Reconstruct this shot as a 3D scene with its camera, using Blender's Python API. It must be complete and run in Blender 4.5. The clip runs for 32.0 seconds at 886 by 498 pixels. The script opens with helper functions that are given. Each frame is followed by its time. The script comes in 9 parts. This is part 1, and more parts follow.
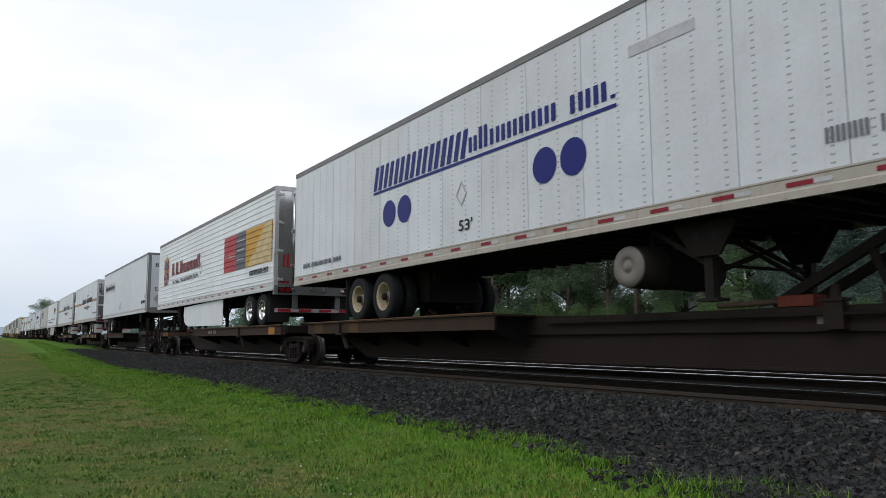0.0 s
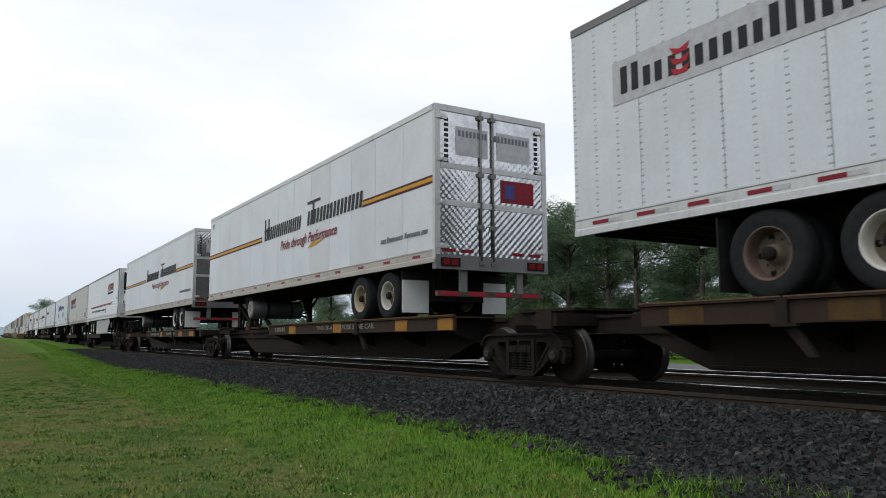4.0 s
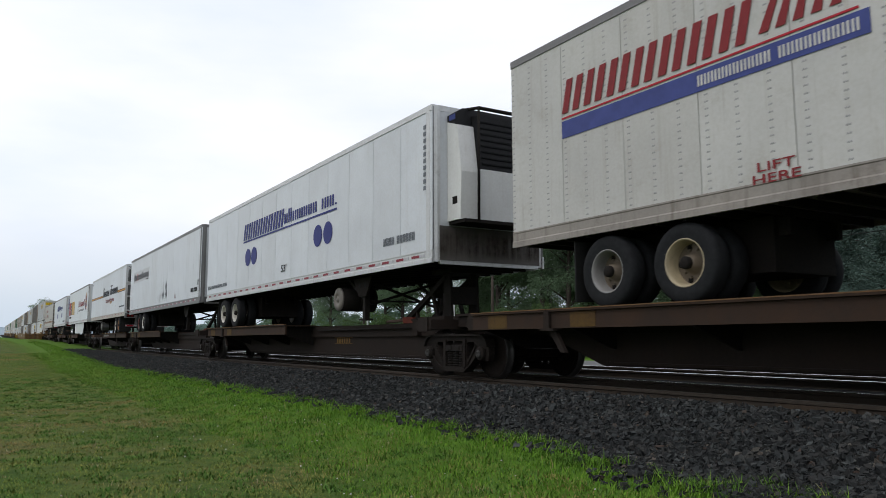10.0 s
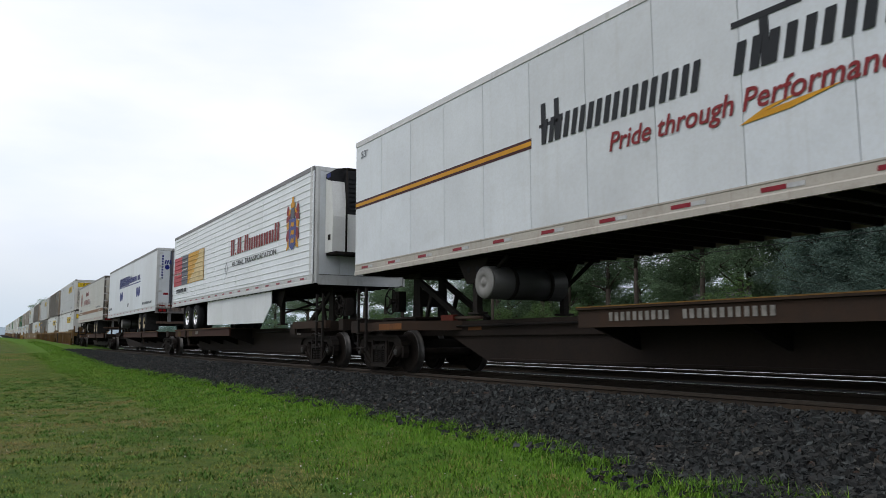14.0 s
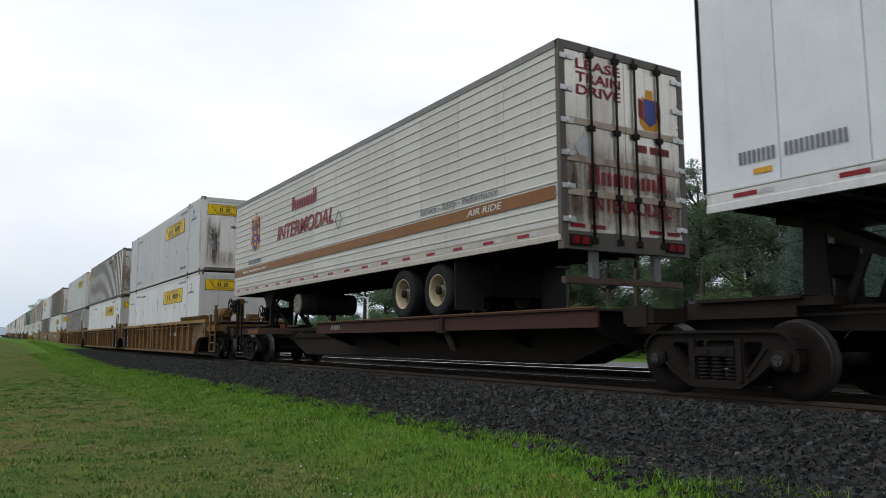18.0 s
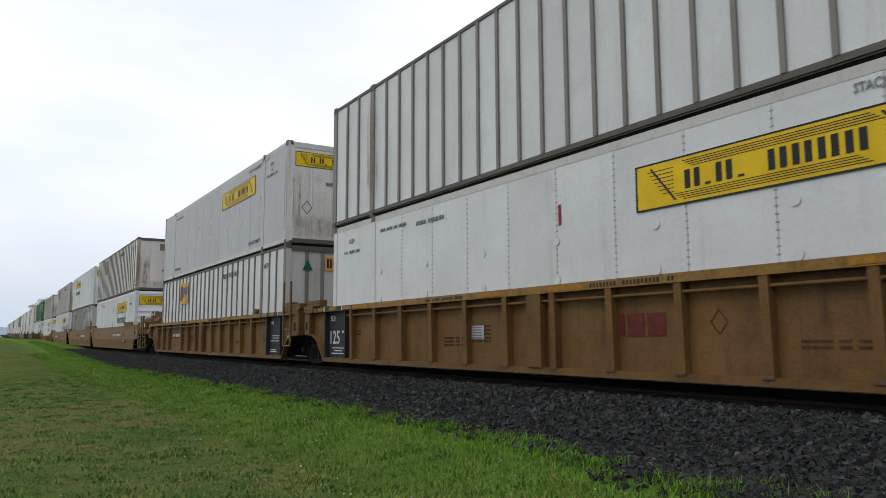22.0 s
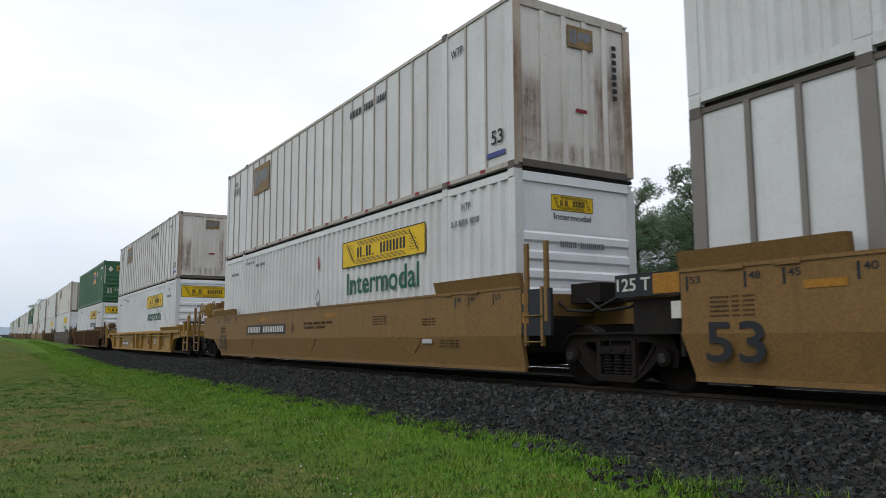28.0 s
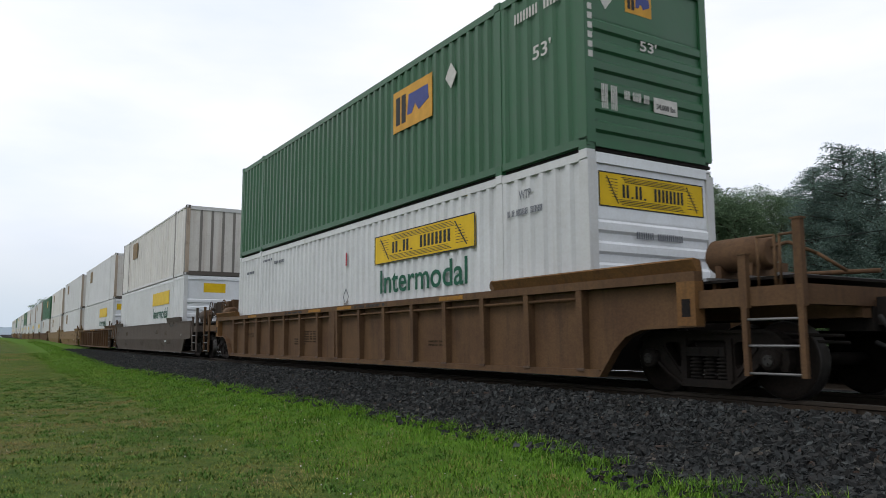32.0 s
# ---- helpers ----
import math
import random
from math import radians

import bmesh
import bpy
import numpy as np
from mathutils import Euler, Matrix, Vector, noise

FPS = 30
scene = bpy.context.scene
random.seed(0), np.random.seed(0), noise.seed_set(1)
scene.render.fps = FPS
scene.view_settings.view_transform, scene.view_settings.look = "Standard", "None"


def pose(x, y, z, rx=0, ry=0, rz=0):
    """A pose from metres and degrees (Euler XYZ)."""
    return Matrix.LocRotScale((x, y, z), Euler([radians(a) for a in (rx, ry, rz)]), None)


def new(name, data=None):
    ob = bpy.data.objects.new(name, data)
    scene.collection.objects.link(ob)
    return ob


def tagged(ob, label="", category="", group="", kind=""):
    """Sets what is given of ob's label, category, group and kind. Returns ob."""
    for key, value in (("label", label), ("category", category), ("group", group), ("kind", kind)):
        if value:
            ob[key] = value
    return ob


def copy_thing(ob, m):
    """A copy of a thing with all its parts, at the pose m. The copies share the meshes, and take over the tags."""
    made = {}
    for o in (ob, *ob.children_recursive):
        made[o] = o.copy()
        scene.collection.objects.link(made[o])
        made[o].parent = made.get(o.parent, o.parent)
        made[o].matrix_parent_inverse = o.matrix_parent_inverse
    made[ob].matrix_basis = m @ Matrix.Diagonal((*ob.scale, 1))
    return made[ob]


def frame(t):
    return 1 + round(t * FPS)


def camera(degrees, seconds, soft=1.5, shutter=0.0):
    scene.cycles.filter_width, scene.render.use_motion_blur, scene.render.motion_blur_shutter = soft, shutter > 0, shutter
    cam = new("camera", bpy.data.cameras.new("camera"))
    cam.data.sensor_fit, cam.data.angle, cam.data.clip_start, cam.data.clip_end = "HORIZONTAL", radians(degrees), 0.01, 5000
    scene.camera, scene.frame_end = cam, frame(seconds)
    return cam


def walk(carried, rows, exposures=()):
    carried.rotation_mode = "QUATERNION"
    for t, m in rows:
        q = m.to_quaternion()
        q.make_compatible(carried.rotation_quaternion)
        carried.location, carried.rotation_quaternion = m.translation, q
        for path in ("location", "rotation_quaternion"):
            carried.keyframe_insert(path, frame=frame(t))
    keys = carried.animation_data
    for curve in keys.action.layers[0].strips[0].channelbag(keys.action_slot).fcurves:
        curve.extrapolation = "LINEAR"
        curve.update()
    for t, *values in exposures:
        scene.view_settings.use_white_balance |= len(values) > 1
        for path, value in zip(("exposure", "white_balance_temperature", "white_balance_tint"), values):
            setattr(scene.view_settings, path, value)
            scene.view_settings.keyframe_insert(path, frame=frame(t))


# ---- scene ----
# The camera stands still beside the line; x runs along the track, the train goes towards +x.
# z = 0 lies a little over the rails, whose tops are at RAIL_Z.
RAIL_Z = -0.11
cam = camera(61.28, 32.0, soft=0.85, shutter=0.06)
CAM = pose(0, -8.275, 0.54, 96.94, 0.19, 58.32)
walk(cam, [(0.0, CAM), (32.0, CAM)])

# ---- world, sun, exposure ----
world = bpy.data.worlds.new("world")
scene.world = world
world.use_nodes = True
wn, wl = world.node_tree.nodes, world.node_tree.links
wn.clear()
SUN_EL, SUN_AZ = 52, 200
w_out = wn.new("ShaderNodeOutputWorld")
w_bg = wn.new("ShaderNodeBackground")
w_sky = wn.new("ShaderNodeTexSky")
w_sky.sky_type = "NISHITA"
w_sky.sun_disc = False
w_sky.sun_elevation = radians(SUN_EL)
w_sky.sun_rotation = radians(SUN_AZ)
w_sky.air_density, w_sky.dust_density, w_sky.ozone_density = 1.0, 4.0, 1.0
w_hsv = wn.new("ShaderNodeHueSaturation")
w_hsv.inputs["Saturation"].default_value = 0.30
# a closed cloud deck: soft noise on the view direction lifts the sky towards white
w_tc = wn.new("ShaderNodeTexCoord")
w_map = wn.new("ShaderNodeMapping")
w_map.inputs["Scale"].default_value = (1.0, 1.0, 3.5)
w_noise = wn.new("ShaderNodeTexNoise")
w_noise.inputs["Scale"].default_value = 2.2
w_noise.inputs["Detail"].default_value = 5
w_ramp = wn.new("ShaderNodeValToRGB")
w_ramp.color_ramp.elements[0].position = 0.34
w_ramp.color_ramp.elements[1].position = 0.72
w_ramp.color_ramp.elements[0].color = (8.1, 8.75, 10.1, 1)
w_ramp.color_ramp.elements[1].color = (10.7, 10.6, 10.6, 1)
w_mix = wn.new("ShaderNodeMix")
w_mix.data_type = "RGBA"
w_mix.inputs["Factor"].default_value = 0.78
# blue-grey haze low over the horizon
w_sep = wn.new("ShaderNodeSeparateXYZ")
w_low = wn.new("ShaderNodeMapRange")
w_low.interpolation_type = "SMOOTHSTEP"
w_low.inputs["From Min"].default_value, w_low.inputs["From Max"].default_value = -0.02, 0.20
w_low.inputs["To Min"].default_value, w_low.inputs["To Max"].default_value = 1.0, 0.0
w_haze = wn.new("ShaderNodeMix")
w_haze.data_type = "RGBA"
w_haze.inputs["B"].default_value = (4.9, 5.7, 6.6, 1)
wl.new(w_tc.outputs["Generated"], w_sep.inputs[0])
wl.new(w_sep.outputs["Z"], w_low.inputs["Value"])
wl.new(w_low.outputs["Result"], w_haze.inputs["Factor"])
wl.new(w_tc.outputs["Generated"], w_map.inputs["Vector"])
wl.new(w_map.outputs["Vector"], w_noise.inputs["Vector"])
wl.new(w_noise.outputs["Fac"], w_ramp.inputs["Fac"])
wl.new(w_sky.outputs["Color"], w_hsv.inputs["Color"])
wl.new(w_hsv.outputs["Color"], w_mix.inputs["A"])
wl.new(w_ramp.outputs["Color"], w_mix.inputs["B"])
wl.new(w_mix.outputs["Result"], w_haze.inputs["A"])
wl.new(w_haze.outputs["Result"], w_bg.inputs["Color"])
wl.new(w_bg.outputs["Background"], w_out.inputs["Surface"])
w_bg.inputs["Strength"].default_value = 0.122
sun = new("sun", bpy.data.lights.new("sun", "SUN"))
sun.data.energy, sun.data.angle, sun.data.color = 0.7, radians(25), (1.0, 0.97, 0.92)
sun.matrix_world = pose(0, 0, 60, 90 - SUN_EL, 0, SUN_AZ - 180)
scene.view_settings.exposure = 0.0


# ---- materials ----
def mat_base(name, rough=0.6, metal=0.0, gloss=0.5):
    m = bpy.data.materials.new(name)
    m.use_nodes = True
    nt = m.node_tree
    b = nt.nodes["Principled BSDF"]
    b.inputs["Roughness"].default_value = rough
    b.inputs["Metallic"].default_value = metal
    b.inputs["Specular IOR Level"].default_value = gloss
    return m, nt, b


def node(nt, kind, **values):
    n = nt.nodes.new(kind)
    for k, v in values.items():
        n.inputs[k].default_value = v
    return n


def coords(nt, scale=(1, 1, 1), shuffle=True):
    """Object coordinates in metres, shifted by a random step for each object."""
    tc = nt.nodes.new("ShaderNodeTexCoord")
    mp = node(nt, "ShaderNodeMapping", Scale=scale)
    if shuffle:
        oi = nt.nodes.new("ShaderNodeObjectInfo")
        mul = nt.nodes.new("ShaderNodeMath")
        mul.operation = "MULTIPLY"
        mul.inputs[1].default_value = 37.0
        nt.links.new(oi.outputs["Random"], mul.inputs[0])
        add = nt.nodes.new("ShaderNodeVectorMath")
        add.operation = "ADD"
        nt.links.new(tc.outputs["Object"], add.inputs[0])
        nt.links.new(mul.outputs[0], add.inputs[1])
        nt.links.new(add.outputs[0], mp.inputs["Vector"])
    else:
        nt.links.new(tc.outputs["Object"], mp.inputs["Vector"])
    return mp.outputs["Vector"]


def noise_at(nt, vec, scale, detail=4, rough=0.6):
    n = node(nt, "ShaderNodeTexNoise", Scale=scale, Detail=detail, Roughness=rough)
    nt.links.new(vec, n.inputs["Vector"])
    return n.outputs["Fac"]


def ramp(nt, fac, stops):
    r = nt.nodes.new("ShaderNodeValToRGB")
    e = r.color_ramp.elements
    while len(e) < len(stops):
        e.new(0.5)
    for k, (p, c) in zip(e, stops):
        k.position = p
        k.color = (*c, 1) if len(c) == 3 else c
    nt.links.new(fac, r.inputs["Fac"])
    return r.outputs["Color"]


def blend(nt, fac, a, b, how="MIX"):
    m = nt.nodes.new("ShaderNodeMix")
    m.data_type, m.blend_type = "RGBA", how
    for v, s in ((fac, m.inputs["Factor"]), (a, m.inputs["A"]), (b, m.inputs["B"])):
        if isinstance(v, bpy.types.NodeSocket):
            nt.links.new(v, s)
        else:
            s.default_value = v if not isinstance(v, tuple) else (*v, 1)
    return m.outputs["Result"]


def bump(nt, b, height, strength, dist=0.01):
    n = node(nt, "ShaderNodeBump", Strength=strength, Distance=dist)
    nt.links.new(height, n.inputs["Height"])
    nt.links.new(n.outputs["Normal"], b.inputs["Normal"])


def painted(name, col, dirt=(0.25, 0.2, 0.14), amount=0.35, rough=0.42, streak=0.5, metal=0.0, grain=0.15, broad=0.0):
    """Paint on sheet metal: uneven tone, vertical run-down streaks and spots of grime."""
    m, nt, b = mat_base(name, rough, metal)
    v = coords(nt)
    vs = coords(nt, (7.0, 7.0, 0.35))
    big = noise_at(nt, v, 0.7, 5)
    fine = noise_at(nt, v, 22, 3)
    run = noise_at(nt, vs, 1.0, 6, 0.7)
    dark = tuple(c * 0.80 for c in col)
    c = blend(nt, ramp(nt, big, [(0.3, (0, 0, 0)), (0.72, (1, 1, 1))]), dark, col)
    c = blend(nt, ramp(nt, fine, [(0.35, (0.12,) * 3), (0.62, (0, 0, 0))]), c, dirt)
    s = ramp(nt, run, [(0.54, (0, 0, 0)), (0.80, (streak,) * 3)])
    c = blend(nt, s, c, dirt)
    if broad:
        wide = noise_at(nt, coords(nt, (2.2, 2.2, 0.10)), 1.0, 3, 0.5)
        c = blend(nt, ramp(nt, wide, [(0.56, (0, 0, 0)), (0.72, (broad,) * 3)]), c, dirt)
    g = ramp(nt, noise_at(nt, v, 2.3, 6, 0.75), [(0.55, (0, 0, 0)), (0.80, (amount,) * 3)])
    c = blend(nt, g, c, dirt)
    tone = nt.nodes.new("ShaderNodeObjectInfo")
    c = blend(nt, 1.0, c, ramp(nt, tone.outputs["Random"], [(0.0, (0.91, 0.90, 0.885)), (1.0, (1, 1, 1))]), "MULTIPLY")
    nt.links.new(c, b.inputs["Base Color"])
    nt.links.new(ramp(nt, big, [(0.2, (rough * 0.8,) * 3), (0.8, (min(1, rough * 1.35),) * 3)]), b.inputs["Roughness"])
    bump(nt, b, noise_at(nt, v, 1.6, 2), grain * 2, 0.025)
    return m


def rusted(name, col, rust=(0.12, 0.05, 0.025), amount=0.6, rough=0.8, gloss=0.15, grime=0.6):
    """Old painted steel with broad rust and black grime."""
    m, nt, b = mat_base(name, rough, 0.0, gloss)
    v = coords(nt)
    vs = coords(nt, (5.0, 5.0, 0.5))
    a = ramp(nt, noise_at(nt, v, 1.4, 7, 0.7), [(0.40, (0, 0, 0)), (0.68, (amount,) * 3)])
    c = blend(nt, a, col, rust)
    c = blend(nt, ramp(nt, noise_at(nt, vs, 1.3, 6, 0.7), [(0.5, (0, 0, 0)), (0.78, (grime,) * 3)]), c, (0.022, 0.018, 0.015))
    c = blend(nt, ramp(nt, noise_at(nt, v, 30, 3), [(0.4, (0.25,) * 3), (0.6, (0, 0, 0))]), c, (0.03, 0.02, 0.015))
    nt.links.new(c, b.inputs["Base Color"])
    bump(nt, b, noise_at(nt, v, 24, 4), 0.25, 0.01)
    return m


def plain(name, col, rough=0.6, metal=0.0, vary=0.25, scale=9.0, gloss=0.12):
    m, nt, b = mat_base(name, rough, metal, gloss)
    n = noise_at(nt, coords(nt), scale, 5)
    c = blend(nt, ramp(nt, n, [(0.3, (0, 0, 0)), (0.7, (1, 1, 1))]), tuple(x * (1 - vary) for x in col), tuple(min(1, x * (1 + vary * 0.4)) for x in col))
    nt.links.new(c, b.inputs["Base Color"])
    return m


WHITE = painted("trailer_white_paint", (0.616, 0.6513, 0.6991), (0.32, 0.29, 0.24), 0.20, 0.38, 0.22)
WHITE_BRIGHT = painted("bright_white_panel_paint", (0.730, 0.765, 0.810), (0.34, 0.31, 0.26), 0.18, 0.34, 0.2)
WHITE_OLD = painted("aged_white_paint", (0.4976, 0.4948, 0.4762), (0.25, 0.21, 0.155), 0.45, 0.5, 0.6)
WHITE_BOX = painted("container_white_paint", (0.572, 0.5906, 0.6045), (0.28, 0.24, 0.20), 0.25, 0.45, 0.35)
GREY_BOX = painted("container_grey_white_paint", (0.5766, 0.5859, 0.5998), (0.24, 0.21, 0.18), 0.28, 0.5, 0.45)
GREY_FLAT = painted("weathered_grey_container_paint", (0.425, 0.44, 0.46), (0.17, 0.145, 0.12), 0.45, 0.5, 0.6)
END_GRIME = painted("grimy_white_end_paint", (0.67, 0.655, 0.625), (0.14, 0.10, 0.07), 0.5, 0.5, 0.6, 0.0, 0.15, 0.5)
CREAM_BOX = painted("container_cream_paint", (0.645, 0.640, 0.625), (0.30, 0.22, 0.15), 0.35, 0.55, 0.4, 0.0, 0.15, 0.25)
STAINED = painted("rust_stained_end_paint", (0.62, 0.605, 0.575), (0.20, 0.12, 0.07), 0.45, 0.55, 0.5, 0.0, 0.15, 0.3)
POST_RUST = painted("rust_streaked_post_paint", (0.40, 0.33, 0.26), (0.11, 0.055, 0.03), 0.75, 0.6, 0.9, 0.0, 0.15, 0.7)
GREEN_BOX = painted("container_green_paint", (0.014, 0.098, 0.036), (0.03, 0.05, 0.035), 0.35, 0.45, 0.35)
POST_PALE = painted("pale_grey_post_paint", (0.18, 0.166, 0.154), (0.09, 0.075, 0.06), 0.4, 0.55, 0.5)
LOCK_RUST = rusted("rust_brown_lock_gear", (0.10, 0.07, 0.055), (0.06, 0.03, 0.02), 0.6, 0.7)
POST = painted("grimy_post_paint", (0.085, 0.072, 0.062), (0.05, 0.036, 0.026), 0.5, 0.6, 0.5)
ALU = painted("aluminium_rail", (0.56, 0.57, 0.58), (0.20, 0.17, 0.14), 0.6, 0.42, 0.55, 0.35)
RAIL_PALE = painted("pale_riveted_rail", (0.50, 0.495, 0.48), (0.20, 0.16, 0.125), 0.5, 0.5, 0.5)
RAIL_DIRTY = painted("grime_brown_rail", (0.40, 0.37, 0.33), (0.15, 0.10, 0.07), 0.65, 0.55, 0.7)
ALU_DARK = painted("weathered_dark_rail", (0.17, 0.17, 0.175), (0.10, 0.08, 0.06), 0.4, 0.5, 0.4, 0.3)
STEEL_END = painted("polished_steel_doors", (0.70, 0.71, 0.72), (0.30, 0.27, 0.22), 0.35, 0.20, 0.5, 0.95)
SPINE = rusted("spine_car_brown_paint", (0.0155, 0.0120, 0.0106), (0.024, 0.0155, 0.0115), 0.5, 0.8, 0.12)
SPINE_RED = rusted("spine_car_red_oxide", (0.046, 0.020, 0.016), (0.036, 0.018, 0.013), 0.5)
DECK = rusted("rusty_deck_edge", (0.028, 0.018, 0.0135), (0.050, 0.025, 0.013), 0.6)
DECK_YEL = rusted("faded_yellow_deck_edge", (0.165, 0.095, 0.022), (0.095, 0.042, 0.020), 0.55)
CHORD_YEL = rusted("bright_chord_stripe", (0.46, 0.235, 0.020), (0.26, 0.13, 0.03), 0.35, 0.6)
DECK_LIP = rusted("worn_tan_deck_lip", (0.150, 0.085, 0.040), (0.085, 0.045, 0.022), 0.55)
FAINT_PATCH = rusted("worn_yellow_on_rust", (0.085, 0.050, 0.014), (0.045, 0.024, 0.012), 0.8)
RUST_PATCH = rusted("orange_rust_on_steel", (0.150, 0.058, 0.018), (0.075, 0.034, 0.016), 0.6)
RED_STEEL = rusted("red_painted_steel", (0.145, 0.028, 0.018), (0.10, 0.035, 0.018), 0.4)
PATCH = rusted("yellow_patch_paint", (0.32, 0.150, 0.018), (0.17, 0.08, 0.025), 0.35, 0.6)
WELL_TAN = rusted("well_car_tan_paint", (0.148, 0.080, 0.025), (0.066, 0.030, 0.014), 0.65, 0.6)
# lighter copy of the well tan: light on the chord put into its colour
CHORD_TAN = rusted("tan_chord_lit_tone", (0.235, 0.135, 0.034), (0.125, 0.062, 0.022), 0.5, 0.6)
WELL_SMOOTH = rusted("smooth_well_tan_paint", (0.18, 0.1062, 0.0378), (0.150, 0.082, 0.032), 0.35, 0.6, 0.15, 0.22)
WELL_YEL = rusted("well_car_yellow_paint", (0.290, 0.172, 0.038), (0.16, 0.088, 0.030), 0.3, 0.55, 0.15, 0.35)
RUST_ORANGE = rusted("well_end_orange_rust", (0.165, 0.085, 0.030), (0.10, 0.046, 0.022), 0.5, 0.75)
WELL_RUST = rusted("well_car_rust_brown", (0.112, 0.064, 0.032), (0.062, 0.032, 0.019), 0.65, 0.75)
WELL_GREY = rusted("well_car_dull_grey_brown", (0.085, 0.070, 0.060), (0.060, 0.042, 0.032), 0.5, 0.75)
BLACK = rusted("black_underframe_steel", (0.0095, 0.0090, 0.0088), (0.013, 0.0100, 0.0085), 0.4, 0.8, 0.12)
TRUCK = rusted("grimy_truck_casting", (0.0095, 0.0085, 0.0080), (0.0135, 0.0098, 0.0078), 0.5, 0.8, 0.10, 0.35)
CAP = plain("greasy_bearing_steel", (0.045, 0.042, 0.040), 0.5, 0.5, 0.4, 20, 0.3)
TREAD = plain("polished_wheel_tread", (0.075, 0.072, 0.07), 0.42, 0.7)
DISC = rusted("rusty_wheel_disc", (0.0085, 0.0072, 0.0066), (0.0115, 0.0086, 0.0070), 0.5, 0.8, 0.08, 0.35)
RUBBER = plain("tyre_rubber", (0.016, 0.0168, 0.0185), 0.85, 0, 0.3, 14)
RIM = painted("white_wheel_rim", (0.52, 0.50, 0.45), (0.12, 0.08, 0.05), 0.6, 0.5, 0.5)
RIM_THIN = painted("thin_white_wheel_lip", (0.60, 0.59, 0.56), (0.12, 0.08, 0.05), 0.5, 0.45, 0.4)
RIM_RED = painted("thin_red_wheel_lip", (0.115, 0.026, 0.022), (0.05, 0.02, 0.015), 0.5, 0.6, 0.4)
RIM_GREY = painted("dull_grey_wheel_rim", (0.21, 0.205, 0.20), (0.08, 0.06, 0.045), 0.5, 0.6, 0.5)
RIM_CREAM = painted("cream_wheel_rim", (0.39, 0.325, 0.21), (0.08, 0.052, 0.034), 0.6, 0.55, 0.6)
RIM_DARK = painted("dark_rusty_rim", (0.10, 0.06, 0.045), (0.05, 0.025, 0.02), 0.6, 0.6, 0.5)
RIM_RUST = painted("rusty_orange_rim", (0.27, 0.12, 0.04), (0.10, 0.045, 0.02), 0.5, 0.7, 0.4)
CHROME = plain("polished_alloy_rim", (0.55, 0.55, 0.56), 0.22, 1.0, 0.1)
RIVET = plain("dull_rivet_heads", (0.30, 0.30, 0.30), 0.5, 0.5)
SEAM = plain("grey_seam_sealant", (0.20, 0.20, 0.20), 0.7)
NAVY = plain("navy_lettering", (0.013, 0.020, 0.150), 0.45, 0, 0.12)
INK = plain("black_lettering", (0.022, 0.024, 0.028), 0.5, 0, 0.15)
GREYINK = plain("grey_lettering", (0.15, 0.16, 0.18), 0.55, 0, 0.15)
RED = plain("red_lettering", (0.36, 0.022, 0.034), 0.45, 0, 0.15)
FADED_RED = plain("faded_red_stencil", (0.105, 0.026, 0.020), 0.7, 0, 0.35)
MAROON = plain("maroon_lettering", (0.20, 0.026, 0.030), 0.5, 0, 0.15)
GUARD_RED = plain("red_guard_tape", (0.30, 0.020, 0.034), 0.35, 0, 0.15)
REDTAPE = plain("red_reflective_tape", (0.20, 0.016, 0.026), 0.35, 0, 0.15)
SKIRT_DIRTY = painted("dust_grey_side_skirt", (0.37, 0.372, 0.37), (0.14, 0.125, 0.105), 0.5, 0.45, 0.5, 0.0, 0.15, 0.35)
WHITETAPE = plain("silver_reflective_tape", (0.40, 0.40, 0.41), 0.3, 0.2, 0.2)
YELLOW = plain("yellow_logo_panel", (0.60, 0.40, 0.014), 0.5, 0, 0.14, 3)
GOLD = plain("gold_stripe", (0.52, 0.25, 0.022), 0.5, 0, 0.15, 3)
BROWNST = plain("brown_stripe", (0.185, 0.085, 0.035), 0.5, 0, 0.15, 3)
DKGREEN = plain("dark_green_lettering", (0.012, 0.085, 0.050), 0.5, 0, 0.12)
GREYPAN = plain("slate_grey_panel", (0.085, 0.095, 0.125), 0.5, 0, 0.2, 3)
OCHRE = plain("ochre_panel", (0.50, 0.27, 0.035), 0.5, 0, 0.18, 3)
SANDP = plain("sand_panel", (0.52, 0.40, 0.21), 0.5, 0, 0.22, 3)
EMPBROWN = plain("faded_brown_logo_panel", (0.20, 0.135, 0.065), 0.6, 0, 0.3, 5)
EMPGOLD = plain("gold_logo_panel", (0.55, 0.29, 0.045), 0.5, 0, 0.2, 4)
EMPBLUE = plain("blue_logo_shape", (0.055, 0.070, 0.22), 0.5, 0, 0.2, 4)
LAMPRED = plain("red_lamp_lens", (0.16, 0.010, 0.012), 0.15, 0, 0.1)
PLASTIC = plain("black_plastic_grille", (0.018, 0.018, 0.020), 0.5, 0, 0.2)
WHITEPL = painted("white_moulded_plastic", (0.76, 0.77, 0.77), (0.35, 0.32, 0.27), 0.2, 0.32, 0.25)
SKIRT = painted("white_side_skirt", (0.68, 0.705, 0.735), (0.30, 0.28, 0.25), 0.25, 0.4, 0.25)
STENCIL = plain("faded_dark_stencil", (0.050, 0.032, 0.018), 0.7, 0, 0.4)
TANK_END = painted("dull_tank_end", (0.165, 0.150, 0.132), (0.08, 0.06, 0.045), 0.5, 0.6, 0.5)
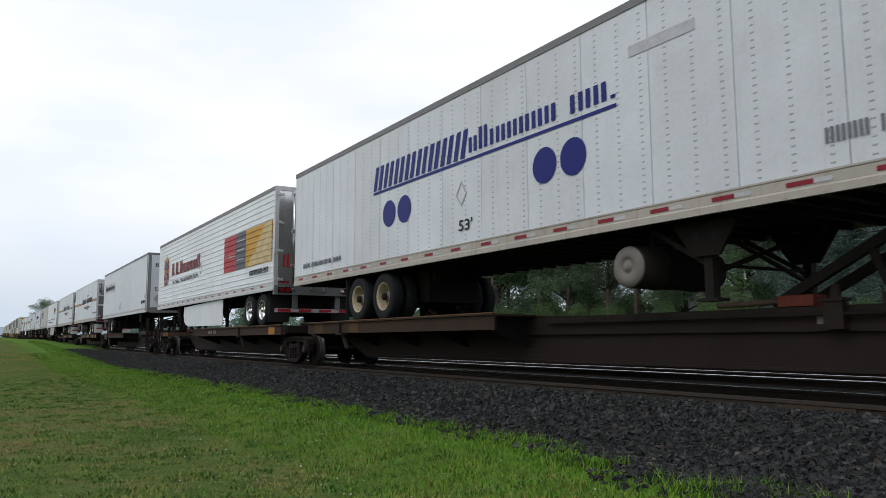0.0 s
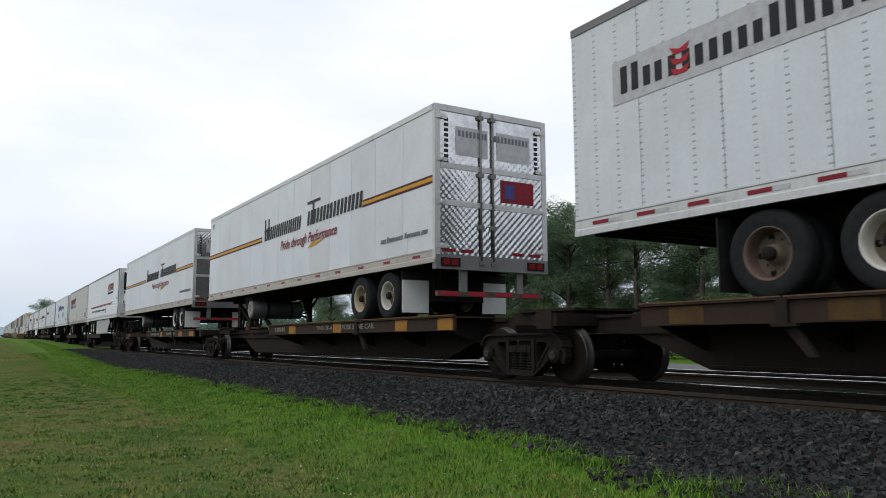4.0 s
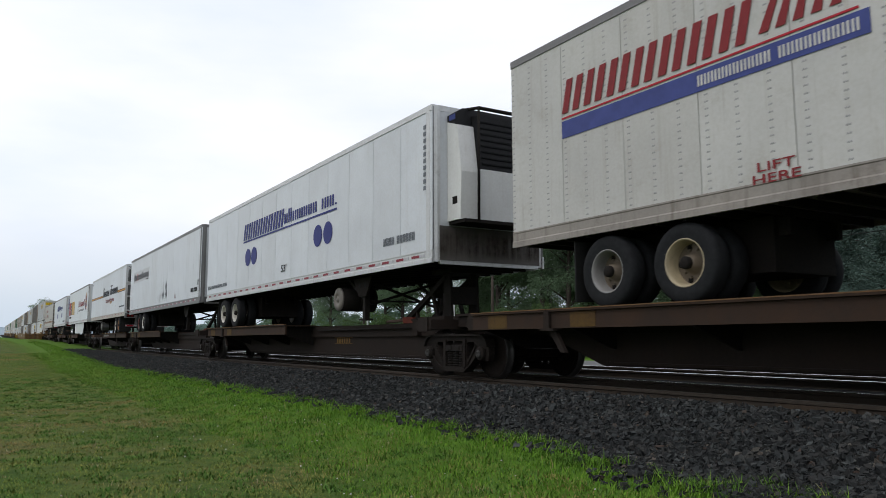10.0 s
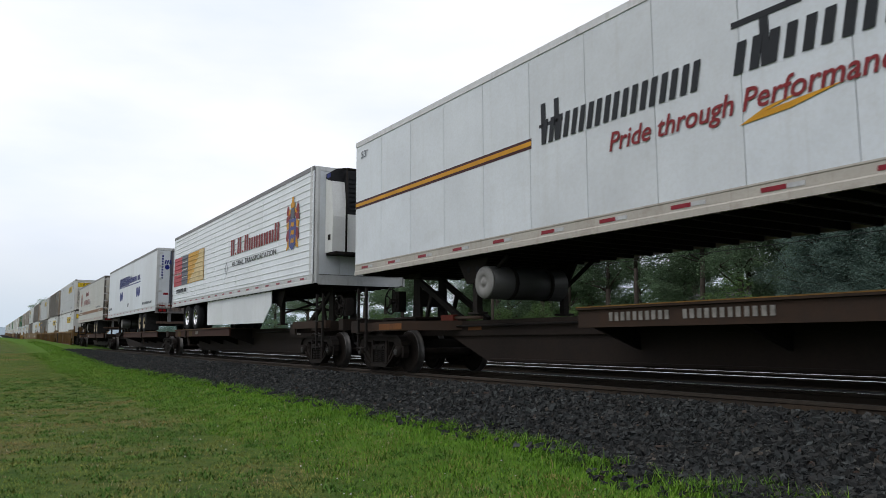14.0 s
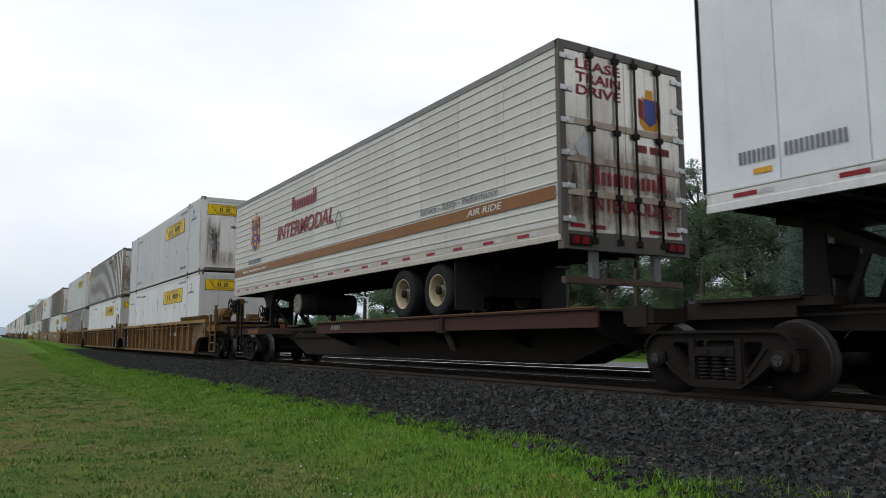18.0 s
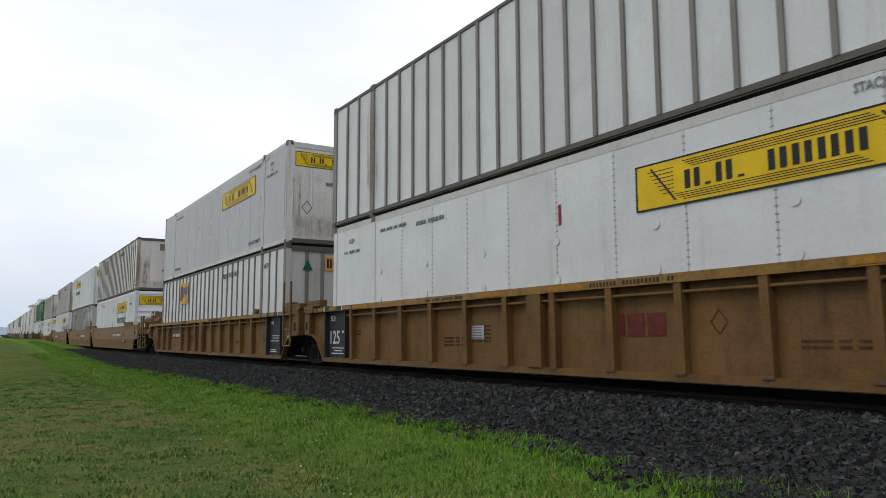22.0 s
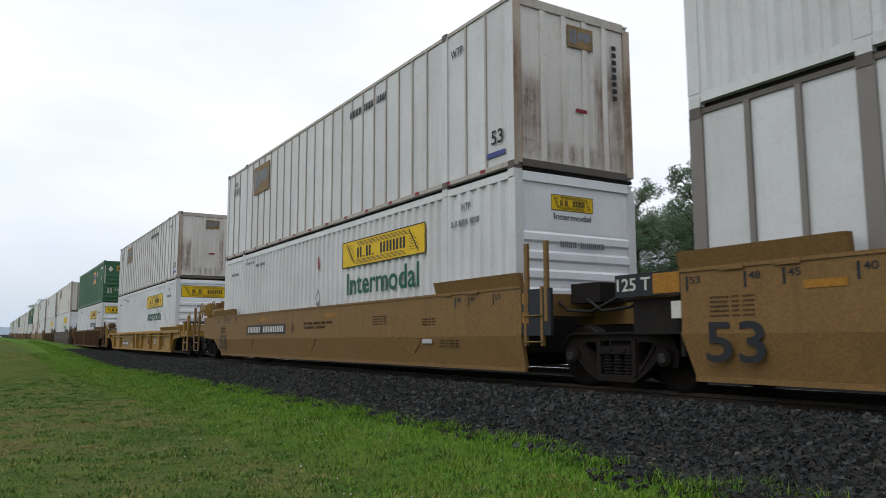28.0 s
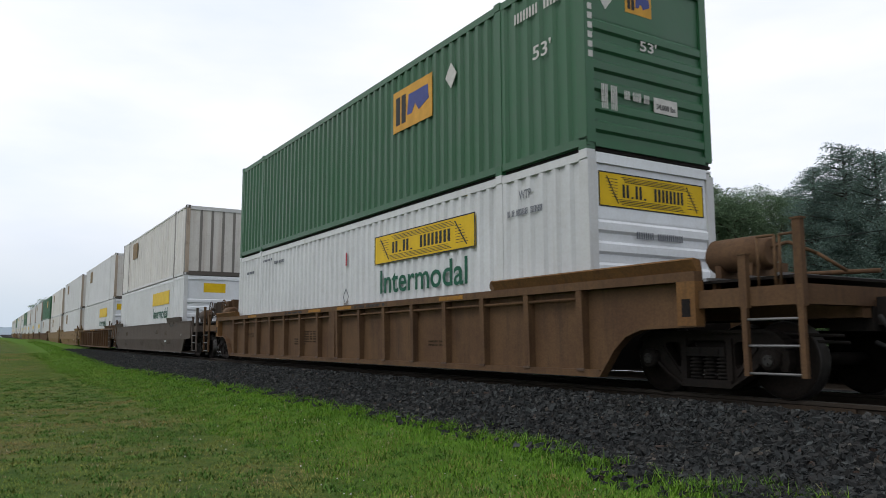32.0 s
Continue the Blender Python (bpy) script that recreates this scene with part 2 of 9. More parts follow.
TANK_SKIN = painted("tarnished_tank_shell", (0.050, 0.050, 0.050), (0.025, 0.022, 0.020), 0.5, 0.5, 0.5, 0.3)
ROD_GREY = plain("sooty_grey_lock_bar", (0.085, 0.080, 0.082), 0.5, 0.2)
KICK = painted("sooty_front_panel", (0.095, 0.085, 0.078), (0.035, 0.028, 0.024), 0.6, 0.6, 0.8, 0.0, 0.15, 0.5)
# dusty brown, darkened to paint the shade inside the rim
RIM_CENTRE = painted("dusty_shaded_wheel_centre", (0.13, 0.10, 0.07), (0.05, 0.035, 0.025), 0.6, 0.6, 0.5)
DIMLETTER = plain("worn_white_lettering", (0.20, 0.19, 0.175), 0.7, 0, 0.4)
WLETTER = plain("white_lettering", (0.50, 0.49, 0.465), 0.5, 0, 0.2)
HOSE = plain("black_rubber_hose", (0.02, 0.02, 0.02), 0.7)


def run_down(name, col, strength, rough=0.75):
    """A stain that has run down a sheet: streaky, dense in its middle, fading to its edges; bare sheet shows between the streaks."""
    m, nt, b = mat_base(name, rough, 0.0, 0.1)
    tc = nt.nodes.new("ShaderNodeTexCoord")
    sep = nt.nodes.new("ShaderNodeSeparateXYZ")
    nt.links.new(tc.outputs["Generated"], sep.inputs[0])
    masks = []
    for axis in ("X", "Y", "Z"):
        d = nt.nodes.new("ShaderNodeMath")
        d.operation = "PINGPONG"
        d.inputs[1].default_value = 0.5
        nt.links.new(sep.outputs[axis], d.inputs[0])
        r = nt.nodes.new("ShaderNodeMapRange")
        r.interpolation_type = "SMOOTHSTEP"
        r.inputs["From Max"].default_value = 0.42 if axis != "Z" else 0.34
        nt.links.new(d.outputs[0], r.inputs["Value"])
        masks.append(r.outputs["Result"])
    streaks = ramp(nt, noise_at(nt, coords(nt, (9.0, 9.0, 0.7)), 1.0, 6, 0.65), [(0.34, (0.0,) * 3), (0.62, (1, 1, 1))])
    spots = ramp(nt, noise_at(nt, coords(nt), 6.0, 5, 0.7), [(0.30, (0.35,) * 3), (0.62, (1, 1, 1))])
    a = strength
    last = None
    for k in (masks[2], streaks, spots):
        mul = nt.nodes.new("ShaderNodeMath")
        mul.operation = "MULTIPLY"
        nt.links.new(k, mul.inputs[0])
        if last is None:
            mul.inputs[1].default_value = a
        else:
            nt.links.new(last, mul.inputs[1])
        last = mul.outputs[0]
    wide = nt.nodes.new("ShaderNodeMath")
    wide.operation = "MAXIMUM"
    nt.links.new(masks[0], wide.inputs[0])
    nt.links.new(masks[1], wide.inputs[1])
    mul = nt.nodes.new("ShaderNodeMath")
    mul.operation = "MULTIPLY"
    nt.links.new(last, mul.inputs[0])
    nt.links.new(wide.outputs[0], mul.inputs[1])
    nt.links.new(mul.outputs[0], b.inputs["Alpha"])
    c = blend(nt, spots, tuple(x * 1.5 for x in col), col)
    nt.links.new(c, b.inputs["Base Color"])
    return m


SOOT = run_down("soot_stain", (0.045, 0.034, 0.026), 0.95)
RUST_RUN = run_down("rust_stain", (0.165, 0.085, 0.045), 0.68)
RUST_PALE = run_down("thin_rust_stain", (0.23, 0.15, 0.095), 0.5)

# ---- mesh helpers ----
def box(bm, x0, x1, y0, y1, z0, z1):
    v = [bm.verts.new(p) for p in ((x0, y0, z0), (x1, y0, z0), (x1, y1, z0), (x0, y1, z0), (x0, y0, z1), (x1, y0, z1), (x1, y1, z1), (x0, y1, z1))]
    for f in ((0, 3, 2, 1), (4, 5, 6, 7), (0, 1, 5, 4), (1, 2, 6, 5), (2, 3, 7, 6), (3, 0, 4, 7)):
        bm.faces.new([v[i] for i in f])


def prism(bm, pts, y0, y1):
    """A polygon in x, z drawn out along y."""
    a = [bm.verts.new((x, y0, z)) for x, z in pts]
    b = [bm.verts.new((x, y1, z)) for x, z in pts]
    n = len(pts)
    fs = [bm.faces.new(a), bm.faces.new(b[::-1])]
    for i in range(n):
        fs.append(bm.faces.new((a[i], b[i], b[(i + 1) % n], a[(i + 1) % n])))
    bmesh.ops.recalc_face_normals(bm, faces=fs)


def prism_x(bm, pts, x0, x1):
    """A polygon in y, z drawn out along x."""
    a = [bm.verts.new((x0, y, z)) for y, z in pts]
    b = [bm.verts.new((x1, y, z)) for y, z in pts]
    n = len(pts)
    fs = [bm.faces.new(a), bm.faces.new(b[::-1])]
    for i in range(n):
        fs.append(bm.faces.new((a[i], b[i], b[(i + 1) % n], a[(i + 1) % n])))
    bmesh.ops.recalc_face_normals(bm, faces=fs)


def tube(bm, p, q, r, n=10, r2=None):
    p, q = Vector(p), Vector(q)
    d = (q - p).normalized()
    u = d.orthogonal().normalized()
    w = d.cross(u)
    r2 = r if r2 is None else r2
    a, b = [], []
    for i in range(n):
        c, s = math.cos(2 * math.pi * i / n), math.sin(2 * math.pi * i / n)
        a.append(bm.verts.new(p + (u * c + w * s) * r))
        b.append(bm.verts.new(q + (u * c + w * s) * r2))
    for i in range(n):
        f = bm.faces.new((a[i], a[(i + 1) % n], b[(i + 1) % n], b[i]))
        f.smooth = True
    bm.faces.new(a[::-1])
    bm.faces.new(b)


def bar(bm, p, q, w, h):
    """A square bar between two points in one x-z plane; w along y, h across."""
    p, q = Vector(p), Vector(q)
    d = (q - p).normalized()
    n = Vector((-d.z, 0, d.x)) * h / 2
    y = Vector((0, w / 2, 0))
    v = [bm.verts.new(c) for c in (p - n - y, p - n + y, p + n + y, p + n - y, q - n - y, q - n + y, q + n + y, q + n - y)]
    fs = [bm.faces.new([v[i] for i in f]) for f in ((0, 1, 2, 3), (7, 6, 5, 4), (0, 4, 5, 1), (1, 5, 6, 2), (2, 6, 7, 3), (3, 7, 4, 0))]
    bmesh.ops.recalc_face_normals(bm, faces=fs)


def lathe(bm, prof, n=28, y=0.0, caps=True):
    """Turn a profile of (radius, y) about the y axis."""
    rings = []
    for r, yy in prof:
        rings.append([bm.verts.new((r * math.cos(2 * math.pi * i / n), y + yy, r * math.sin(2 * math.pi * i / n))) for i in range(n)])
    fs = []
    for a, b in zip(rings, rings[1:]):
        for i in range(n):
            f = bm.faces.new((a[i], a[(i + 1) % n], b[(i + 1) % n], b[i]))
            f.smooth = True
            fs.append(f)
    if caps:
        fs.append(bm.faces.new(rings[0][::-1]))
        fs.append(bm.faces.new(rings[-1]))
    bmesh.ops.recalc_face_normals(bm, faces=fs)


def mesh_of(name, bm, mat):
    me = bpy.data.meshes.new(name)
    bm.to_mesh(me)
    bm.free()
    me.materials.append(mat)
    return me


SHIFT = {}  # base height of each thing


def put(name, me, parent, x=0.0, y=0.0, z=0.0, label=""):
    """A mesh, in heights above the rails, as a part of a thing (or of one of its parts)."""
    ob = new(name, me)
    ob.parent = parent
    ob.location = (x, y, z - SHIFT.get(parent.name, 0.0))
    if label:
        ob["label"] = label
    return ob


def part(name, bm, mat, parent, label="", x=0.0, y=0.0, z=0.0):
    return put(name, mesh_of(name, bm, mat), parent, x, y, z, label)


MOVING = []


def rolling(name, s, z, label, category, group):
    """A thing that rolls with the train; s is its place along the track at the start, z its base."""
    ob = new(name)
    ob.empty_display_size = 0.3
    ob.location = (s, 0, z)
    tagged(ob, label, category, group)
    SHIFT[ob.name] = z
    MOVING.append((ob, s, z))
    return ob


MESHES = {}


def shared(key, make, mat):
    """Alike pieces share one mesh."""
    k = (key, mat.name)
    if k not in MESHES:
        bm = bmesh.new()
        make(bm)
        MESHES[k] = mesh_of(key if isinstance(key, str) else str(key[0]), bm, mat)
    return MESHES[k]


def block(name, parent, mat, x0, x1, y0, y1, z0, z1, label=""):
    """A box part that shares its mesh with others of its size."""
    key = (name, round(x1 - x0, 3), round(y1 - y0, 3), round(z1 - z0, 3))
    me = shared(key, lambda bm: box(bm, 0, x1 - x0, 0, y1 - y0, 0, z1 - z0), mat)
    me.name = name
    return put(name, me, parent, x0, y0, z0, label)


# ---- writing and marks ----
def text_mesh(body, mat, shear=0.0, space=1.0):
    key = ("text", body, mat.name, shear, space)
    if key not in MESHES:
        cu = bpy.data.curves.new("writing", "FONT")
        cu.body, cu.size, cu.extrude, cu.resolution_u = body, 1.0, 0.001, 3
        cu.shear, cu.space_character, cu.offset = shear, space, 0.012
        ob = bpy.data.objects.new("writing", cu)
        scene.collection.objects.link(ob)
        me = bpy.data.meshes.new_from_object(ob.evaluated_get(bpy.context.evaluated_depsgraph_get()))
        bpy.data.objects.remove(ob)
        bpy.data.curves.remove(cu)
        co = np.empty(len(me.vertices) * 3)
        me.vertices.foreach_get("co", co)
        co = co.reshape(-1, 3)
        lo, hi = co.min(0), co.max(0)
        co[:, :2] = (co[:, :2] - lo[:2]) / np.maximum(hi[:2] - lo[:2], 1e-6)
        me.vertices.foreach_set("co", co.ravel())
        me.materials.append(mat)
        MESHES[key] = me
    return MESHES[key]


def letter(parent, body, mat, x0, x1, z0, z1, y=-1.316, shear=0.0, end=None, rise=0.0):
    """Words on the near side (or, with end, on the face that looks along +x: x0, x1 are then y)."""
    ob = new("lettering", text_mesh(body, mat, shear))
    ob.parent = parent
    zz = z0 - SHIFT.get(parent.name, 0.0)
    if end is None:
        ob.location = (x0, y, zz)
        ob.rotation_euler = (radians(90), -math.atan2(rise, x1 - x0), 0)
    else:
        ob.location = (end, x0, zz)
        ob.rotation_euler = (radians(90), 0, radians(90))
    ob.scale = (x1 - x0, z1 - z0, 1)
    ob["kind"] = "stuff"
    return ob


def bars(parent, words, mat, x0, x1, z0, z1, y=-1.316, slant=0.0, end=None, name="marking", label=""):
    """Names and numbers as plain bars: two upright strokes for each letter, low ones for small letters."""
    widths = [0.55 if c == " " else 0.35 if c in "il.1I'" else 0.75 for c in words]
    gap = 0.22
    total = sum(widths) + gap * (len(words) - 1)
    k = (x1 - x0) / total
    bm = bmesh.new()
    x = x0
    for c, w in zip(words, widths):
        if c != " ":
            top = z1 if c.isupper() or c.isdigit() or c in "bdfhklt" else z0 + (z1 - z0) * (0.12 if c == "." else 0.70)
            strokes = [(0.1, 0.9)] if w < 0.5 else [(0, 0.37), (0.63, 1)]
            for a, b in strokes:
                xa, xb = x + a * w * k, x + b * w * k
                sh = slant * (top - z0)
                if end is None:
                    prism(bm, [(xa, z0), (xb, z0), (xb + sh, top), (xa + sh, top)], y, y + 0.004)
                else:
                    prism_x(bm, [(xa, z0), (xb, z0), (xb + sh, top), (xa + sh, top)], end - 0.004, end)
        x += (w + gap) * k
    ob = part(name, bm, mat, parent, label)
    ob["kind"] = "stuff"
    return ob


def panel(parent, mat, x0, x1, z0, z1, y=-1.312, end=None, name="panel_mark", label=""):
    if end is None:
        return block(name, parent, mat, x0, x1, y, y + 0.006, z0, z1, label)
    return block(name, parent, mat, end - 0.006, end, x0, x1, z0, z1, label)


def poly(parent, mat, pts, y=-1.314, end=None, name="emblem", label=""):
    bm = bmesh.new()
    if end is None:
        prism(bm, pts, y, y + 0.005)
    else:
        prism_x(bm, pts, end - 0.005, end)
    return part(name, bm, mat, parent, label)


def stain(parent, mat, a0, a1, z0, z1, end=None, y=-1.3105):
    """A run-down stain as a thin film on the end (a0, a1 are y) or on the near side (a0, a1 are x)."""
    bm = bmesh.new()
    if end is None:
        vs = [(a0, y, z0), (a1, y, z0), (a1, y, z1), (a0, y, z1)]
    else:
        vs = [(end, a0, z0), (end, a1, z0), (end, a1, z1), (end, a0, z1)]
    bm.faces.new([bm.verts.new(v) for v in vs])
    ob = part("stain", bm, mat, parent)
    ob["kind"] = "stuff"
    return ob


def disc_pts(cx, cz, rx, rz, n=26):
    return [(cx + rx * math.cos(2 * math.pi * i / n), cz + rz * math.sin(2 * math.pi * i / n)) for i in range(n)]


def diamond(parent, mat, cx, cz, r, y=-1.313, end=None):
    return poly(parent, mat, [(cx - r * 0.8, cz), (cx, cz - r), (cx + r * 0.8, cz), (cx, cz + r)], y, end, "placard")


def outline_diamond(parent, mat, cx, cz, r, y=-1.314, end=None):
    bm = bmesh.new()
    o = [(cx - r * 0.8, cz), (cx, cz - r), (cx + r * 0.8, cz), (cx, cz + r)]
    i = [(cx + (px - cx) * 0.82, cz + (pz - cz) * 0.82) for px, pz in o]
    for k in range(4):
        q = [o[k], o[(k + 1) % 4], i[(k + 1) % 4], i[k]]
        if end is None:
            prism(bm, q, y, y + 0.004)
        else:
            prism_x(bm, q, end - 0.004, end)
    return part("placard_frame", bm, mat, parent)


# ---- running gear ----
SPINNING = []  # wheelsets: object, place on its thing, height, start of its thing
WHEEL_R = 0.42
AXLE = 0.84  # half of a truck's wheelbase


def wheel_disc(bm):
    for sgn in (-1, 1):
        lathe(bm, [(0.11, -0.10 * sgn), (0.125, -0.07 * sgn), (0.24, -0.010 * sgn), (0.325, -0.050 * sgn), (0.365, -0.068 * sgn), (0.413, -0.068 * sgn), (0.413, 0.066 * sgn), (0.33, 0.05 * sgn), (0.24, 0.05 * sgn), (0.12, 0.07 * sgn)], 32, 0.775 * sgn)
    tube(bm, (0, -1.08, 0), (0, 1.08, 0), 0.075, 12)


def wheel_tread(bm):
    lathe(bm, [(0.408, -0.067), (0.418, -0.060), (0.420, -0.05), (0.422, 0.03), (0.445, 0.045), (0.441, 0.066), (0.408, 0.067)], 44, 0.0, False)


def plate_with_holes(bm, outer, holes, y0, y1):
    """A flat plate in x, z with openings, drawn out along y."""
    edges = []
    for loop in (outer, *holes):
        vs = [bm.verts.new((x, y0, z)) for x, z in loop]
        edges += [bm.edges.new((vs[i], vs[(i + 1) % len(vs)])) for i in range(len(vs))]
    fs = [f for f in bmesh.ops.triangle_fill(bm, use_beauty=True, edges=edges)["geom"] if isinstance(f, bmesh.types.BMFace)]
    ext = bmesh.ops.extrude_face_region(bm, geom=fs)["geom"]
    bmesh.ops.translate(bm, vec=(0, y1 - y0, 0), verts=[v for v in ext if isinstance(v, bmesh.types.BMVert)])
    bmesh.ops.recalc_face_normals(bm, faces=bm.faces[:])


def frame_casting(bm):
    """A three-piece truck's cast side frame: rounded ends, two rounded triangular windows, the bolster opening, pedestal jaws."""
    half = [(0.34, 0.11), (0.45, 0.15), (0.58, 0.25), (0.68, 0.29), (0.735, 0.37), (0.745, 0.48), (0.78, 0.515), (0.96, 0.515), (0.995, 0.48), (1.00, 0.34), (1.03, 0.30), (1.10, 0.31), (1.13, 0.40), (1.12, 0.54), (1.07, 0.64), (0.98, 0.705), (0.84, 0.735)]
    outer = half + [(-x, z) for x, z in half[::-1]]
    win = [(0.43, 0.615), (0.395, 0.585), (0.39, 0.36), (0.415, 0.32), (0.455, 0.33), (0.64, 0.555), (0.645, 0.595), (0.615, 0.615)]
    mid = [(-0.29, 0.19), (0.29, 0.19), (0.29, 0.60), (0.25, 0.635), (-0.25, 0.635), (-0.29, 0.60)]
    plate_with_holes(bm, outer, [win, [(-x, z) for x, z in win[::-1]], mid], -0.055, 0.065)
    # raised flanges along the edges
    rim = [(-1.12, 0.54), (-1.07, 0.64), (-0.98, 0.705), (-0.84, 0.735), (0.84, 0.735), (0.98, 0.705), (1.07, 0.64), (1.12, 0.54)]
    for (xa, za), (xb, zb_) in zip(rim, rim[1:]):
        bar(bm, (xa, -0.01, za), (xb, -0.01, zb_), 0.19, 0.035)
    for k in (-1, 1):
        for (xa, za), (xb, zb_) in (((0.735, 0.37), (0.58, 0.25)), ((0.58, 0.25), (0.34, 0.11))):
            bar(bm, (k * xa, -0.02, za), (k * xb, -0.02, zb_), 0.17, 0.03)
        bar(bm, (k * 0.70, -0.05, 0.56), (k * 0.42, -0.05, 0.24), 0.05, 0.035)
        box(bm, k * 0.335 - 0.04, k * 0.335 + 0.04, -0.085, 0.085, 0.18, 0.66)
    box(bm, -0.36, 0.36, -0.10, 0.10, 0.10, 0.19)
    for v in bm.verts:
        v.co.x *= 0.955 if abs(v.co.x) < 0.9 else 0.92


def bearing_box(bm):
    prism(bm, [(-0.105, 0.40), (-0.07, 0.33), (0.07, 0.33), (0.105, 0.40), (0.12, 0.50), (-0.12, 0.50)], -0.085, 0.07)
    lathe(bm, [(0.118, 0.06), (0.118, -0.10), (0.100, -0.125), (0.01, -0.125)], 18)
    for v in bm.verts[-72:]:
        v.co.z += 0.42


def bearing_cap(bm):
    tube(bm, (0, 0.0, 0.42), (0, -0.02, 0.42), 0.062, 12)
    for i in range(3):
        a = 2 * math.pi * (i + 0.25) / 3
        tube(bm, (0.036 * math.cos(a), -0.02, 0.42 + 0.036 * math.sin(a)), (0.036 * math.cos(a), -0.035, 0.42 + 0.036 * math.sin(a)), 0.012, 6)


def spring_nest(bm):
    for x in (-0.19, 0.0, 0.19):
        for i in range(6):
            z = 0.20 + i * 0.042
            tube(bm, (x, 0, z), (x, 0, z + 0.024), 0.082, 12)
        tube(bm, (x, 0, 0.19), (x, 0, 0.46), 0.055, 8)
    box(bm, -0.27, 0.27, -0.09, 0.10, 0.455, 0.56)
    for x in (-0.13, 0.13):
        box(bm, x - 0.06, x + 0.06, -0.105, -0.09, 0.48, 0.54)


def bolster_beam(bm):
    prism_x(bm, [(-1.08, 0.47), (1.08, 0.47), (0.9, 0.68), (-0.9, 0.68)], -0.20, 0.20)
    tube(bm, (0, 0, 0.66), (0, 0, 0.78), 0.24, 16)
    for k in (-1, 1):
        box(bm, k * 0.62 - 0.04, k * 0.62 + 0.04, -0.85, 0.85, 0.28, 0.40)


def truck(car, x, s, far=False):
    """One four-wheel truck of a rail car, centred at x on the car, whose own place is s."""
    z = RAIL_Z
    put("bolster", shared("bolster", bolster_beam, BLACK), car, x, 0, z)
    if far:
        put("side_frame", shared("side_frame", frame_casting, TRUCK), car, x, -1.0, z)
        for k in (-AXLE, AXLE):
            put("wheelset", shared("wheelset", wheel_disc, DISC), car, x + k, 0, WHEEL_R + z)
        return
    for k in (-1, 1):
        side = put("side_frame", shared("side_frame", frame_casting, TRUCK), car, x, k * 1.0, z)
        for dx in (-AXLE, AXLE):
            put("bearing", shared("bearing", bearing_box, TRUCK), side, dx, 0)
            if k < 0:
                put("bearing_cap", shared("bearing_cap", bearing_cap, CAP), side, dx, -0.125, label="greasy steel bearing end cap")
        put("spring_nest", shared("spring_nest", spring_nest, BLACK), side, 0, 0)
    for dx in (-AXLE, AXLE):
        w = put("wheelset", shared("wheelset", wheel_disc, DISC), car, x + dx, 0, WHEEL_R + z)
        for yy in (-0.775, 0.775):
            put("tread", shared("tread", wheel_tread, TREAD), w, 0, yy, label="worn bright steel tread")
        SPINNING.append((w, x + dx, WHEEL_R + z - SHIFT[car.name], s))


def brake_wheel(bm):
    n = 20
    for i in range(n):
        a, b = 2 * math.pi * i / n, 2 * math.pi * (i + 1) / n
        tube(bm, (0.27 * math.cos(a), 0, 0.27 * math.sin(a)), (0.27 * math.cos(b), 0, 0.27 * math.sin(b)), 0.018, 6)
    for i in range(5):
        a = 2 * math.pi * i / 5
        tube(bm, (0, 0.03, 0), (0.27 * math.cos(a), 0, 0.27 * math.sin(a)), 0.015, 6)
    tube(bm, (0, -0.02, 0), (0, 0.16, 0), 0.06, 10)
    box(bm, -0.14, 0.14, 0.12, 0.30, -0.22, 0.22)


def ladder(car, mat, x, y, z0, z1, w=0.38):
    """A side ladder: two stiles, each rung its own part."""
    lad = put("ladder", shared(("stiles", round(z1 - z0, 2)), lambda bm: (box(bm, 0, 0.05, 0, 0.05, 0, z1 - z0), box(bm, w, w + 0.05, 0, 0.05, 0, z1 - z0)), mat), car, x, y, z0)
    n = max(2, int((z1 - z0) / 0.33))
    for i in range(n):
        put("rung", shared("rung", lambda bm: tube(bm, (0, 0, 0), (w + 0.05, 0, 0), 0.012, 6), mat), lad, 0, -0.01, 0.06 + i * (z1 - z0 - 0.1) / n)


def coupler(car, x, d):
    bm = bmesh.new()
    box(bm, min(x, x + d * 0.75), max(x, x + d * 0.75), -0.09, 0.09, 0.72, 0.92)
    box(bm, min(x + d * 0.6, x + d * 0.95), max(x + d * 0.6, x + d * 0.95), -0.2, 0.16, 0.68, 0.98)
    part("coupler", bm, BLACK, car)
    bm = bmesh.new()
    p = [(x + d * 0.1, -0.35, 0.78), (x + d * 0.3, -0.36, 0.48), (x + d * 0.6, -0.33, 0.40), (x + d * 0.85, -0.28, 0.50)]
    for a, b in zip(p, p[1:]):
        tube(bm, a, b, 0.026, 7)
    part("air_hose", bm, HOSE, car)


# ---- spine cars ----
DECK_Z = 0.95


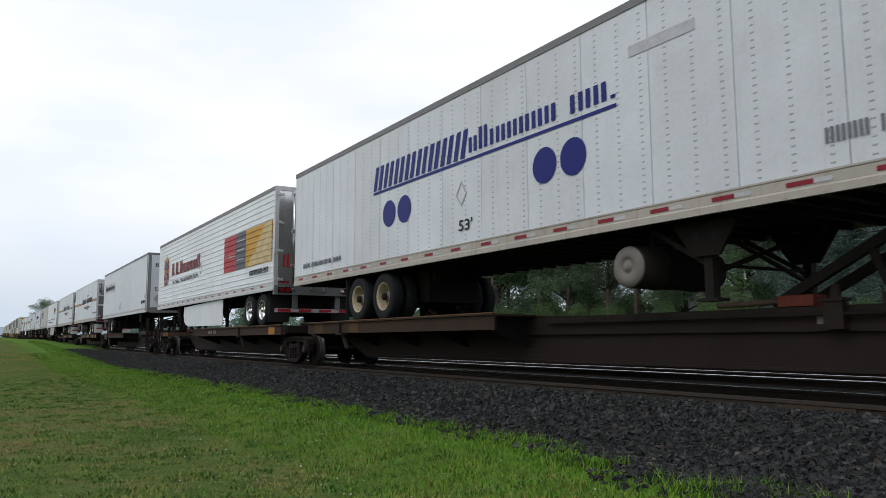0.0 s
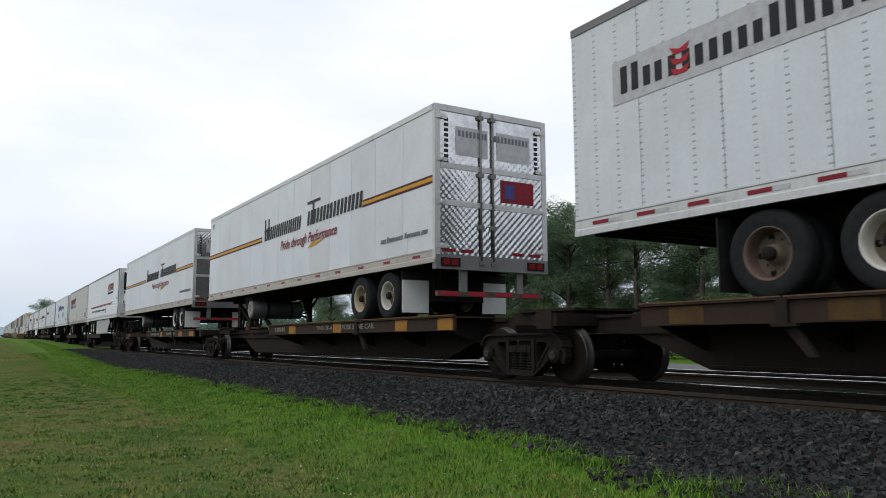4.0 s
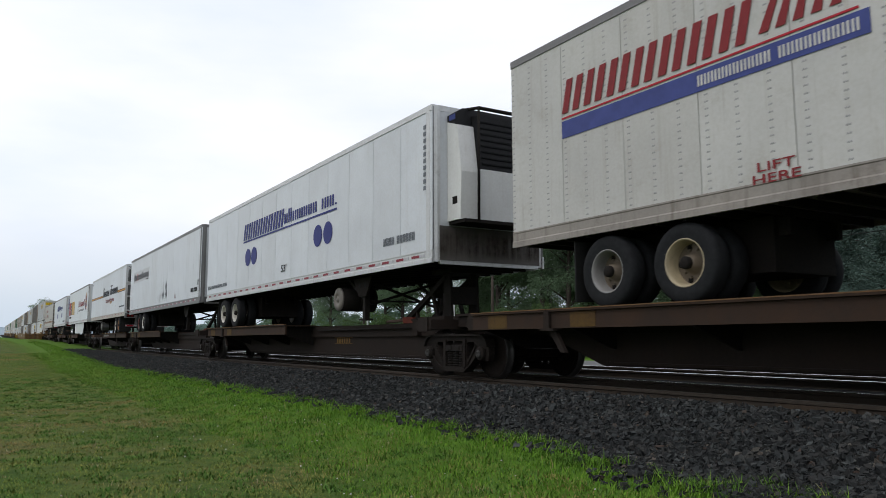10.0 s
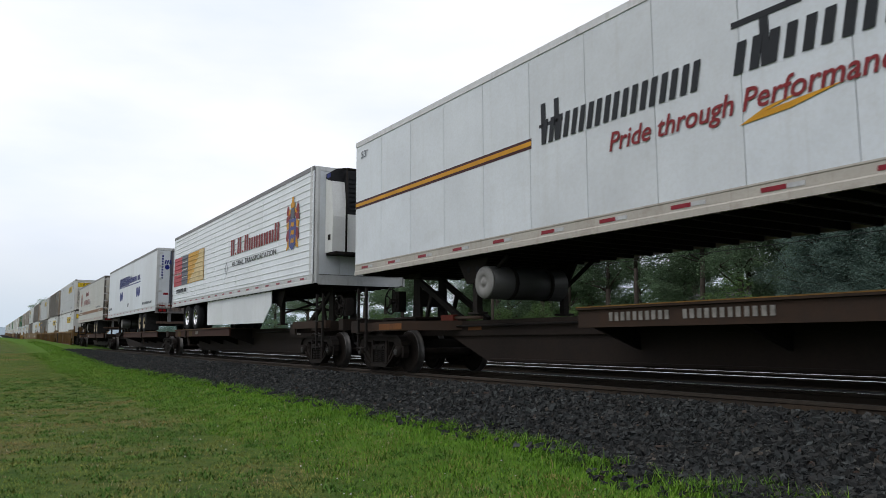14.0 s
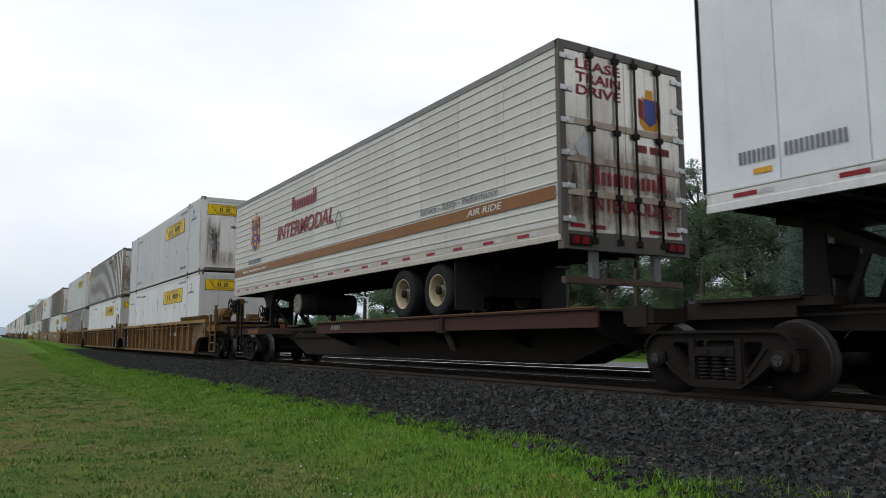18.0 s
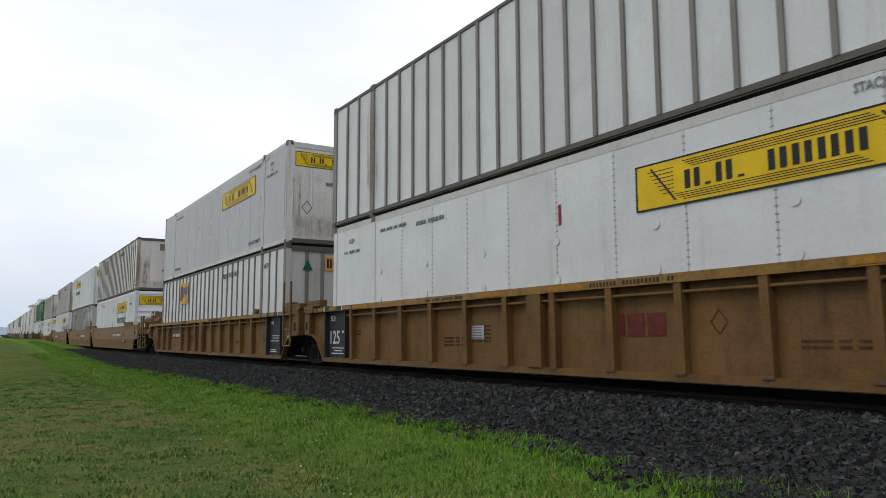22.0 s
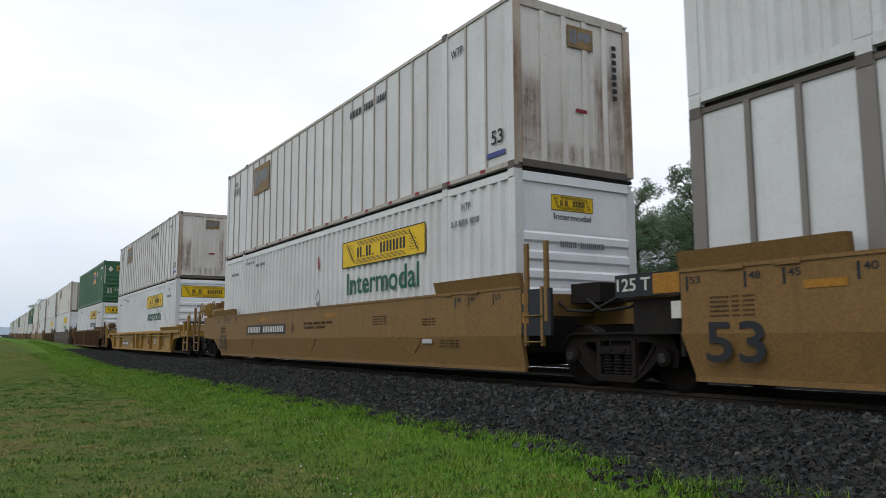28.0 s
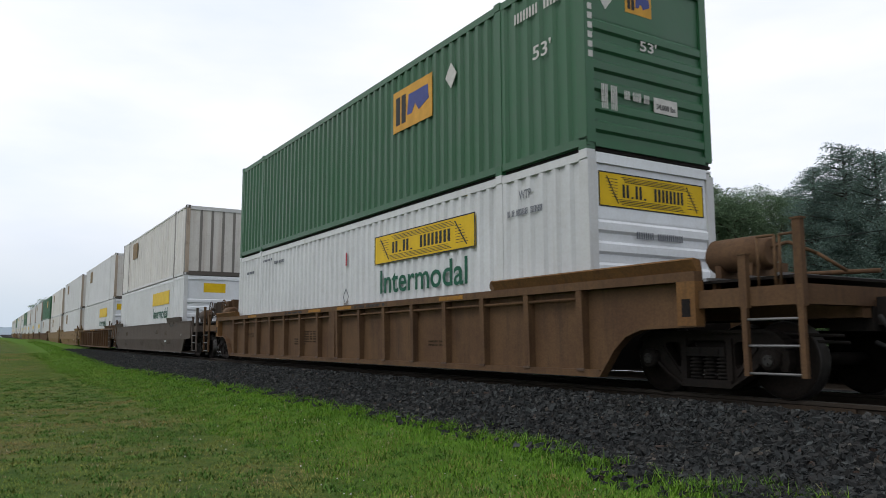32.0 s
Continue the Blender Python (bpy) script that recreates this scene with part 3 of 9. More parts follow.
def spine_car(s, length, wheels, trucks, deck_mat, body_mat, patches=(), marks=(), end=None, deck=None, label="", open_left=False, open_right=False):
    """One platform of an articulated spine car: deep centre sill, deck under the trailer's wheels, hitch at the other end.
    s: the trailer's left end; wheels: 'L' or 'R', the end on which the deck lies; trucks: centres on this car."""
    car = rolling("spine_car", s, 0.0, label or "rusty brown articulated spine car platform carrying a road trailer", "rail car", "spine car platforms")
    SHIFT[car.name] = 0.0
    lo, hi = (-1.6 if not open_left else -0.9), length + (1.2 if not open_right else 0.2)
    bm = bmesh.new()
    y = 0.40
    near_end = trucks[0] + 1.75
    prism(bm, [(lo, 0.66), (lo, 0.90), (hi, 0.90), (hi, 0.66), (hi - 0.9, 0.60), (hi - 2.3, 0.15), (near_end + 1.3, 0.15), (near_end, 0.62)], -y, y)
    part("centre_sill", bm, body_mat, car)
    bm = bmesh.new()
    for z in (0.86, 0.18):
        a, b = (lo + 0.2, hi - 0.2) if z > 0.5 else (near_end + 1.35, hi - 2.4)
        box(bm, a, b, -y - 0.05, y + 0.05, z, z + 0.035)
    part("sill_flange", bm, body_mat, car)
    block("sill_band", car, body_mat, near_end, hi - 2.0, -0.46, -0.40, 0.62, 0.86)
    if wheels == "L":
        block("painted_patch", car, DIMLETTER, hi - 3.4, hi - 3.1, -0.466, -0.460, 0.70, 0.79, "worn paint patch on the sill")
    else:
        block("painted_patch", car, RUST_PATCH, near_end + 0.72, near_end + 1.15, -0.466, -0.460, 0.72, 0.82, "orange-rusted patch on the sill")
    # deck under the tyres
    d0, d1 = deck or ((1.15, 9.1) if wheels == "L" else (7.2, 16.95))
    bm = bmesh.new()
    box(bm, d0, d1, -1.30, -0.42, DECK_Z - 0.03, DECK_Z)
    box(bm, d0, d1, 0.42, 1.30, DECK_Z - 0.03, DECK_Z)
    box(bm, d0, d1, -0.42, 0.42, DECK_Z - 0.05, DECK_Z - 0.02)
    part("deck_plate", bm, DECK, car)
    mid = d0 + (1.95 if wheels == "L" else (d1 - d0) * 0.60)
    for a, b in ((d0, mid - 0.02), (mid + 0.02, d1)):
        bm = bmesh.new()
        prism_x(bm, [(-1.30, DECK_Z - 0.25), (-1.255, DECK_Z - 0.25), (-1.255, DECK_Z + 0.015), (-1.34, DECK_Z + 0.015), (-1.34, DECK_Z - 0.012), (-1.30, DECK_Z - 0.02)], a, b)
        part("deck_edge_beam", bm, DECK if deck_mat is DECK_YEL else deck_mat, car)
        block("deck_lip", car, DECK_YEL if deck_mat is DECK_YEL else DECK_LIP, a, b, -1.345, -1.28, DECK_Z + 0.015, DECK_Z + 0.030, "worn tan lip")
        if wheels == "L":
            block("painted_patch", car, FAINT_PATCH, a + 0.45, a + 0.95, -1.306, -1.300, DECK_Z - 0.235, DECK_Z - 0.03, "almost worn-away yellow paint patch")
    block("far_edge_beam", car, deck_mat, d0, d1, 1.255, 1.30, DECK_Z - 0.25, DECK_Z + 0.015)
    n = 5
    for i in range(n):
        x = d0 + 0.25 + (d1 - d0 - 0.5) * i / (n - 1)
        put("deck_bracket", shared("deck_bracket", lambda bm: prism_x(bm, [(-1.255, 0.70), (-1.255, 0.92), (1.255, 0.92), (1.255, 0.70), (0.42, 0.40), (-0.42, 0.40)], -0.025, 0.025), BLACK), car, x)
    bm = bmesh.new()
    box(bm, mid - 0.06, mid + 0.06, -1.35, -1.30, DECK_Z - 0.26, DECK_Z + 0.005)
    box(bm, mid - 0.13, mid + 0.16, -1.36, -1.20, DECK_Z - 0.285, DECK_Z - 0.25)
    prism(bm, [(mid - 0.05, DECK_Z - 0.285), (mid + 0.10, DECK_Z - 0.285), (mid + 0.30, 0.36), (mid + 0.20, 0.36)], -1.26, -1.20)
    part("jacking_bracket", bm, body_mat, car)
    for a, b in patches:
        block("painted_patch", car, PATCH, a, b, -1.306, -1.300, DECK_Z - 0.235, DECK_Z - 0.03, "faded orange-yellow paint patch")
    for words, a, b in marks:
        bars(car, words, DIMLETTER, a, b, DECK_Z - 0.17, DECK_Z - 0.06, y=-1.310)
    # hitch stand
    hx, k = (length - 1.05, -1) if wheels == "L" else (1.05, 1)
    for yy in (-0.34, 0.28):
        bm = bmesh.new()
        prism(bm, [(hx - 0.17, 0.90), (hx + 0.17, 0.90), (hx + 0.12, 1.86), (hx - 0.12, 1.86)], yy, yy + 0.06)
        part("hitch_post", bm, BLACK, car)
        bm = bmesh.new()
        bar(bm, (hx + k * 0.05, yy + 0.03, 1.80), (hx + k * 1.75, yy + 0.03, 0.93), 0.09, 0.11)
        bar(bm, (hx + k * 0.6, yy + 0.03, 1.52), (hx + k * 0.35, yy + 0.03, 0.92), 0.06, 0.08)
        part("hitch_brace", bm, BLACK, car)
    a, b = sorted((hx + k * 1.18, hx + k * 1.62))
    block("hitch_foot", car, RED_STEEL, a, b, -0.46, -0.20, 0.905, 1.03, "red-painted hitch foot")
    bm = bmesh.new()
    tube(bm, (hx + k * 1.6, -0.38, 0.97), (hx + k * 2.5, -0.38, 0.95), 0.035, 8)
    part("hitch_screw", bm, LOCK_RUST, car)
    if wheels == "L":
        bx = hx - 0.91
        bm = bmesh.new()
        box(bm, bx - 0.11, bx + 0.11, -0.56, -0.46, 0.64, 0.96)
        box(bm, bx - 0.13, bx + 0.13, -0.58, -0.40, 0.94, 0.975)
        prism(bm, [(bx - 0.05, 0.97), (bx + 0.06, 0.97), (bx + 0.03, 1.12), (bx - 0.02, 1.12)], -0.52, -0.46)
        part("hitch_bracket", bm, body_mat, car)
    block("hitch_web", car, BLACK, hx - 0.13, hx + 0.13, -0.28, 0.28, 1.25, 1.60)
    block("hitch_head", car, BLACK, hx - 0.38, hx + 0.38, -0.46, 0.46, 1.86, 1.945)
    block("hitch_base", car, body_mat, hx - 0.35, hx + 0.35, -0.62, 0.62, 0.90, 1.00)
    # side bearer arms and cross beams at both ends over the trucks
    for t in trucks:
        bm = bmesh.new()
        box(bm, t - 0.75, t + 0.75, -0.62, 0.62, 0.78, 0.98)
        box(bm, t - 0.55, t + 0.85, -0.70, 0.70, 0.98, 1.02)
        part("articulation_casting", bm, body_mat, car)
        truck(car, t, s)
    for x in ((lo + 0.55), (hi - 1.9)):
        block("bearer_arm", car, body_mat, x, x + 0.5, -1.22, 1.22, 0.74, 0.92)
        block("arm_end_plate", car, body_mat, x + 0.08, x + 0.42, -1.25, -1.22, 0.70, 0.96)
    if open_left or open_right:
        d, x = (-1, lo) if open_left else (1, hi)
        t = trucks[0] if open_left else trucks[-1]
        block("end_sill", car, body_mat, min(x, x - d * 0.25), max(x, x - d * 0.25), -1.28, 1.28, 0.78, 1.02)
        if open_left:
            # side beam over the truck, drawn in to the sill behind it
            block("side_beam", car, DECK, t - 0.80, t + 1.30, -1.24, -1.10, 0.73, 0.91)
            bm = bmesh.new()
            box(bm, t + 1.30, t + 2.25, -1.24, -1.10, 0.73, 0.91)
            for v in bm.verts:
                if v.co.x > t + 2:
                    v.co.y += 0.78
            part("side_beam", bm, DECK, car)
            block("painted_patch", car, RUST_PATCH, t + 0.32, t + 1.28, -1.247, -1.24, 0.75, 0.87, "orange-rusted patch on the side beam")
        else:
            block("side_beam", car, DECK, t - 1.1, t + 1.1, -1.30, -1.18, 0.84, 1.02)
        ladder(car, BLACK, t + d * 0.55, -1.34, 0.32, 1.65)
        put("brake_wheel", shared("brake_wheel", brake_wheel, BLACK), car, t + d * 0.35, -0.62, 1.38)
        coupler(car, x, d)
    tube_x = (d1 + 0.4, hi - 2.2) if wheels == "L" else (lo + 2.4, d0 - 0.4)
    bm = bmesh.new()
    tube(bm, (tube_x[0], -0.52, 0.80), (tube_x[1], -0.52, 0.80), 0.022, 7)
    part("brake_pipe", bm, BLACK, car)
    return car


# ---- road trailers ----
def tyre_ring(bm):
    lathe(bm, [(0.285, -0.12), (0.36, -0.135), (0.44, -0.13), (0.475, -0.105), (0.485, -0.05), (0.485, 0.05), (0.475, 0.105), (0.44, 0.13), (0.36, 0.135), (0.285, 0.12)], 36, 0.0, False)


def rim_dish(bm):
    lathe(bm, [(0.296, -0.112), (0.292, -0.124), (0.276, -0.118), (0.258, -0.06), (0.248, 0.03), (0.235, 0.036), (0.15, 0.042), (0.10, 0.03), (0.10, -0.06), (0.06, -0.085), (0.01, -0.085)], 28, 0.0, False)
    for i in range(10):
        a = 2 * math.pi * i / 10
        tube(bm, (0.17 * math.cos(a), 0.05, 0.17 * math.sin(a)), (0.17 * math.cos(a), 0.015, 0.17 * math.sin(a)), 0.016, 6)


def rim_ring(bm):
    lathe(bm, [(0.296, -0.112), (0.292, -0.124), (0.276, -0.118), (0.258, -0.06), (0.250, 0.06), (0.240, 0.075)], 28, 0.0, False)


def rim_lip(bm):
    lathe(bm, [(0.296, -0.112), (0.294, -0.126), (0.272, -0.122), (0.262, -0.085)], 28, 0.0, False)


def wide_centre(bm):
    lathe(bm, [(0.262, -0.085), (0.252, 0.05), (0.15, 0.060), (0.11, 0.04), (0.10, -0.04), (0.06, -0.07), (0.01, -0.07)], 28, 0.0, False)


def wheel_centre(bm):
    lathe(bm, [(0.248, 0.066), (0.15, 0.070), (0.11, 0.05), (0.10, -0.04), (0.06, -0.07), (0.01, -0.07)], 28, 0.0, False)
    for i in range(10):
        a = 2 * math.pi * i / 10
        tube(bm, (0.17 * math.cos(a), 0.08, 0.17 * math.sin(a)), (0.17 * math.cos(a), 0.04, 0.17 * math.sin(a)), 0.016, 6)


def hub_cap(bm):
    lathe(bm, [(0.075, 0.0), (0.078, -0.11), (0.055, -0.13), (0.01, -0.13)], 14)


def rim_hole(bm):
    lathe(bm, [(0.036, 0.0), (0.036, -0.004), (0.002, -0.004)], 10)


def rivet_field(width, z0, z1, step):
    key = ("rivets", round(width, 2), round(z1 - z0, 2), step)
    if key in MESHES:
        return MESHES[key]
    verts, faces = [], []
    x = 0.03
    while x < width - 0.02:
        for col in (0, 0.028):
            z = z0
            while z < z1:
                n = len(verts)
                e, h = 0.0105, 0.005
                verts += [(x + col - e, 0, z - e), (x + col + e, 0, z - e), (x + col + e, 0, z + e), (x + col - e, 0, z + e), (x + col, -h, z)]
                faces += [(n, n + 1, n + 4), (n + 1, n + 2, n + 4), (n + 2, n + 3, n + 4), (n + 3, n, n + 4)]
                z += 0.085
        x += step
    me = bpy.data.meshes.new("rivet_rows")
    me.from_pydata(verts, [], faces)
    me.materials.append(RIVET)
    MESHES[key] = me
    return me


def road_trailer(s, length, label, wheels, axles, style="rivet", skin=None, rail=None, rail_top=None, z0=1.95, z1=4.93, group="trailers on spine cars",
                 rims=None, seam=1.22, tape=0.92, skirt=None, skirt_mat=None, gear_x=None, gusset=True):
    """A semi-trailer box with side sheets, rails, running gear and legs."""
    skin = skin or WHITE
    rail = rail or ALU
    rail_top = rail_top or ALU_DARK
    tr = rolling("road_trailer", s, DECK_Z, label, "trailer", group)
    zb = z0 + 0.24
    zt = z1 - 0.11
    bm = bmesh.new()
    box(bm, 0.02, length - 0.02, -1.286, 1.295, z0 + 0.08, z1 - 0.03)
    part("body", bm, SEAM, tr)
    n = max(1, round(length / seam))
    w = length / n
    for i in range(n):
        block("side_panel", tr, skin, i * w + 0.005, (i + 1) * w - 0.005, -1.302, -1.286, zb, zt)
    if style == "rivet":
        put("riveting", rivet_field(length, zb + 0.05, zt - 0.05, 0.406), tr, 0, -1.302, 0)["kind"] = "stuff"
    elif style == "ridge":
        k = 15
        for i in range(k):
            z = zb + 0.10 + (zt - zb - 0.2) * i / (k - 1)
            put("side_ridge", shared(("side_ridge", round(length, 2)), lambda bm: prism_x(bm, [(0.0, -0.022), (-0.013, -0.011), (-0.013, 0.011), (0.0, 0.022)], 0.03, length - 0.03), skin), tr, 0, -1.302, z)
    block("top_rail", tr, rail_top, 0, length, -1.315, -1.285, zt, z1)
    block("far_top_rail", tr, rail_top, 0, length, 1.285, 1.31, zt, z1)
    block("roof", tr, ALU, 0.03, length - 0.03, -1.28, 1.28, z1 - 0.03, z1 + 0.012)
    bm = bmesh.new()
    prism_x(bm, [(-1.31, z0), (-1.27, z0), (-1.27, zb), (-1.312, zb), (-1.312, zb - 0.02), (-1.304, zb - 0.03), (-1.304, z0 + 0.10), (-1.32, z0 + 0.08), (-1.32, z0)], 0, length)
    part("bottom_rail", bm, rail, tr)
    block("far_bottom_rail", tr, rail, 0, length, 1.27, 1.31, z0, zb)
    if tape:
        x = 0.35
        while x < length - 0.5:
            block("reflective_tape", tr, REDTAPE, x, x + 0.30, -1.310, -1.304, zb - 0.115, zb - 0.065, "red reflective tape")
            block("reflective_tape", tr, WHITETAPE, x + 0.30, x + 0.50, -1.310, -1.304, zb - 0.115, zb - 0.065)
            x += tape
    # floor beams
    bm = bmesh.new()
    comb = [(0.05, z0 + 0.12), (0.05, z0 + 0.09)]
    x = 0.3
    while x < length - 0.2:
        comb += [(x, z0 + 0.09), (x, z0 - 0.02), (x + 0.06, z0 - 0.02), (x + 0.06, z0 + 0.09)]
        x += 0.42
    prism(bm, comb + [(length - 0.05, z0 + 0.09), (length - 0.05, z0 + 0.12)], -1.25, 1.25)
    part("floor_frame", bm, BLACK, tr)
    # running gear
    a0, a1 = min(axles), max(axles)
    bm = bmesh.new()
    for yy in (-0.52, 0.42):
        box(bm, a0 - 0.9, a1 + 0.9, yy, yy + 0.10, 1.72, z0)
    for a in axles:
        box(bm, a - 0.08, a + 0.08, -0.52, 0.52, 1.55, 1.75)
        prism(bm, [(a - 0.35, 1.72), (a + 0.1, 1.72), (a + 0.1, 1.40), (a - 0.05, 1.40)], -0.52, -0.44)
    part("slider_frame", bm, BLACK, tr)
    # solid black filler added to stop light coming through the running gear
    block("suspension_box", tr, BLACK, a0 - 0.75, a1 + 0.75, -0.60, 0.60, 1.30, z0)
    for yy in (-1.26, 0.66):
        block("mud_flap", tr, HOSE, a1 + 0.60 if wheels == "R" else a0 - 0.62, a1 + 0.62 if wheels == "R" else a0 - 0.60, yy, yy + 0.60, 1.06, 1.90)
    rims = rims or (RIM, RIM)
    for a, rim in zip(axles, rims):
        bm = bmesh.new()
        tube(bm, (a, -1.0, 1.435), (a, 1.0, 1.435), 0.065, 10)
        part("axle", bm, BLACK, tr)
        for yy, outer in ((-1.13, True), (-0.80, False), (0.80, False), (1.13, False)):
            split = outer and rim is not CHROME
            lip = rim in (RIM_THIN, RIM_RED)
            wh = put("wheel", shared("wheel_lip", rim_lip, rim) if split and lip else shared("wheel_ring", rim_ring, rim) if split else shared("wheel", rim_dish, rim), tr, a, yy, 1.435)
            if split:
                # separate darker centre: shade of the dished rim put into the colour
                put("wheel_centre", shared("wide_centre", wide_centre, BLACK) if lip else shared("wheel_centre", wheel_centre, RIM_CENTRE), wh, label="dusty dark wheel centre")
            put("tyre", shared("tyre", tyre_ring, RUBBER), wh)
            if outer:
                put("hub", shared("hub", hub_cap, BLACK if rim is not CHROME else CHROME), wh)
                for i in range(5):
                    b = 2 * math.pi * (i + 0.5) / 5
                    put("rim_hole", shared("rim_hole", rim_hole, BLACK), wh, 0.205 * math.cos(b), 0.064 if split else 0.030, 0.205 * math.sin(b))
    # landing legs: gusset plate, leg, foot, and cross braces between the two
    gx = gear_x if gear_x is not None else (length - 3.2 if wheels == "L" else 3.2)
    for yy in (-1.02, 0.94):
        g = put("leg_gusset", shared("leg_gusset", lambda bm: prism(bm, [(-0.48, z0 - 0.01), (0.48, z0 - 0.01), (0.20, 1.52), (-0.18, 1.52)], 0.0, 0.05), TRUCK if gusset else BLACK), tr, gx, yy)
        for hx in (-0.12, 0.16):
            put("gusset_hole", shared("gusset_hole", lambda bm: tube(bm, (0, -0.004, 0), (0, 0.002, 0), 0.055, 10), RUBBER), g, hx, 0, 1.76)
        leg = block("landing_leg", tr, BLACK, gx - 0.06, gx + 0.06, yy + 0.05, yy + 0.17, 1.02, z0 - 0.02)
        put("foot", shared("foot", lambda bm: box(bm, -0.10, 0.22, -0.04, 0.16, 0.0, 0.04), BLACK), leg, 0, 0, -0.04)
    for d in (-1, 1):
        bm = bmesh.new()
        tube(bm, (gx, -0.92 * d, 1.30), (gx, 0.92 * d, z0 - 0.08), 0.032, 7)
        part("cross_brace", bm, BLACK, tr)
    bm = bmesh.new()
    tube(bm, (gx, -0.9, 1.42), (gx, 0.9, 1.42), 0.022, 7)
    part("gear_shaft", bm, BLACK, tr)
    k = -1 if wheels == "L" else 1
    for yy in (-0.90, 0.96):
        bm = bmesh.new()
        bar(bm, (gx, yy, 1.40), (gx + k * 0.9, yy, z0 - 0.02), 0.05, 0.06)
        part("leg_strut", bm, BLACK, tr)
    if skirt:
        pts = skirt
        bm = bmesh.new()
        prism(bm, pts, -1.22, -1.20)
        part("side_skirt", bm, skirt_mat or SKIRT, tr, "dusty plastic side skirt" if skirt_mat else "white plastic side skirt")
        if skirt_mat:
            # far skirt in near-black: the shade on its inner face is painted
            bm = bmesh.new()
            prism(bm, pts, 1.20, 1.22)
            part("side_skirt", bm, TRUCK, tr, "grime-black skirt on the other side")
    return tr


def mud_flaps(tr, x, white=True):
    for yy in (-1.25, 0.65):
        block("mud_flap", tr, WHITEPL if white else HOSE, x, x + 0.02, yy, yy + 0.60, 1.08, 1.72)


def front_tank(tr, x, z=1.50, rim=TANK_END, skin=None, r=0.28, far=0.5):
    """A round tank slung across the trailer behind the landing legs, its pale end towards the near side."""
    bm = bmesh.new()
    tube(bm, (x, -1.08, z), (x, far, z), r, 24)
    tk = part("under_tank", bm, skin or BLACK, tr, "cylindrical tank slung across the frame")
    bm = bmesh.new()
    lathe(bm, [(r * 0.98, 0.0), (r * 0.95, -0.03), (r * 0.45, -0.055), (r * 0.40, -0.035), (r * 0.22, -0.035), (r * 0.18, -0.06), (0.01, -0.06)], 26)
    put("tank_end", mesh_of("tank_end", bm, rim), tk, x, -1.08, z)
    for yy in (-0.62, 0.5 * far - 0.1):
        bm = bmesh.new()
        lathe(bm, [(r + 0.012, -0.035), (r + 0.012, 0.035)], 26)
        put("tank_strap", mesh_of("tank_strap", bm, BLACK), tk, x, yy, z)
        put("tank_hanger", shared("tank_hanger", lambda bm: box(bm, -0.03, 0.03, -0.03, 0.03, 0.0, 0.48), BLACK), tk, x, yy, z)


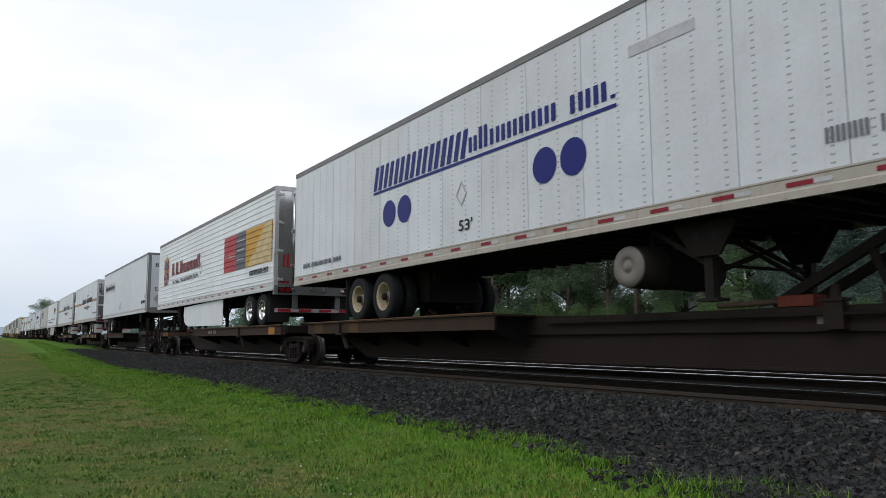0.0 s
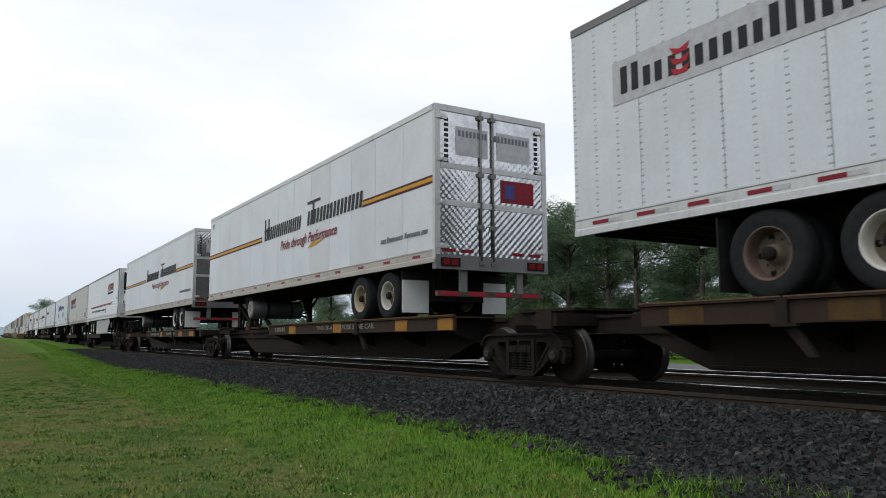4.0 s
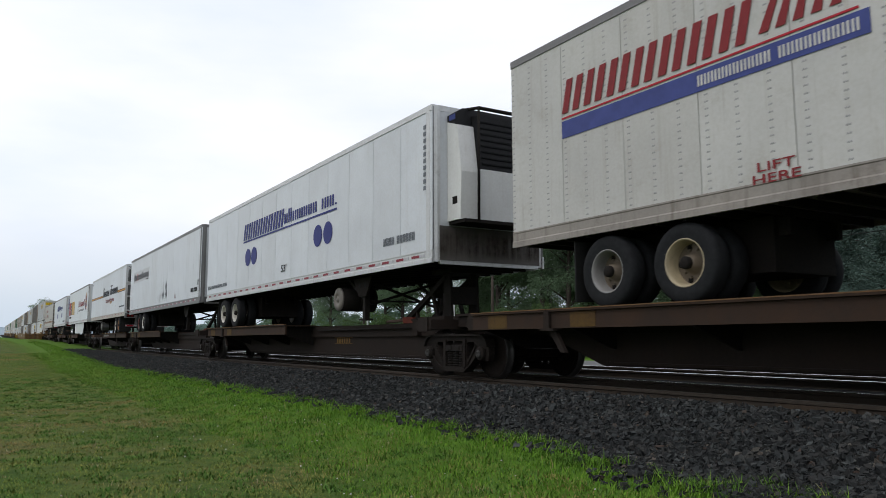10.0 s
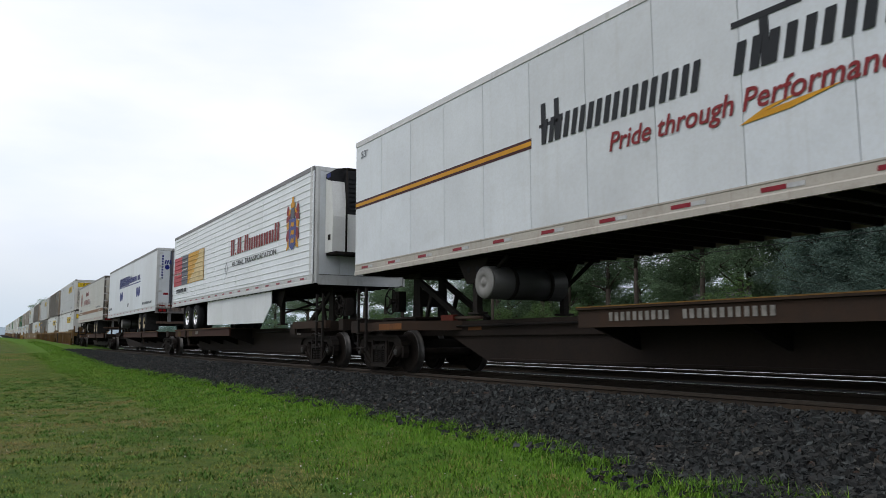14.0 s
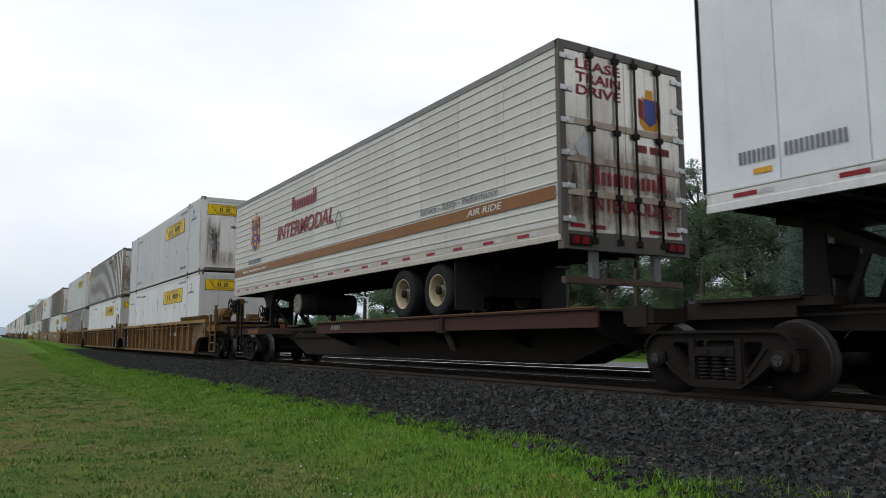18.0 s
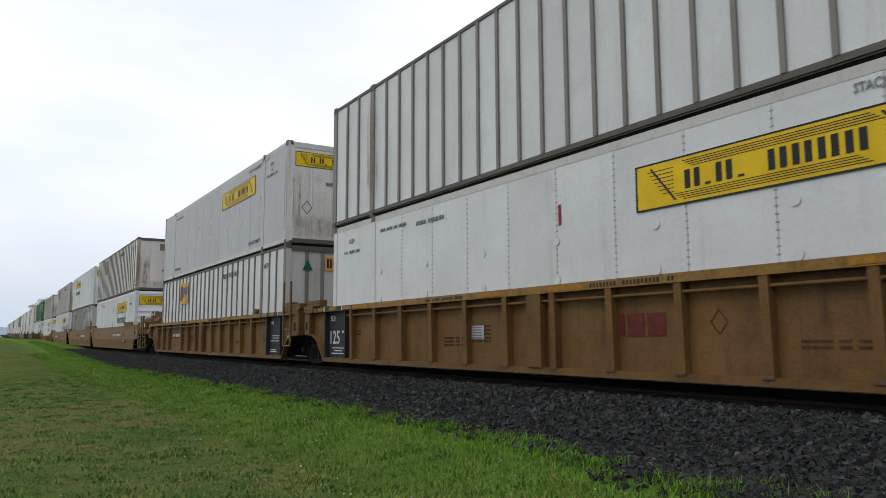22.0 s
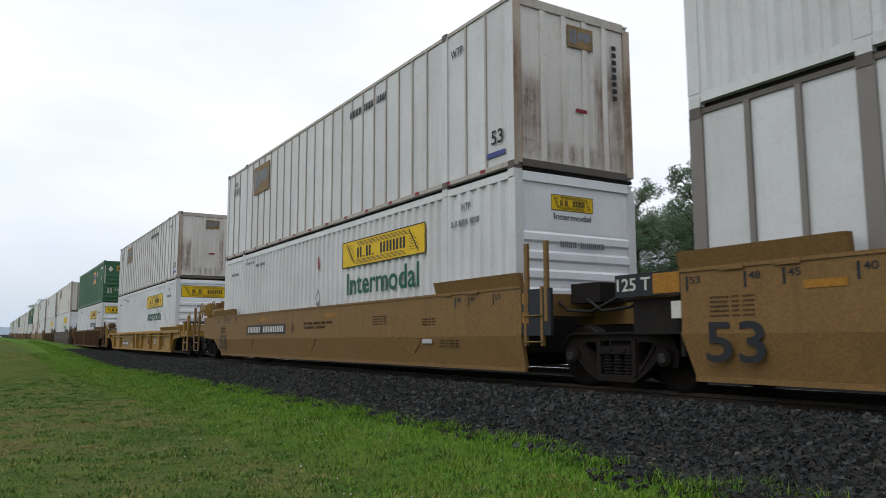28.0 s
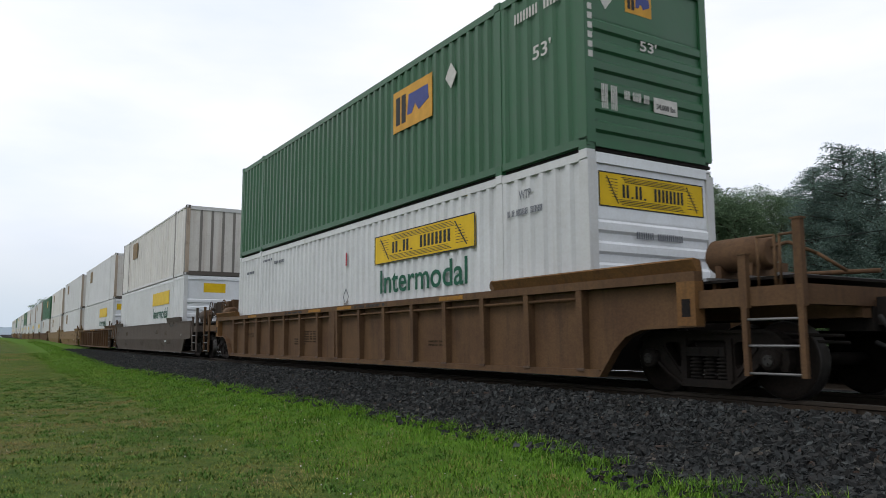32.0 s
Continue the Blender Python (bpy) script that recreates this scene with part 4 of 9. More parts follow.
def rear_doors(tr, length, z0=1.95, z1=4.93, skin=None, rods=None, rod_mat=None, bands=(), hinges=5, bumper=GUARD_RED, band_mat=None, guard_mat=None, frame_mat=None):
    """Two doors, hinges, lock rods, sill, lamps and under-run guard on the face towards +x."""
    skin = skin or WHITE
    x = length
    trim = frame_mat or ALU
    block("corner_post", tr, trim, x - 0.05, x + 0.03, -1.315, -1.20, z0 + 0.05, z1)
    block("corner_post", tr, trim, x - 0.05, x + 0.03, 1.20, 1.315, z0 + 0.05, z1)
    block("door_header", tr, trim, x - 0.05, x + 0.035, -1.20, 1.20, z1 - 0.12, z1)
    block("rear_sill", tr, frame_mat or ALU_DARK, x - 0.08, x + 0.05, -1.30, 1.30, z0 - 0.12, z0 + 0.14)
    for a, b in ((-1.195, -0.006), (0.006, 1.195)):
        door = block("rear_door", tr, skin, x - 0.02, x + 0.02, a, b, z0 + 0.15, z1 - 0.13)
        for z in bands:
            put("door_band", shared("door_band", lambda bm: box(bm, 0.0, 0.018, 0.0, 1.18, 0.0, 0.10), band_mat or ALU), door, 0.04, 0.004, z - z0 - 0.15)
        for h in range(hinges):
            z = 0.12 + (z1 - z0 - 0.55) * h / (hinges - 1)
            yy = -0.10 if a < 0 else 1.04
            put("hinge", shared("hinge", lambda bm: (box(bm, 0, 0.03, 0, 0.24, 0, 0.075), tube(bm, (0.02, 0.12, -0.01), (0.02, 0.12, 0.085), 0.022, 8)), ALU), door, 0.035, yy, z)
    rod_mat = rod_mat or ALU
    for yy in (rods if rods is not None else (-0.75, -0.18, 0.18, 0.75)):
        bm = bmesh.new()
        tube(bm, (x + 0.055, yy, z0 - 0.02), (x + 0.055, yy, z1 - 0.03), 0.021, 8)
        rod = part("lock_rod", bm, rod_mat, tr)
        for z in (z0 + 0.02, z0 + 0.7, z0 + 1.7, z1 - 0.15):
            put("rod_keeper", shared("rod_keeper", lambda bm: box(bm, -0.02, 0.045, -0.06, 0.06, -0.04, 0.04), rod_mat), rod, x + 0.03, yy, z)
    for i, yy in enumerate((-1.15, -0.75, 0.45, 0.85)):
        block("door_tape", tr, REDTAPE, x + 0.02, x + 0.027, yy, yy + 0.28, z0 + 0.20, z0 + 0.26)
    for yy in (-1.20, 0.78):
        lamp = block("tail_lamp_box", tr, BLACK, x + 0.05, x + 0.065, yy, yy + 0.42, z0 - 0.07, z0 + 0.09)
        for k in (0.05, 0.23):
            put("lens", shared("lens", lambda bm: box(bm, 0, 0.012, 0, 0.13, 0, 0.11), LAMPRED), lamp, 0.015, k, 0.025)
    for yy in (-0.72, 0.58):
        block("guard_leg", tr, ALU_DARK, x - 0.10, x - 0.02, yy, yy + 0.14, 1.42, z0 - 0.10)
    guard = block("under_run_guard", tr, guard_mat or WHITETAPE, x - 0.11, x - 0.03, -1.22, 1.22, 1.34, 1.44)
    for i in range(4):
        put("guard_tape", shared("guard_tape", lambda bm: box(bm, 0, 0.006, 0, 0.38, 0.01, 0.09), bumper), guard, 0.08, 0.06 + i * 0.62, 0)
        put("guard_tape_side", shared("guard_tape_side", lambda bm: box(bm, 0.0, 0.08, 0, 0.006, 0.03, 0.075), bumper), guard, 0, -0.006, 0) if i == 0 else None


def front_nose(tr, length, z0=1.95, z1=4.93, skin=None, post=None):
    """A plain trailer front with rounded corner posts on the face towards +x."""
    skin, post = skin or WHITE, post or ALU_DARK
    x = length
    n = 4
    for i in range(n):
        a = -1.14 + 2.28 * i / n
        block("front_panel", tr, skin, x - 0.02, x + 0.012, a + 0.003, a + 2.28 / n - 0.003, z0 + 0.24, z1 - 0.11)
    for k in (-1, 1):
        pts = [(k * 1.14, 0.018), (k * 1.14, -0.02), (k * 1.31, -0.20), (k * 1.318, -0.20), (k * 1.318, -0.10), (k * 1.27, -0.03), (k * 1.20, 0.012)]
        bm = bmesh.new()
        lo = [bm.verts.new((x + b, a, z0 + 0.02)) for a, b in pts]
        up = [bm.verts.new((x + b, a, z1)) for a, b in pts]
        fs = [bm.faces.new(lo), bm.faces.new(up[::-1])]
        for i in range(len(pts)):
            fs.append(bm.faces.new((lo[i], up[i], up[(i + 1) % len(pts)], lo[(i + 1) % len(pts)])))
        bmesh.ops.recalc_face_normals(bm, faces=fs)
        part("corner_post", bm, post, tr)
    block("front_sill", tr, post, x - 0.05, x + 0.02, -1.14, 1.14, z0 - 0.02, z0 + 0.22)
    block("front_header", tr, post, x - 0.05, x + 0.018, -1.14, 1.14, z1 - 0.11, z1)


def connection_panel(tr, x, y, z):
    b = block("connection_box", tr, ALU_DARK, x, x + 0.03, y, y + 0.30, z, z + 0.52)
    put("socket", shared("socket", lambda bm: (tube(bm, (0.0, 0.10, 0.36), (0.035, 0.10, 0.36), 0.05, 12), tube(bm, (0.0, 0.21, 0.36), (0.035, 0.21, 0.36), 0.05, 12), tube(bm, (0, 0.15, 0.14), (0.04, 0.15, 0.14), 0.07, 12)), BLACK), b, 0.03)


# ---- containers ----
BOX_H = 2.872


def corrugated(key, x0, x1, z0, z1, pitch, depth, mat):
    """A sheet with upright trapezoid folds, towards -y."""
    def make(bm):
        pts = []
        n = max(1, round((x1 - x0) / pitch))
        p = (x1 - x0) / n
        for i in range(n):
            a = x0 + i * p
            pts += [(a, 0.0), (a + 0.30 * p, 0.0), (a + 0.45 * p, depth), (a + 0.85 * p, depth)]
        pts.append((x1, 0.0))
        lo = [bm.verts.new((x, y, z0)) for x, y in pts]
        up = [bm.verts.new((x, y, z1)) for x, y in pts]
        for i in range(len(pts) - 1):
            bm.faces.new((lo[i], lo[i + 1], up[i + 1], up[i]))
    return shared((key, round(x0, 2), round(x1, 2), round(z1 - z0, 2)), make, mat)


def container(s, z0, length, kind, skin, label, end="plain", end_skin=None, rail=None, post=None, far=False, pitch=None):
    """A 53 ft domestic container; the face towards +x is its end that can be seen."""
    c = rolling("shipping_container", s, z0, label, "container", "stacked containers")
    end_skin = end_skin or skin
    rail = rail or skin
    post = post or POST
    z1 = z0 + BOX_H
    y = -1.295
    bm = bmesh.new()
    box(bm, 0.05, length - 0.06, y + 0.05, 1.285, z0 + 0.05, z1 - 0.02)
    part("body", bm, skin, c)
    ht, hb = (0.12, 0.15) if kind in ("corr", "flat") else (0.06, 0.11)
    block("top_side_rail", c, rail, 0, length, y, y + 0.07, z1 - ht, z1)
    # rail lifted off a black frame that paints the shadow gap under the box
    lift = 0.02 if far else 0.055
    if not far:
        block("floor_frame", c, BLACK, 0.02, length - 0.03, y + 0.075, 1.28, z0 + 0.001, z0 + 0.049)
    block("bottom_side_rail", c, rail, 0, length, y, y + 0.07, z0 + lift, z0 + 0.02 + hb)
    zb, zt = z0 + 0.02 + hb, z1 - ht
    for x in (0.0, 1.98, length - 2.16, length - 0.18):
        block("side_post", c, skin if kind != "posts" else post, x, x + 0.18, y - 0.006, y + 0.06, zb, zt)
        for z in (z0, z0 + 2.77):
            block("corner_casting", c, POST if kind != "corr" else rail, x + 0.01, x + 0.17, y - 0.012, y + 0.15, z, z + 0.13)
    spans = ((0.18, 1.98), (2.16, length - 2.16), (length - 1.98, length - 0.18))
    if far:
        for a, b in spans:
            put("corrugated_side" if kind == "corr" else "ribbed_side", corrugated("far_" + kind, a, b, zb - z0, zt - z0, 0.285 if kind == "corr" else 1.2 if kind == "flat" else 0.555, 0.045 if kind == "posts" else 0.02, skin), c, 0, y + 0.004, z0)
    elif kind == "flat":
        for a, b in spans:
            n = max(1, round((b - a) / 1.21))
            w = (b - a) / n
            for i in range(n):
                block("side_panel", c, skin, a + i * w + 0.004, a + (i + 1) * w - 0.004, y + 0.004, y + 0.05, zb, zt)
            put("riveting", rivet_field(b - a + 0.06, 0.04, zt - zb - 0.03, w), c, a - 0.045, y + 0.004, zb)["kind"] = "stuff"
        for i in range(7):
                x = 2.42 + i * (length - 4.84) / 6
                for z in (1.12, 1.68):
                    put("lashing_cup", shared("lashing_cup", lambda bm: tube(bm, (0, 0.0, 0), (0, -0.016, 0), 0.062, 12), WHITE_BOX), c, x, y + 0.004, z0 + z)
    elif kind == "corr":
        for a, b in spans:
            put("corrugated_side", corrugated("corrugated_side", a, b, zb - z0, zt - z0, 0.285, 0.045, skin), c, 0, y + 0.004, z0)
    else:
        p = pitch or 0.555
        for a, b in spans:
            n = max(1, round((b - a) / p))
            w = (b - a) / n
            for i in range(n):
                block("side_panel", c, skin, a + i * w + 0.002, a + (i + 1) * w - 0.002, y + 0.022, y + 0.05, zb, zt)
                if i:
                    h = 0.034 if kind == "posts" else 0.024
                    block("side_stake", c, post, a + i * w - h, a + i * w + h, y - (0.014 if kind == "posts" else 0.003), y + 0.022, zb, zt)
    block("roof", c, skin, 0.02, length - 0.02, -1.28, 1.28, z1 - 0.03, z1 - 0.004)
    # end towards +x
    x = length
    for k in (-1, 1):
        block("end_post", c, (POST_RUST if end_skin is STAINED else end_skin) if kind != "corr" else skin, x - 0.16, x + 0.004, min(k * 1.295, k * 1.14), max(k * 1.295, k * 1.14), z0 + 0.10, z1 - 0.10)
    block("end_header", c, rail if end != "hcorr" else end_skin, x - 0.10, x + 0.002, -1.14, 1.14, z1 - 0.15, z1)
    block("end_sill", c, end_skin if end == "hcorr" else POST, x - 0.10, x + 0.002, -1.14, 1.14, z0 + (0.0 if far else 0.05), z0 + 0.17)
    if end == "plain":
        for i in range(4):
            a = -1.14 + 2.28 * i / 4
            block("end_panel", c, end_skin, x - 0.05, x - 0.012, a + 0.003, a + 0.567, z0 + 0.17, z1 - 0.15)
    elif end == "ribs":
        for i in range(5):
            a = -1.14 + 2.28 * i / 5
            block("end_panel", c, end_skin, x - 0.05, x - 0.03, a + 0.002, a + 0.454, z0 + 0.17, z1 - 0.15)
            if i:
                block("end_stake", c, post if kind == "posts" else end_skin, x - 0.03, x - 0.002, a - 0.05, a + 0.05, z0 + 0.17, z1 - 0.15)
    elif end == "hcorr":
        block("end_panel", c, end_skin, x - 0.05, x - 0.034, -1.14, 1.14, z0 + 1.95, z1 - 0.15)
        n = 6
        h = 1.78 / n
        for i in range(n):
            put("end_fold", shared("end_fold", lambda bm: prism(bm, [(-0.05, 0.0), (-0.036, 0.0), (-0.036, 0.09), (0.0, 0.13), (0.0, 0.235), (-0.036, 0.275), (-0.036, h), (-0.05, h)], -1.14, 1.14), end_skin), c, x - 0.002, 0, z0 + 0.17 + i * h)
    elif end == "doors":
        for a, b in ((-1.13, -0.006), (0.006, 1.13)):
            door = block("end_door", c, end_skin, x - 0.05, x - 0.015, a, b, z0 + 0.17, z1 - 0.15)
            for i in range(4):
                put("hinge", shared("hinge_dark", lambda bm: box(bm, 0, 0.03, 0, 0.20, 0, 0.07), ALU_DARK), door, 0.035, -0.06 if a < 0 else 0.98, 0.2 + i * 0.66)
        for yy in (-0.72, -0.2, 0.2, 0.72):
            bm = bmesh.new()
            tube(bm, (x + 0.012, yy, z0 + 0.03), (x + 0.012, yy, z1 - 0.05), 0.02, 8)
            rod = part("lock_rod", bm, end_skin, c)
            put("rod_keeper", shared("rod_keeper", lambda bm: box(bm, -0.02, 0.045, -0.06, 0.06, -0.04, 0.04), ALU_DARK), rod, x - 0.01, yy, z0 + 0.42)
    return c


def name_plate(parent, x0, x1, z0, z1, end=None, y=-1.300):
    """The yellow name panel: a dark frame, fine rules above and below, plain bars where the name stands, a rolled scroll at each end."""
    yy = y - 0.006
    panel(parent, YELLOW, x0, x1, z0, z1, y=yy, end=end, name="name_panel", label="yellow name panel")
    dx, dz = x1 - x0, z1 - z0
    e = None if end is None else end + 0.003
    bm = bmesh.new()

    def stroke(a, b, lo, hi, lean=0.0):
        q = [(x0 + a * dx, z0 + lo * dz), (x0 + b * dx, z0 + lo * dz), (x0 + (b + lean) * dx, z0 + hi * dz), (x0 + (a + lean) * dx, z0 + hi * dz)]
        if end is None:
            prism(bm, q, yy - 0.003, yy)
        else:
            prism_x(bm, q, end, e)

    for lo, hi in ((0.0, 0.035), (0.965, 1.0)):
        stroke(0.0, 1.0, lo, hi)
    for a in (0.0, 0.992):
        stroke(a, a + 0.008, 0.035, 0.965)
    for i in range(4):
        stroke(0.20 - 0.012 * i, 0.80 - 0.012 * i, 0.10 + 0.045 * i, 0.115 + 0.045 * i)
        stroke(0.20 + 0.012 * i, 0.80 + 0.012 * i, 0.885 - 0.045 * i, 0.90 - 0.045 * i)
    for i in range(7):
        stroke(0.055 + 0.010 * i, 0.165, 0.80 - 0.085 * i, 0.815 - 0.085 * i)
        stroke(0.835, 0.945 - 0.010 * (6 - i), 0.72 - 0.085 * i, 0.735 - 0.085 * i)
    stroke(0.165, 0.175, 0.12, 0.88, -0.10)
    stroke(0.925, 0.935, 0.12, 0.88, -0.10)
    ob = part("panel_border", bm, INK, parent)
    ob["kind"] = "stuff"
    bars(parent, "N.N. NNNN", INK, x0 + 0.21 * dx, x0 + 0.79 * dx, z0 + 0.31 * dz, z0 + 0.69 * dz, y=yy - 0.006, end=None if end is None else end + 0.004)


def logo_square(parent, x0, x1, z0, z1, faded=False, end=None, y=-1.300):
    """A square logo panel drawn as plain shapes."""
    yy = y - 0.006
    base, mark = (EMPBROWN, GREYINK) if faded else (EMPGOLD, EMPBLUE)
    panel(parent, base, x0, x1, z0, z1, y=yy, end=end, name="logo_panel")
    dx, dz = x1 - x0, z1 - z0
    e = None if end is None else end + 0.005
    for k in (0.08, 0.23):
        panel(parent, INK if not faded else GREYINK, x0 + k * dx, x0 + (k + 0.11) * dx, z0 + 0.16 * dz, z0 + 0.84 * dz, y=yy - 0.005, end=e, name="logo_shape")
    poly(parent, mark, [(x0 + 0.38 * dx, z0 + 0.3 * dz), (x0 + 0.5 * dx, z0 + 0.3 * dz), (x0 + 0.58 * dx, z0 + 0.5 * dz), (x0 + 0.68 * dx, z0 + 0.3 * dz), (x0 + 0.92 * dx, z0 + 0.45 * dz), (x0 + 0.9 * dx, z0 + 0.78 * dz), (x0 + 0.42 * dx, z0 + 0.78 * dz)], y=yy - 0.005, end=e, name="logo_shape")


# ---- well cars ----
def end_platform(car, mat, x, d, reach, open_end, brake=False, brake_mat=None, tank=True):
    """What stands over a truck beyond the well; d is the way that it points, reach how far the side goes."""
    bm = bmesh.new()
    a, b = min(x, x + d * (2.7 if open_end else 2.2)), max(x, x + d * (2.7 if open_end else 2.2))
    box(bm, a, b, -0.45, 0.45, 0.76, 1.06)
    part("stub_sill", bm, mat, car)
    block("bolster_beam", car, mat, min(x, x + d * 0.35), max(x, x + d * 0.35), -1.34, 1.34, 0.88, 1.20)
    if not open_end:
        # articulated end: heavy castings that meet the next unit
        block("end_casting", car, BLACK, min(x + d * 0.4, x + d * 1.0), max(x + d * 0.4, x + d * 1.0), -0.95, 0.95, 1.06, 1.34)
        bm = bmesh.new()
        p = [(x + d * 0.2, -1.1, 1.15), (x + d * 0.6, -1.2, 0.95), (x + d * 1.1, -1.2, 0.92), (x + d * 1.5, -1.1, 1.1)]
        for q, r in zip(p, p[1:]):
            tube(bm, q, r, 0.02, 6)
        part("air_hose", bm, HOSE, car)
        return
    low = car.get("low_deck", 0)
    e = x + d * 2.72
    bt = 0.91 if low else 1.08
    wz = 1.24 if low else 1.16
    w0_, w1_ = sorted((x + d * (0.95 if low else 0.4), x + d * 2.55))
    bm = bmesh.new()
    box(bm, w0_, w1_, -1.30, 1.30, wz, wz + 0.03)
    part("end_walkway", bm, BLACK, car, "open grating walkway")
    n = 5
    for i in range(n):
        put("walkway_slat", shared("walkway_slat", lambda bm: box(bm, -0.02, 0.02, -1.32, 1.25, 0, 0.035), ALU_DARK), car, w0_ + (w1_ - w0_) * (i + 0.5) / n, 0, wz + 0.03)
    for k in (0.12, 0.5, 0.88):
        for yy in (-1.22, 1.12):
            put("walkway_leg", shared(("walkway_leg", low), lambda bm: box(bm, -0.03, 0.03, 0, 0.07, bt - 0.15, wz), mat), car, w0_ + (w1_ - w0_) * k, yy)
    if tank:
        r = 0.20
        bm = bmesh.new()
        tube(bm, (x + d * 1.25, -0.86, 1.50), (x + d * 1.92, -0.86, 1.50), r, 20)
        for q, k in ((1.25, -1), (1.92, 1)):
            tube(bm, (x + d * q, -0.86, 1.50), (x + d * (q + k * 0.06), -0.86, 1.50), r, 20, r * 0.7)
        res = part("air_reservoir", bm, mat, car)
        bm = bmesh.new()
        for k in (1.38, 1.79):
            box(bm, x + d * k - 0.04, x + d * k + 0.04, -1.02, -0.70, wz, 1.40)
        put("reservoir_saddle", mesh_of("reservoir_saddle", bm, mat), res)
        bm = bmesh.new()
        pts = [(x + d * 1.98, -0.86, 1.55), (x + d * 2.2, -0.9, 1.58), (x + d * 2.4, -0.7, 1.45), (x + d * 2.6, -0.5, 1.25)]
        for q, r2 in zip(pts, pts[1:]):
            tube(bm, q, r2, 0.02, 7)
        put("reservoir_pipe", mesh_of("reservoir_pipe", bm, mat), res)
    bm = bmesh.new()
    tube(bm, (x + d * 0.4, 0.2, 1.36), (e - d * 0.2, 0.3, 1.30), 0.028, 7)
    part("brake_rod", bm, mat, car)
    bm = bmesh.new()
    for yy, z in ((-1.05, 0.62), (-0.95, 0.55)):
        tube(bm, (x + d * 1.3, yy, z), (e, yy + 0.2, z - 0.05), 0.018, 6)
    part("brake_pipe", bm, BLACK, car)
    block("valve_box", car, mat, x + d * 1.1 - 0.16, x + d * 1.1 + 0.16, 0.1, 0.5, wz + 0.04, 1.50)
    block("end_cross_beam", car, mat, min(e, e - d * 0.16), max(e, e - d * 0.16), -1.40, 1.38, bt - 0.20, bt)
    a, b = sorted((x + d * (reach - 0.05), e))
    block("side_step_beam", car, mat, a, b, -1.44, -1.36, bt - 0.20, bt)
    # corner steps hung from the beam, with grab posts over them
    inner, outer = x + d * 2.04, x + d * 2.68
    stile = shared(("step_stile", low, mat.name), lambda bm: box(bm, -0.03, 0.03, 0, 0.05, 0.16, bt), mat)
    steps = put("corner_steps", stile, car, inner, -1.49)
    put("step_stile", stile, steps, d * 0.64)
    for z in (0.19, 0.47, 0.74):
        put("step_rung", shared(("step_rung", d), lambda bm: tube(bm, (0, 0, 0), (d * 0.64, 0, 0), 0.014, 8), ALU_DARK), steps, 0, 0.02, z)
    for xx, hgt in ((inner, 1.27 if low else 1.42), (outer, 1.47 if low else 1.72)):
        bm = bmesh.new()
        box(bm, xx - 0.045, xx + 0.045, -1.49, -1.42, bt - 0.22, hgt)
        box(bm, xx - 0.06, xx + 0.06, -1.50, -1.41, hgt, hgt + 0.02)
        part("grab_post", bm, mat, car)
    for dx in (2.16, 2.42):
        bm = bmesh.new()
        xx = x + d * dx
        for q, r in (((xx, -1.38, bt), (xx, -1.38, 1.60)), ((xx, -1.38, 1.60), (xx + d * 0.2, -1.38, 1.60)), ((xx + d * 0.2, -1.38, 1.60), (xx + d * 0.2, -1.38, bt))):
            tube(bm, q, r, 0.015, 7)
        part("grab_rail", bm, mat, car) if not low or dx > 2.3 else bm.free()
    if brake:
        block("brake_stand", car, mat, e - d * 0.45 - 0.12, e - d * 0.45 + 0.12, -0.62, -0.40, bt, 2.0)
        put("brake_wheel", shared("brake_wheel", brake_wheel, brake_mat), car, e - d * 0.35, -0.88, 1.72)
    coupler(car, e, d)
    block("coupler_box", car, BLACK, min(e, e - d * 0.5), max(e, e - d * 0.5), -0.28, 0.28, 0.62, 0.94)


